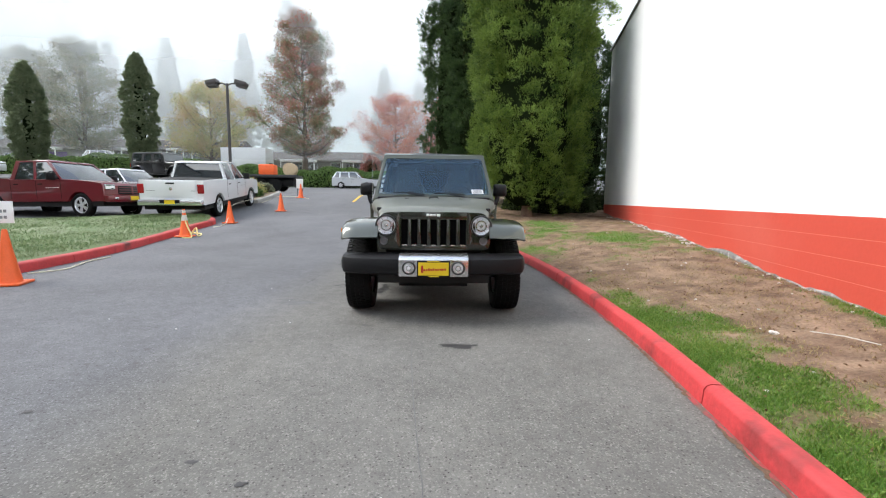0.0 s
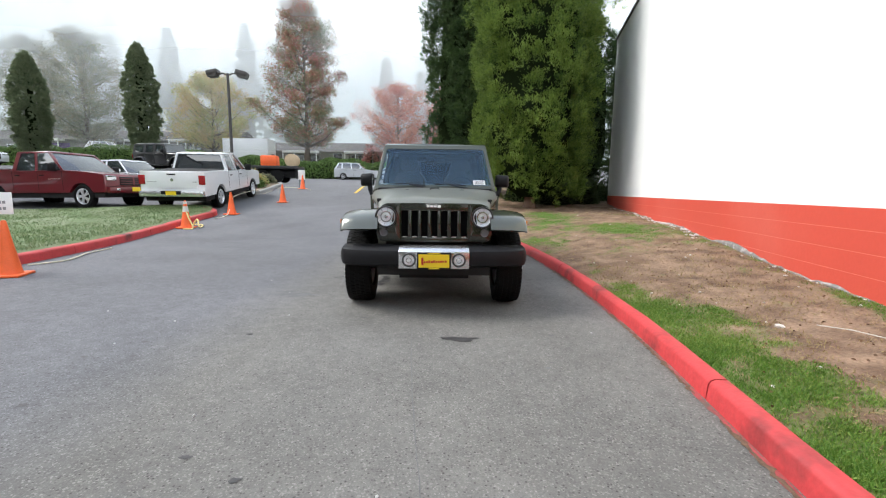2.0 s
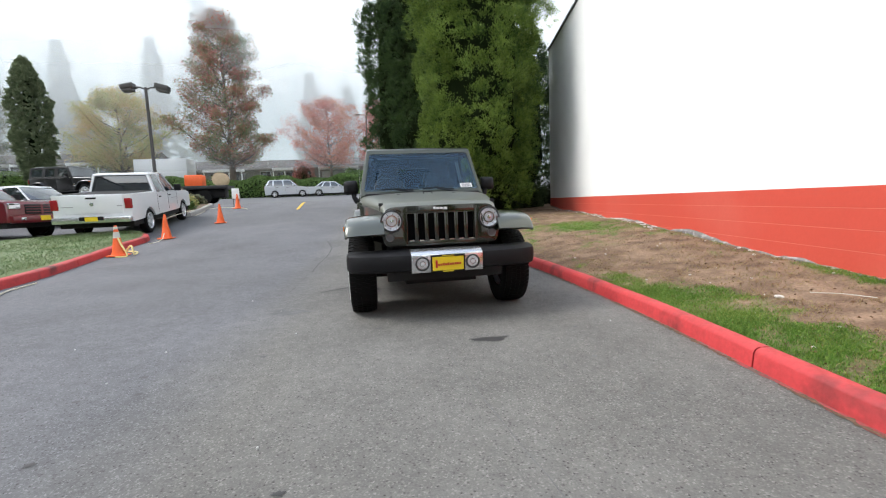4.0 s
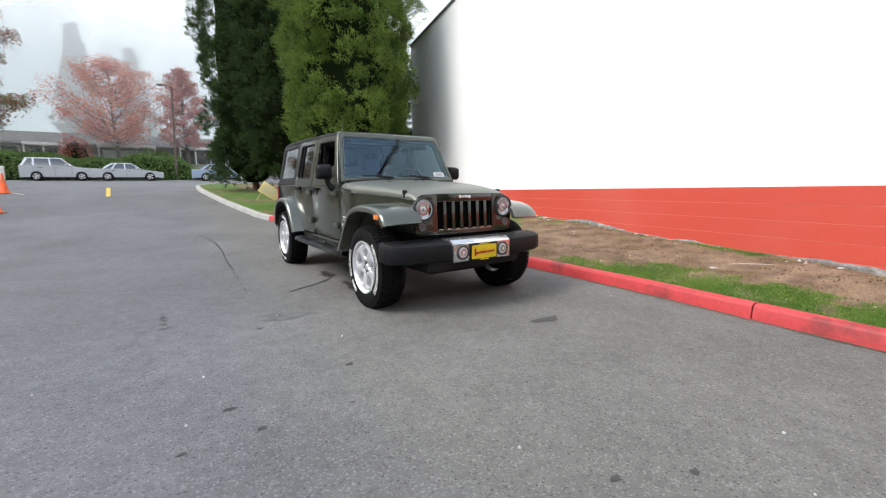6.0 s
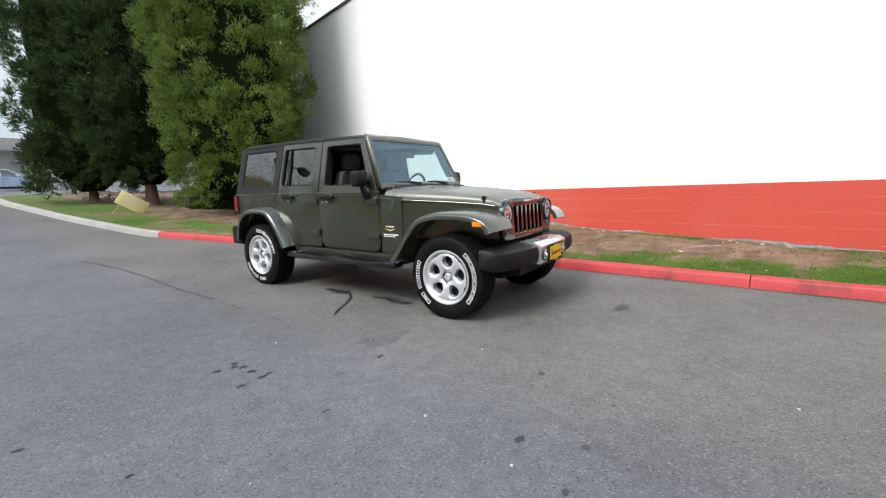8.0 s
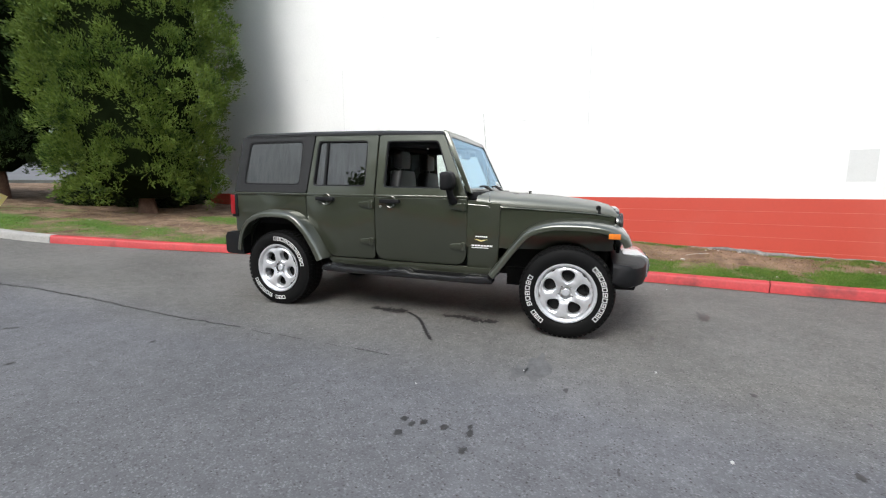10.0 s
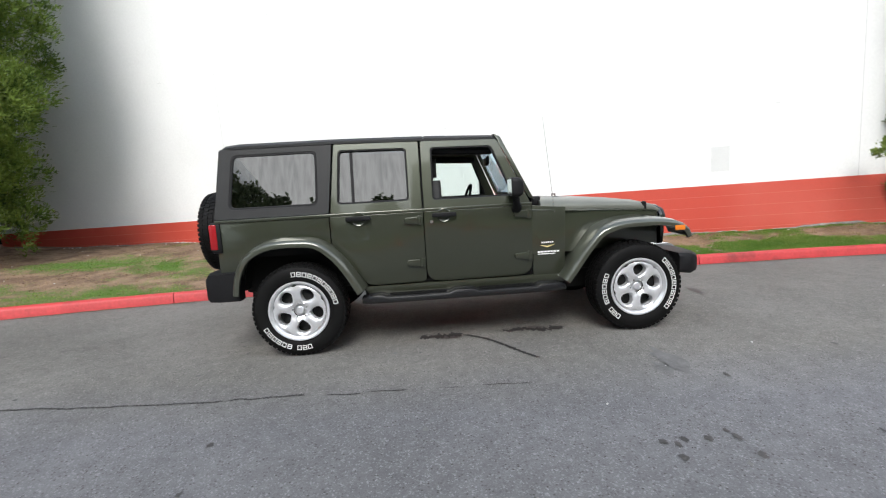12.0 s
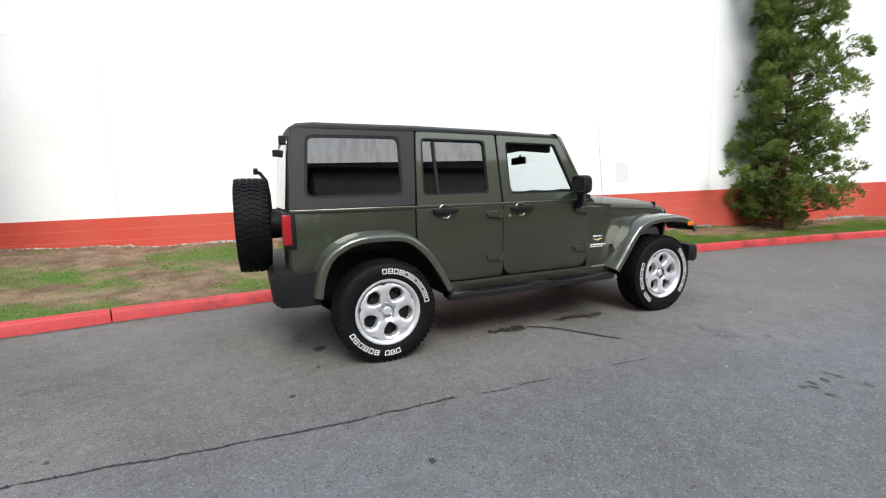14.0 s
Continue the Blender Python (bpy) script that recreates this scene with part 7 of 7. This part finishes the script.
# ---- hedge bank, buildings, distance ----
def hedge(name, x0, x1, y, depth, tall, count, material, label, seed):
    rng = np.random.default_rng(seed)
    h = thing(name, pose(0, 0, 0), label, "hedge")
    x = rng.uniform(x0, x1, count)
    a = rng.uniform(0, math.pi, count)
    endf = np.clip(np.minimum(x - x0, x1 - x) / 1.5, 0.05, 1) ** 0.5
    t = tall * endf * (1 + 0.16 * np.sin(x * 0.7 + seed) + 0.08 * np.sin(x * 2.1))
    yy = y - np.cos(a) * depth * rng.uniform(0.92, 1.0, count)
    zz = np.array([height(float(q), float(p)) for q, p in zip(yy, x)]) + np.sin(a) * t
    c = np.stack([x, yy, zz], 1)
    leaves("foliage", c, np.stack([rng.normal(0, 0.4, count), -np.cos(a), np.sin(a) + 0.3], 1), 0.24, 0.15, material, h, seed=seed, kind="stuff")
    # solid core under the foliage, coloured as dark as the hedge's inner shade
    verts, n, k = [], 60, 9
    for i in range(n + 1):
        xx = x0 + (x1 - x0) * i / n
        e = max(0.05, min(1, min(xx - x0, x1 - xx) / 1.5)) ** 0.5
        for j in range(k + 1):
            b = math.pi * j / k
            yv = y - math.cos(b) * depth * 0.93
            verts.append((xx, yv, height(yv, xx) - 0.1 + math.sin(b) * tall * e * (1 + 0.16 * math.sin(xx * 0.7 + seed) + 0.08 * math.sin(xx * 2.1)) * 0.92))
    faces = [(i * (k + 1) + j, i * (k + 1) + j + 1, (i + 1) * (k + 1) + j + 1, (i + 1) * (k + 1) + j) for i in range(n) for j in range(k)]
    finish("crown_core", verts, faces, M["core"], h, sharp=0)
    return h


hedge("hedge", -80, -0.5, 49.2, 2.6, 1.55, 42000, M["ivy"], "long clipped green hedge behind the street", 61)
shrub("shrub", -3.9, 52.6, height(52.6) - 0.1, 2.2, 1.5, 1.9, 3500, 0.2, M["ivy"], "rounded green bush above the hedge", 66)
shrub("shrub", -11.0, 59, height(59) - 0.1, 1.5, 1.4, 3.0, 2600, 0.2, M["red_leaf"], "dark red shrub by the low building", 67)


def low_building(name, x0, x1, y, z, eave, ridge, label, porches, deep=9.0):
    b = thing(name, pose(0, y, z), label, "building")
    bm = bmesh.new()
    box(bm, x0, x1, 0, deep, -1.5, eave)
    part("wall", bm, M["siding"], b)
    bm = bmesh.new()
    loft(bm, [[(x, -0.9, eave - 0.12), (x, -0.9, eave + 0.06), (x, deep / 2, ridge), (x, deep + 0.9, eave + 0.06), (x, deep + 0.9, eave - 0.12)] for x in (x0 - 0.6, x1 + 0.6)])
    part("roof", bm, M["roof_dark"], b)
    bm = bmesh.new()
    box(bm, x0 - 0.6, x1 + 0.6, -0.97, -0.90, eave - 0.16, eave + 0.08)
    part("fascia", bm, M["siding"], b)
    for k, (px, pw, accent) in enumerate(porches):
        bm = bmesh.new()
        loft(bm, [[(px - pw / 2, yy, eave - 0.35), (px + pw / 2, yy, eave - 0.35), (px + pw / 2, yy, eave - 0.05), (px - pw / 2, yy, eave - 0.05)] for yy in (-2.2, -0.98)])
        porch = part("porch_roof", bm, M["trim_white"], b, "white porch fascia")
        for q in range(4):
            bm = bmesh.new()
            xx = px - pw / 2 + 0.1 + q * (pw - 0.2) / 3
            box(bm, xx - 0.06, xx + 0.06, -2.15, -2.03, -1.2, eave - 0.35)
            part("post", bm, M["trim_white"], porch)
        bm = bmesh.new()
        box(bm, px - pw / 2 + 0.2, px + pw / 2 - 0.2, -0.06, -0.02, 0.2, eave - 0.5)
        part("window", bm, M[accent], b)
    n = int((x1 - x0) / 4)
    for k in range(n):
        xx = x0 + 2 + k * 4
        if any(abs(xx - px) < pw / 2 + 0.9 for px, pw, _ in porches):
            continue
        bm = bmesh.new()
        box(bm, xx - 0.75, xx + 0.75, -0.07, -0.02, 0.75, 1.95)
        win = part("window", bm, M["trim_white"], b)
        bm = bmesh.new()
        box(bm, xx - 0.66, xx + 0.66, -0.10, -0.05, 0.84, 1.86)
        part("pane", bm, M["car_glass"], win)
    return b


low_building("low_building", -31, 19, 64, 4.5, 2.2, 3.9, "long low grey building with a brown roof", ((-22, 5.0, "car_glass"), (-13.2, 4.8, "car_glass"), (-6.8, 5.4, "trim_white"), (0.7, 5.0, "car_glass"), (11.3, 6, "car_glass")))
low_building("low_building", -100, -33, 64, 5.4, 2.7, 4.6, "long low grey building with white porches behind the car park", ((-59.0, 4.0, "purple"), (-49.2, 3.8, "car_glass"), (-39.0, 3.8, "car_glass"), (-76.0, 4.7, "car_glass")))
van = thing("box_trailer", pose(-25.6, 54.4, height(54.4, -25.6)), "plain white box trailer on the upper lot", "trailer")
bm = bmesh.new()
box(bm, -2.8, 2.8, -1.2, 1.2, 0.55, 3.0)
part("box", bm, M["trim_white"], van, bevel=0.04)
for x in (-0.5, 0.5):
    for y in (-0.95, 0.95):
        bm = bmesh.new()
        cyl(bm, (x, y - 0.12, 0.34), (x, y + 0.12, 0.34), 0.34, seg=18)
        part("wheel", bm, M["rubber"], van)
saloon("estate_car", pose(-42.0, 54.0, height(54.0, -42), 0, 0, 90), "white_paint", "white car on the upper lot by the building", 1.7, True, 4.6)

# glowing sheet all round, far off: wooded hill with haze painted in
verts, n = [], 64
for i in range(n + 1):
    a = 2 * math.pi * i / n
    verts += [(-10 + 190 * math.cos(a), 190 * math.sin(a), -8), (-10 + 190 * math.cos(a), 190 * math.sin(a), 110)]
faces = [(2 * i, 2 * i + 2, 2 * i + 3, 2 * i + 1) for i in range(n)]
tagged(finish("backdrop", verts, faces, M["backdrop"], sharp=0), "glowing sheet with pale fog painted over a dim wooded hillside", "backdrop", kind="structure")

# flat white sheets imitate fog in front of the hill, thicker above
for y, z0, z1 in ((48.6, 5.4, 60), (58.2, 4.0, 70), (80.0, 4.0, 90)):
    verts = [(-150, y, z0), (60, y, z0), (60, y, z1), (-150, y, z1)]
    tagged(finish("backdrop_mist", verts, [(0, 1, 2, 3)], M["fog" if y > 70 else "mist"], sharp=0), "upright see-through white sheet standing for fog before the hill", "backdrop", kind="structure")

# what stands across the car park, mirrored in the car's windows
low_building("showroom", -34, -17, -32, 0, 9.5, 10.1, "tall grey showroom across the car park", ((-28, 4, "car_glass"), (-22, 4, "car_glass")), 37)
for k in range(6):
    bm = bmesh.new()
    box(bm, -17.0, -16.94, -27 + k * 5.4, -23 + k * 5.4, 0.5, 2.8)
    tagged(part("shop_window", bm, M["car_glass"], bpy.data.objects["showroom"]), "dark shop window")
for z in (3.4, 6.8):
    bm = bmesh.new()
    box(bm, -17.0, -16.85, -29.5, 4.8, z, z + 0.5)
    part("wall_band", bm, M["trim_white"], bpy.data.objects["showroom"], "pale wall band")
# added out of view, so that the car's front mirrors something dark
low_building("unseen_dark_block", -25, -3.2, -30, 0, 15.0, 16.0, "unseen grey block added behind the car park to darken reflections", ((-12, 4, "car_glass"), (-6, 4, "car_glass")), 9)
for i, (x, y, r, t) in enumerate(((-29, 20, 3.8, 14.2), (-30, 12.5, 3.4, 13.2), (-40, 22, 4.4, 18.0), (-28, 15.8, 3.0, 12.4), (-34, 8, 3.6, 15.0))):
    broadleaf("lime_tree", x, y, height(y, x), t, r, 1.4, 0.42, 9000, M["cypress_leaf"], "dark green tree across the car park", 80 + i, 0.16, 0.3)

# ---- wall details ----
def wall_quad(name, y0, y1, z0, z1, out, material, label, thick=0.003, parent=None):
    s0, s1 = y0 / math.cos(WALL_AZ), y1 / math.cos(WALL_AZ)
    bm = bmesh.new()
    loft(bm, [[wall_point(s, out, z0), wall_point(s, out + thick, z0), wall_point(s, out + thick, z1), wall_point(s, out, z1)] for s in (s0, s1)])
    return part(name, bm, material, parent or walls, label)


# courses of the red band, with faded joints between
for k in range(6):
    z1 = BAND - 0.004 - k * 0.203
    wall_quad("course", -29, WALL_END - 0.1, z1 - 0.197, z1, 0.004, M["red_wall"], "", 0.006)
    wall_quad("joint", -29, WALL_END - 0.1, z1 - 0.203, z1 - 0.197, 0.003, M["mortar_red"], "pale faded joint", 0.004)
wall_quad("paint_patch", 0.97, 1.28, 1.32, 1.77, 0.0, M["patch_paint"], "greyer touched-up paint patch")
for y, z0, z1 in ((-1.1, BAND, 5.5), (11.0, BAND, 4.2), (4.9, 2.3, 6.8)):
    wall_quad("control_joint", y - 0.004, y + 0.004, z0, z1, 0.0, M["mortar_white"], "thin vertical joint", 0.0015)
rng = random.Random(5)
for k in range(5):
    y, z = rng.uniform(0, 13), rng.uniform(1.6, 5.5)
    wall_quad("scuff", y, y + rng.uniform(0.04, 0.12), z, z + rng.uniform(0.006, 0.03), 0.0, M["patch_paint"], "faint scuff", 0.0012)
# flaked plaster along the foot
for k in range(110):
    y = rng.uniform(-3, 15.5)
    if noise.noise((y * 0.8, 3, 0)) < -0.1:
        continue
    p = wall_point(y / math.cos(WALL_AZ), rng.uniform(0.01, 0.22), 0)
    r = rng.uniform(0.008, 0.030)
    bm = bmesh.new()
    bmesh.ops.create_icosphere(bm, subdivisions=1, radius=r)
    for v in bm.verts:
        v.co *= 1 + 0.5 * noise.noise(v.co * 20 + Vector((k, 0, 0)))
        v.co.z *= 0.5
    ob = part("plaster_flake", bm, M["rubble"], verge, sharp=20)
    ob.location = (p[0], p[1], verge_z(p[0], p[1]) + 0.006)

for k in range(60):
    y = 7.6 + 5.2 * rng.random() ** 1.3
    p = wall_point(y / math.cos(WALL_AZ), rng.uniform(0.01, 0.16), 0)
    bm = bmesh.new()
    bmesh.ops.create_icosphere(bm, subdivisions=1, radius=rng.uniform(0.014, 0.042))
    for v in bm.verts:
        v.co *= 1 + 0.5 * noise.noise(v.co * 20 + Vector((k, 7, 0)))
        v.co.z *= 0.5
    ob = part("paint_flake", bm, M["chalk"], verge, sharp=20)
    ob.location = (p[0], p[1], verge_z(p[0], p[1]) + 0.008)
# bare crumbled concrete where the paint has left the foot of the wall
verts, m = [], 240
for i in range(m):
    q = -6 + 23.2 * i / (m - 1)
    base = wall_point(q, 0.0, 0)
    g = verge_z(base[0] - 0.05, base[1])
    rise = g + 0.012 + 0.075 * ease((11 - q) / 4) * max(0.0, 0.25 + noise.noise((q * 0.7, 5, 1)) + 0.35 * noise.noise((q * 5, 2, 9)) + 0.2 * noise.noise((q * 14, 8, 9)))
    for out, z in ((0.035, g - 0.12), (0.030 + 0.012 * noise.noise((q * 9, 1, 1)), (g + rise) / 2), (0.0115, rise)):
        verts.append(wall_point(q, out, z))
faces = [(i * 3 + k, i * 3 + 3 + k, i * 3 + 4 + k, i * 3 + 1 + k) for i in range(m - 1) for k in range(2)]
finish("bare_foot", verts, faces, M["bare_concrete"], walls, "crumbled bare concrete along the wall foot", sharp=0)

# ---- grass on the verge and island ----
def blades(name, count, region, keep, ground_z, size, material, label, seed, spread=0.35):
    rng = np.random.default_rng(seed)
    x, y = region(rng, count)
    k = np.array([keep(float(a), float(b)) for a, b in zip(x, y)])
    use = rng.uniform(0, 1, count) < k
    x, y = x[use], y[use]
    z = np.array([ground_z(float(a), float(b)) for a, b in zip(x, y)]) + size * 0.32
    ob = leaves(name, np.stack([x, y, z], 1), np.tile((0, 0, 1.0), (len(x), 1)), size, size * 0.16, material, seed=seed, spread=spread)
    return tagged(ob, label, "grass", kind="stuff")


def verge_region(rng, n):
    y = np.where(rng.uniform(0, 1, n) < 0.55, rng.uniform(-5, 6, n), rng.uniform(-5, 16, n))
    x0 = np.array([kerb_x(float(q)) for q in y]) + 0.125
    x1 = np.array([wall_x(float(q)) for q in y])
    return x0 + (x1 - x0) * rng.uniform(0, 1, n), y


blades("grass", 520000, verge_region, lambda x, y: ease((turf(x, y) - 0.22) / 0.85), verge_z, 0.032, M["grass"], "patchy short green grass on the verge", 71, 0.5)
blades("dead_grass", 90000, verge_region, lambda x, y: (0.35 + 0.4 * ease((y - 5) / 3)) * ease((0.65 - abs(turf(x, y) - 0.2)) / 0.6), verge_z, 0.034, M["straw"], "thin dry grass on the bare soil", 72, 0.9)
# fallen leaves and needles
def litter_region(rng, n):
    y = np.where(rng.uniform(0, 1, n) < 0.4, rng.uniform(11.5, 22, n), rng.uniform(-4, 17, n))
    x0 = np.array([kerb_x(float(q)) for q in y]) + 0.16
    x1 = np.array([wall_x(min(float(q), WALL_END)) for q in y])
    return x0 + (x1 - x0) * rng.uniform(0, 1, n), y


rng = np.random.default_rng(76)
lx, ly = litter_region(rng, 4500)
lz = np.array([verge_z(float(a), float(b)) for a, b in zip(lx, ly)]) + 0.006
flat = rng.normal(0, 1, (4500, 3)) * np.array([1, 1, 0.12])
tagged(leaves("leaf_litter", np.stack([lx, ly, lz], 1), flat, 0.028, 0.015, M["litter_leaf"], seed=76, spread=0.05), "scattered brown fallen leaves and needles on the soil", "leaf litter", kind="stuff")


def island_region(rng, n):
    y = rng.uniform(4.5, 14.2, n)
    x1 = np.interp(y, front[:, 1], front[:, 0]) - 0.16
    x0 = np.maximum(np.interp(y, rear[::-1, 1], rear[::-1, 0]), x1 - 8)
    return x0 + (x1 - x0) * rng.uniform(0, 1, n), y


blades("grass_island", 50000, island_region, lambda x, y: 0.35 + 0.6 * ease(0.5 + noise.noise((x * 1.3, y * 1.3, 4))), lambda x, y: height(y) + 0.17, 0.085, M["pale_grass"], "longer pale green grass on the island", 73, 0.9)
# fallen leaves and stones on the soil
rng = random.Random(8)
for k in range(70):
    y = rng.uniform(-3, 15)
    x = kerb_x(y) + 0.2 + rng.uniform(0.05, 0.95) * (wall_x(y) - kerb_x(y) - 0.25)
    bm = bmesh.new()
    bmesh.ops.create_icosphere(bm, subdivisions=1, radius=rng.uniform(0.006, 0.016))
    for v in bm.verts:
        v.co *= 1 + 0.4 * noise.noise(v.co * 30 + Vector((k, 1, 0)))
        v.co.z *= 0.55
    ob = part("pebble", bm, M["chalk"] if k % 9 == 0 else M["rubble"], verge, sharp=20)
    ob.location = (x, y, verge_z(x, y) + 0.005)
litter = thing("crumpled_paper", pose(2.62, 3.36, verge_z(2.62, 3.36) + 0.01, 0, 0, 30), "small crumpled grey wrapper on the verge grass", "litter")
bm = bmesh.new()
bmesh.ops.create_icosphere(bm, subdivisions=2, radius=0.038)
for v in bm.verts:
    v.co *= 1 + 0.7 * noise.noise(v.co * 14)
    v.co.z = max(-0.01, v.co.z * 0.45)
part("wrapper", bm, M["rubble"], litter, sharp=10)
twig = bmesh.new()
tube(twig, [(2.85, 3.30, verge_z(2.85, 3.3) + 0.03), (2.98, 3.15, verge_z(2.98, 3.15) + 0.035), (3.05, 2.95, verge_z(3.05, 2.95) + 0.02)], 0.003, 6)
tagged(part("twig", twig, M["cone_band"]), "pale dry stick lying on the verge", "twig")

# ---- marks on the asphalt ----
def ribbon(name, pts, width, material, label, rise=0.004, seed=0, jag=0.4):
    """A flat uneven strip that follows the ground."""
    line = spline(pts, max(8, int(len(pts) * 9)))
    left, right = [], []
    for i, p in enumerate(line):
        d = line[min(i + 1, len(line) - 1)] - line[max(i - 1, 0)]
        d /= np.linalg.norm(d) + 1e-9
        w = width * (0.6 + jag * abs(noise.noise((i * 0.9, seed, 0))) * 2) * min(1, 0.25 + min(i, len(line) - 1 - i) * 0.4) / 2
        sh = jag * width * noise.noise((i * 0.6, seed, 7))
        n = np.array([-d[1], d[0]])
        left.append(p + n * (w + sh)), right.append(p - n * (w - sh))
    verts = [(float(x), float(y), height(float(y), float(x)) + rise) for x, y in left + right]
    m = len(line)
    return finish(name, verts, [(i, i + 1, m + i + 1, m + i) for i in range(m - 1)], material, drive, label, sharp=0)


def blotch(x, y, rx, ry, material, label, seed, rise=0.003):
    n = 26
    verts = [(x, y, height(y, x) + rise)]
    for i in range(n):
        a = 2 * math.pi * i / n
        k = 1 + 0.75 * noise.noise((math.cos(a) * 1.6 + seed, math.sin(a) * 1.6, seed))
        px, py = x + rx * k * math.cos(a), y + ry * k * math.sin(a)
        verts.append((px, py, height(py, px) + rise))
    return finish("stain", verts, [(0, 1 + i, 1 + (i + 1) % n) for i in range(n)], material, drive, label, sharp=0)


ribbon("crack", [(-0.89, 6.30), (-0.98, 6.16), (-1.14, 6.02), (-1.28, 5.93), (-1.42, 5.84), (-1.54, 5.75)], 0.042, M["tar"], "open crack", 0.004, 1)
ribbon("crack", [(-0.86, 6.30), (-0.89, 6.50), (-0.90, 6.70)], 0.10, M["tar"], "oily stain", 0.0035, 2, 0.8)
ribbon("stain", [(-0.84, 5.35), (-0.88, 5.55), (-0.83, 5.75), (-0.87, 5.92)], 0.09, M["tar"], "oily stain", 0.0035, 3, 0.9)
for k, (a, b) in enumerate(((5.9, 6.25), (6.4, 6.5), (6.75, 7.0), (7.06, 7.3), (7.45, 7.97), (8.0, 8.62), (8.64, 9.6), (9.61, 10.6), (10.61, 11.6))):
    sx = lambda q: float(np.interp(q, (4.6, 5.6, 6.5, 7.5, 8.2, 9.45, 10.5, 12.2), (-1.86, -1.95, -1.95, -1.925, -1.94, -1.90, -1.95, -2.3)))
    ribbon("seam", [(sx(q) + 0.03 * noise.noise((q * 3, 1, 1)) + 0.022 * noise.noise((q * 13, 4, 1)), q) for q in np.linspace(a, b, max(5, int((b - a) * 16)))], 0.010 if k < 4 else 0.016 if k < 7 else 0.022, M["tar"], "dark broken joint between two lanes of asphalt", 0.003, 4 + k, 0.9)
ribbon("seam", [(0.02, 1.2), (-0.1, 2.0), (-0.22, 3.0), (-0.3, 3.9)], 0.006, M["worn"], "hairline joint", 0.002, 5, 0.9)
blotch(0.13, 3.50, 0.16, 0.05, M["oil"], "dark oil spot", 3)
blotch(-1.75, 4.83, 0.24, 0.07, M["worn"], "faint damp patch", 5)
blotch(-1.85, 4.95, 0.10, 0.05, M["worn"], "faint damp patch", 6)
blotch(-0.638, 8.163, 0.065, 0.05, M["tar"], "dark oil spot", 7)
blotch(-0.37, 8.35, 0.05, 0.06, M["worn"], "faint damp patch", 10)
blotch(-0.93, 6.42, 0.05, 0.10, M["oil"], "dark oil spot", 8)
blotch(-0.80, 5.62, 0.04, 0.09, M["oil"], "dark oil spot", 9)
for k, (x, y) in enumerate(((-1.637, 3.518), (-2.262, 3.013), (-2.71, 5.41), (-2.465, 7.815), (-2.70, 5.30), (-2.706, 5.18), (-2.715, 5.03), (-2.845, 5.385), (-2.86, 5.02))):
    blotch(x, y, 0.026, 0.020, M["oil"], "small dark gum spot", 11 + k)
rng = random.Random(12)
for k in range(90):
    y = rng.uniform(0.4, 12)
    x = rng.uniform(-5.5, min(1.3, kerb_x(y) - 0.2))
    blotch(x, y, rng.uniform(0.010, 0.032), rng.uniform(0.008, 0.02), M["oil"] if k % 3 else M["worn"], "", 30 + k)
for k in range(10):
    y = rng.uniform(0.8, 9)
    x = rng.uniform(-4.5, 1.3)
    bm = bmesh.new()
    bmesh.ops.create_icosphere(bm, subdivisions=1, radius=rng.uniform(0.005, 0.010))
    ob = part("grit", bm, M["chalk"], drive, sharp=20)
    ob.location = (x, y, height(y, x) + 0.004)
ribbon("lane_line", [(-4.62, 20.5), (-4.74, 21.8), (-4.86, 23.0), (-5.0, 24.6)], 0.22, M["yellow_line"], "worn yellow paint line", 0.02, 3, 0.05)
ribbon("patch_edge", [(-6.6, 15.6), (-4.0, 15.2), (-1.0, 15.0)], 0.05, M["worn"], "edge of newer asphalt", 0.003, 9, 0.6)
# red overspray and leaf dirt in the gutter
gut = lambda off, a, b, n: [(kerb_x(q) - off, float(q)) for q in np.linspace(a, b, n)]
ribbon("paint_overspray", gut(0.018, -2.5, 12.0, 24), 0.050, M["overspray"], "thin red overspray on the asphalt", 0.003, 21, 0.35)
for k, (a, b) in enumerate(((-2.0, 0.6), (0.7, 2.3), (2.6, 4.4), (4.8, 6.6), (7.2, 9.4), (9.8, 11.6))):
    ribbon("gutter_dirt", gut(0.030, a, b, 7), 0.028, M["dirt_line"], "dry leaf dirt in the gutter", 0.005, 31 + k, 1.0)
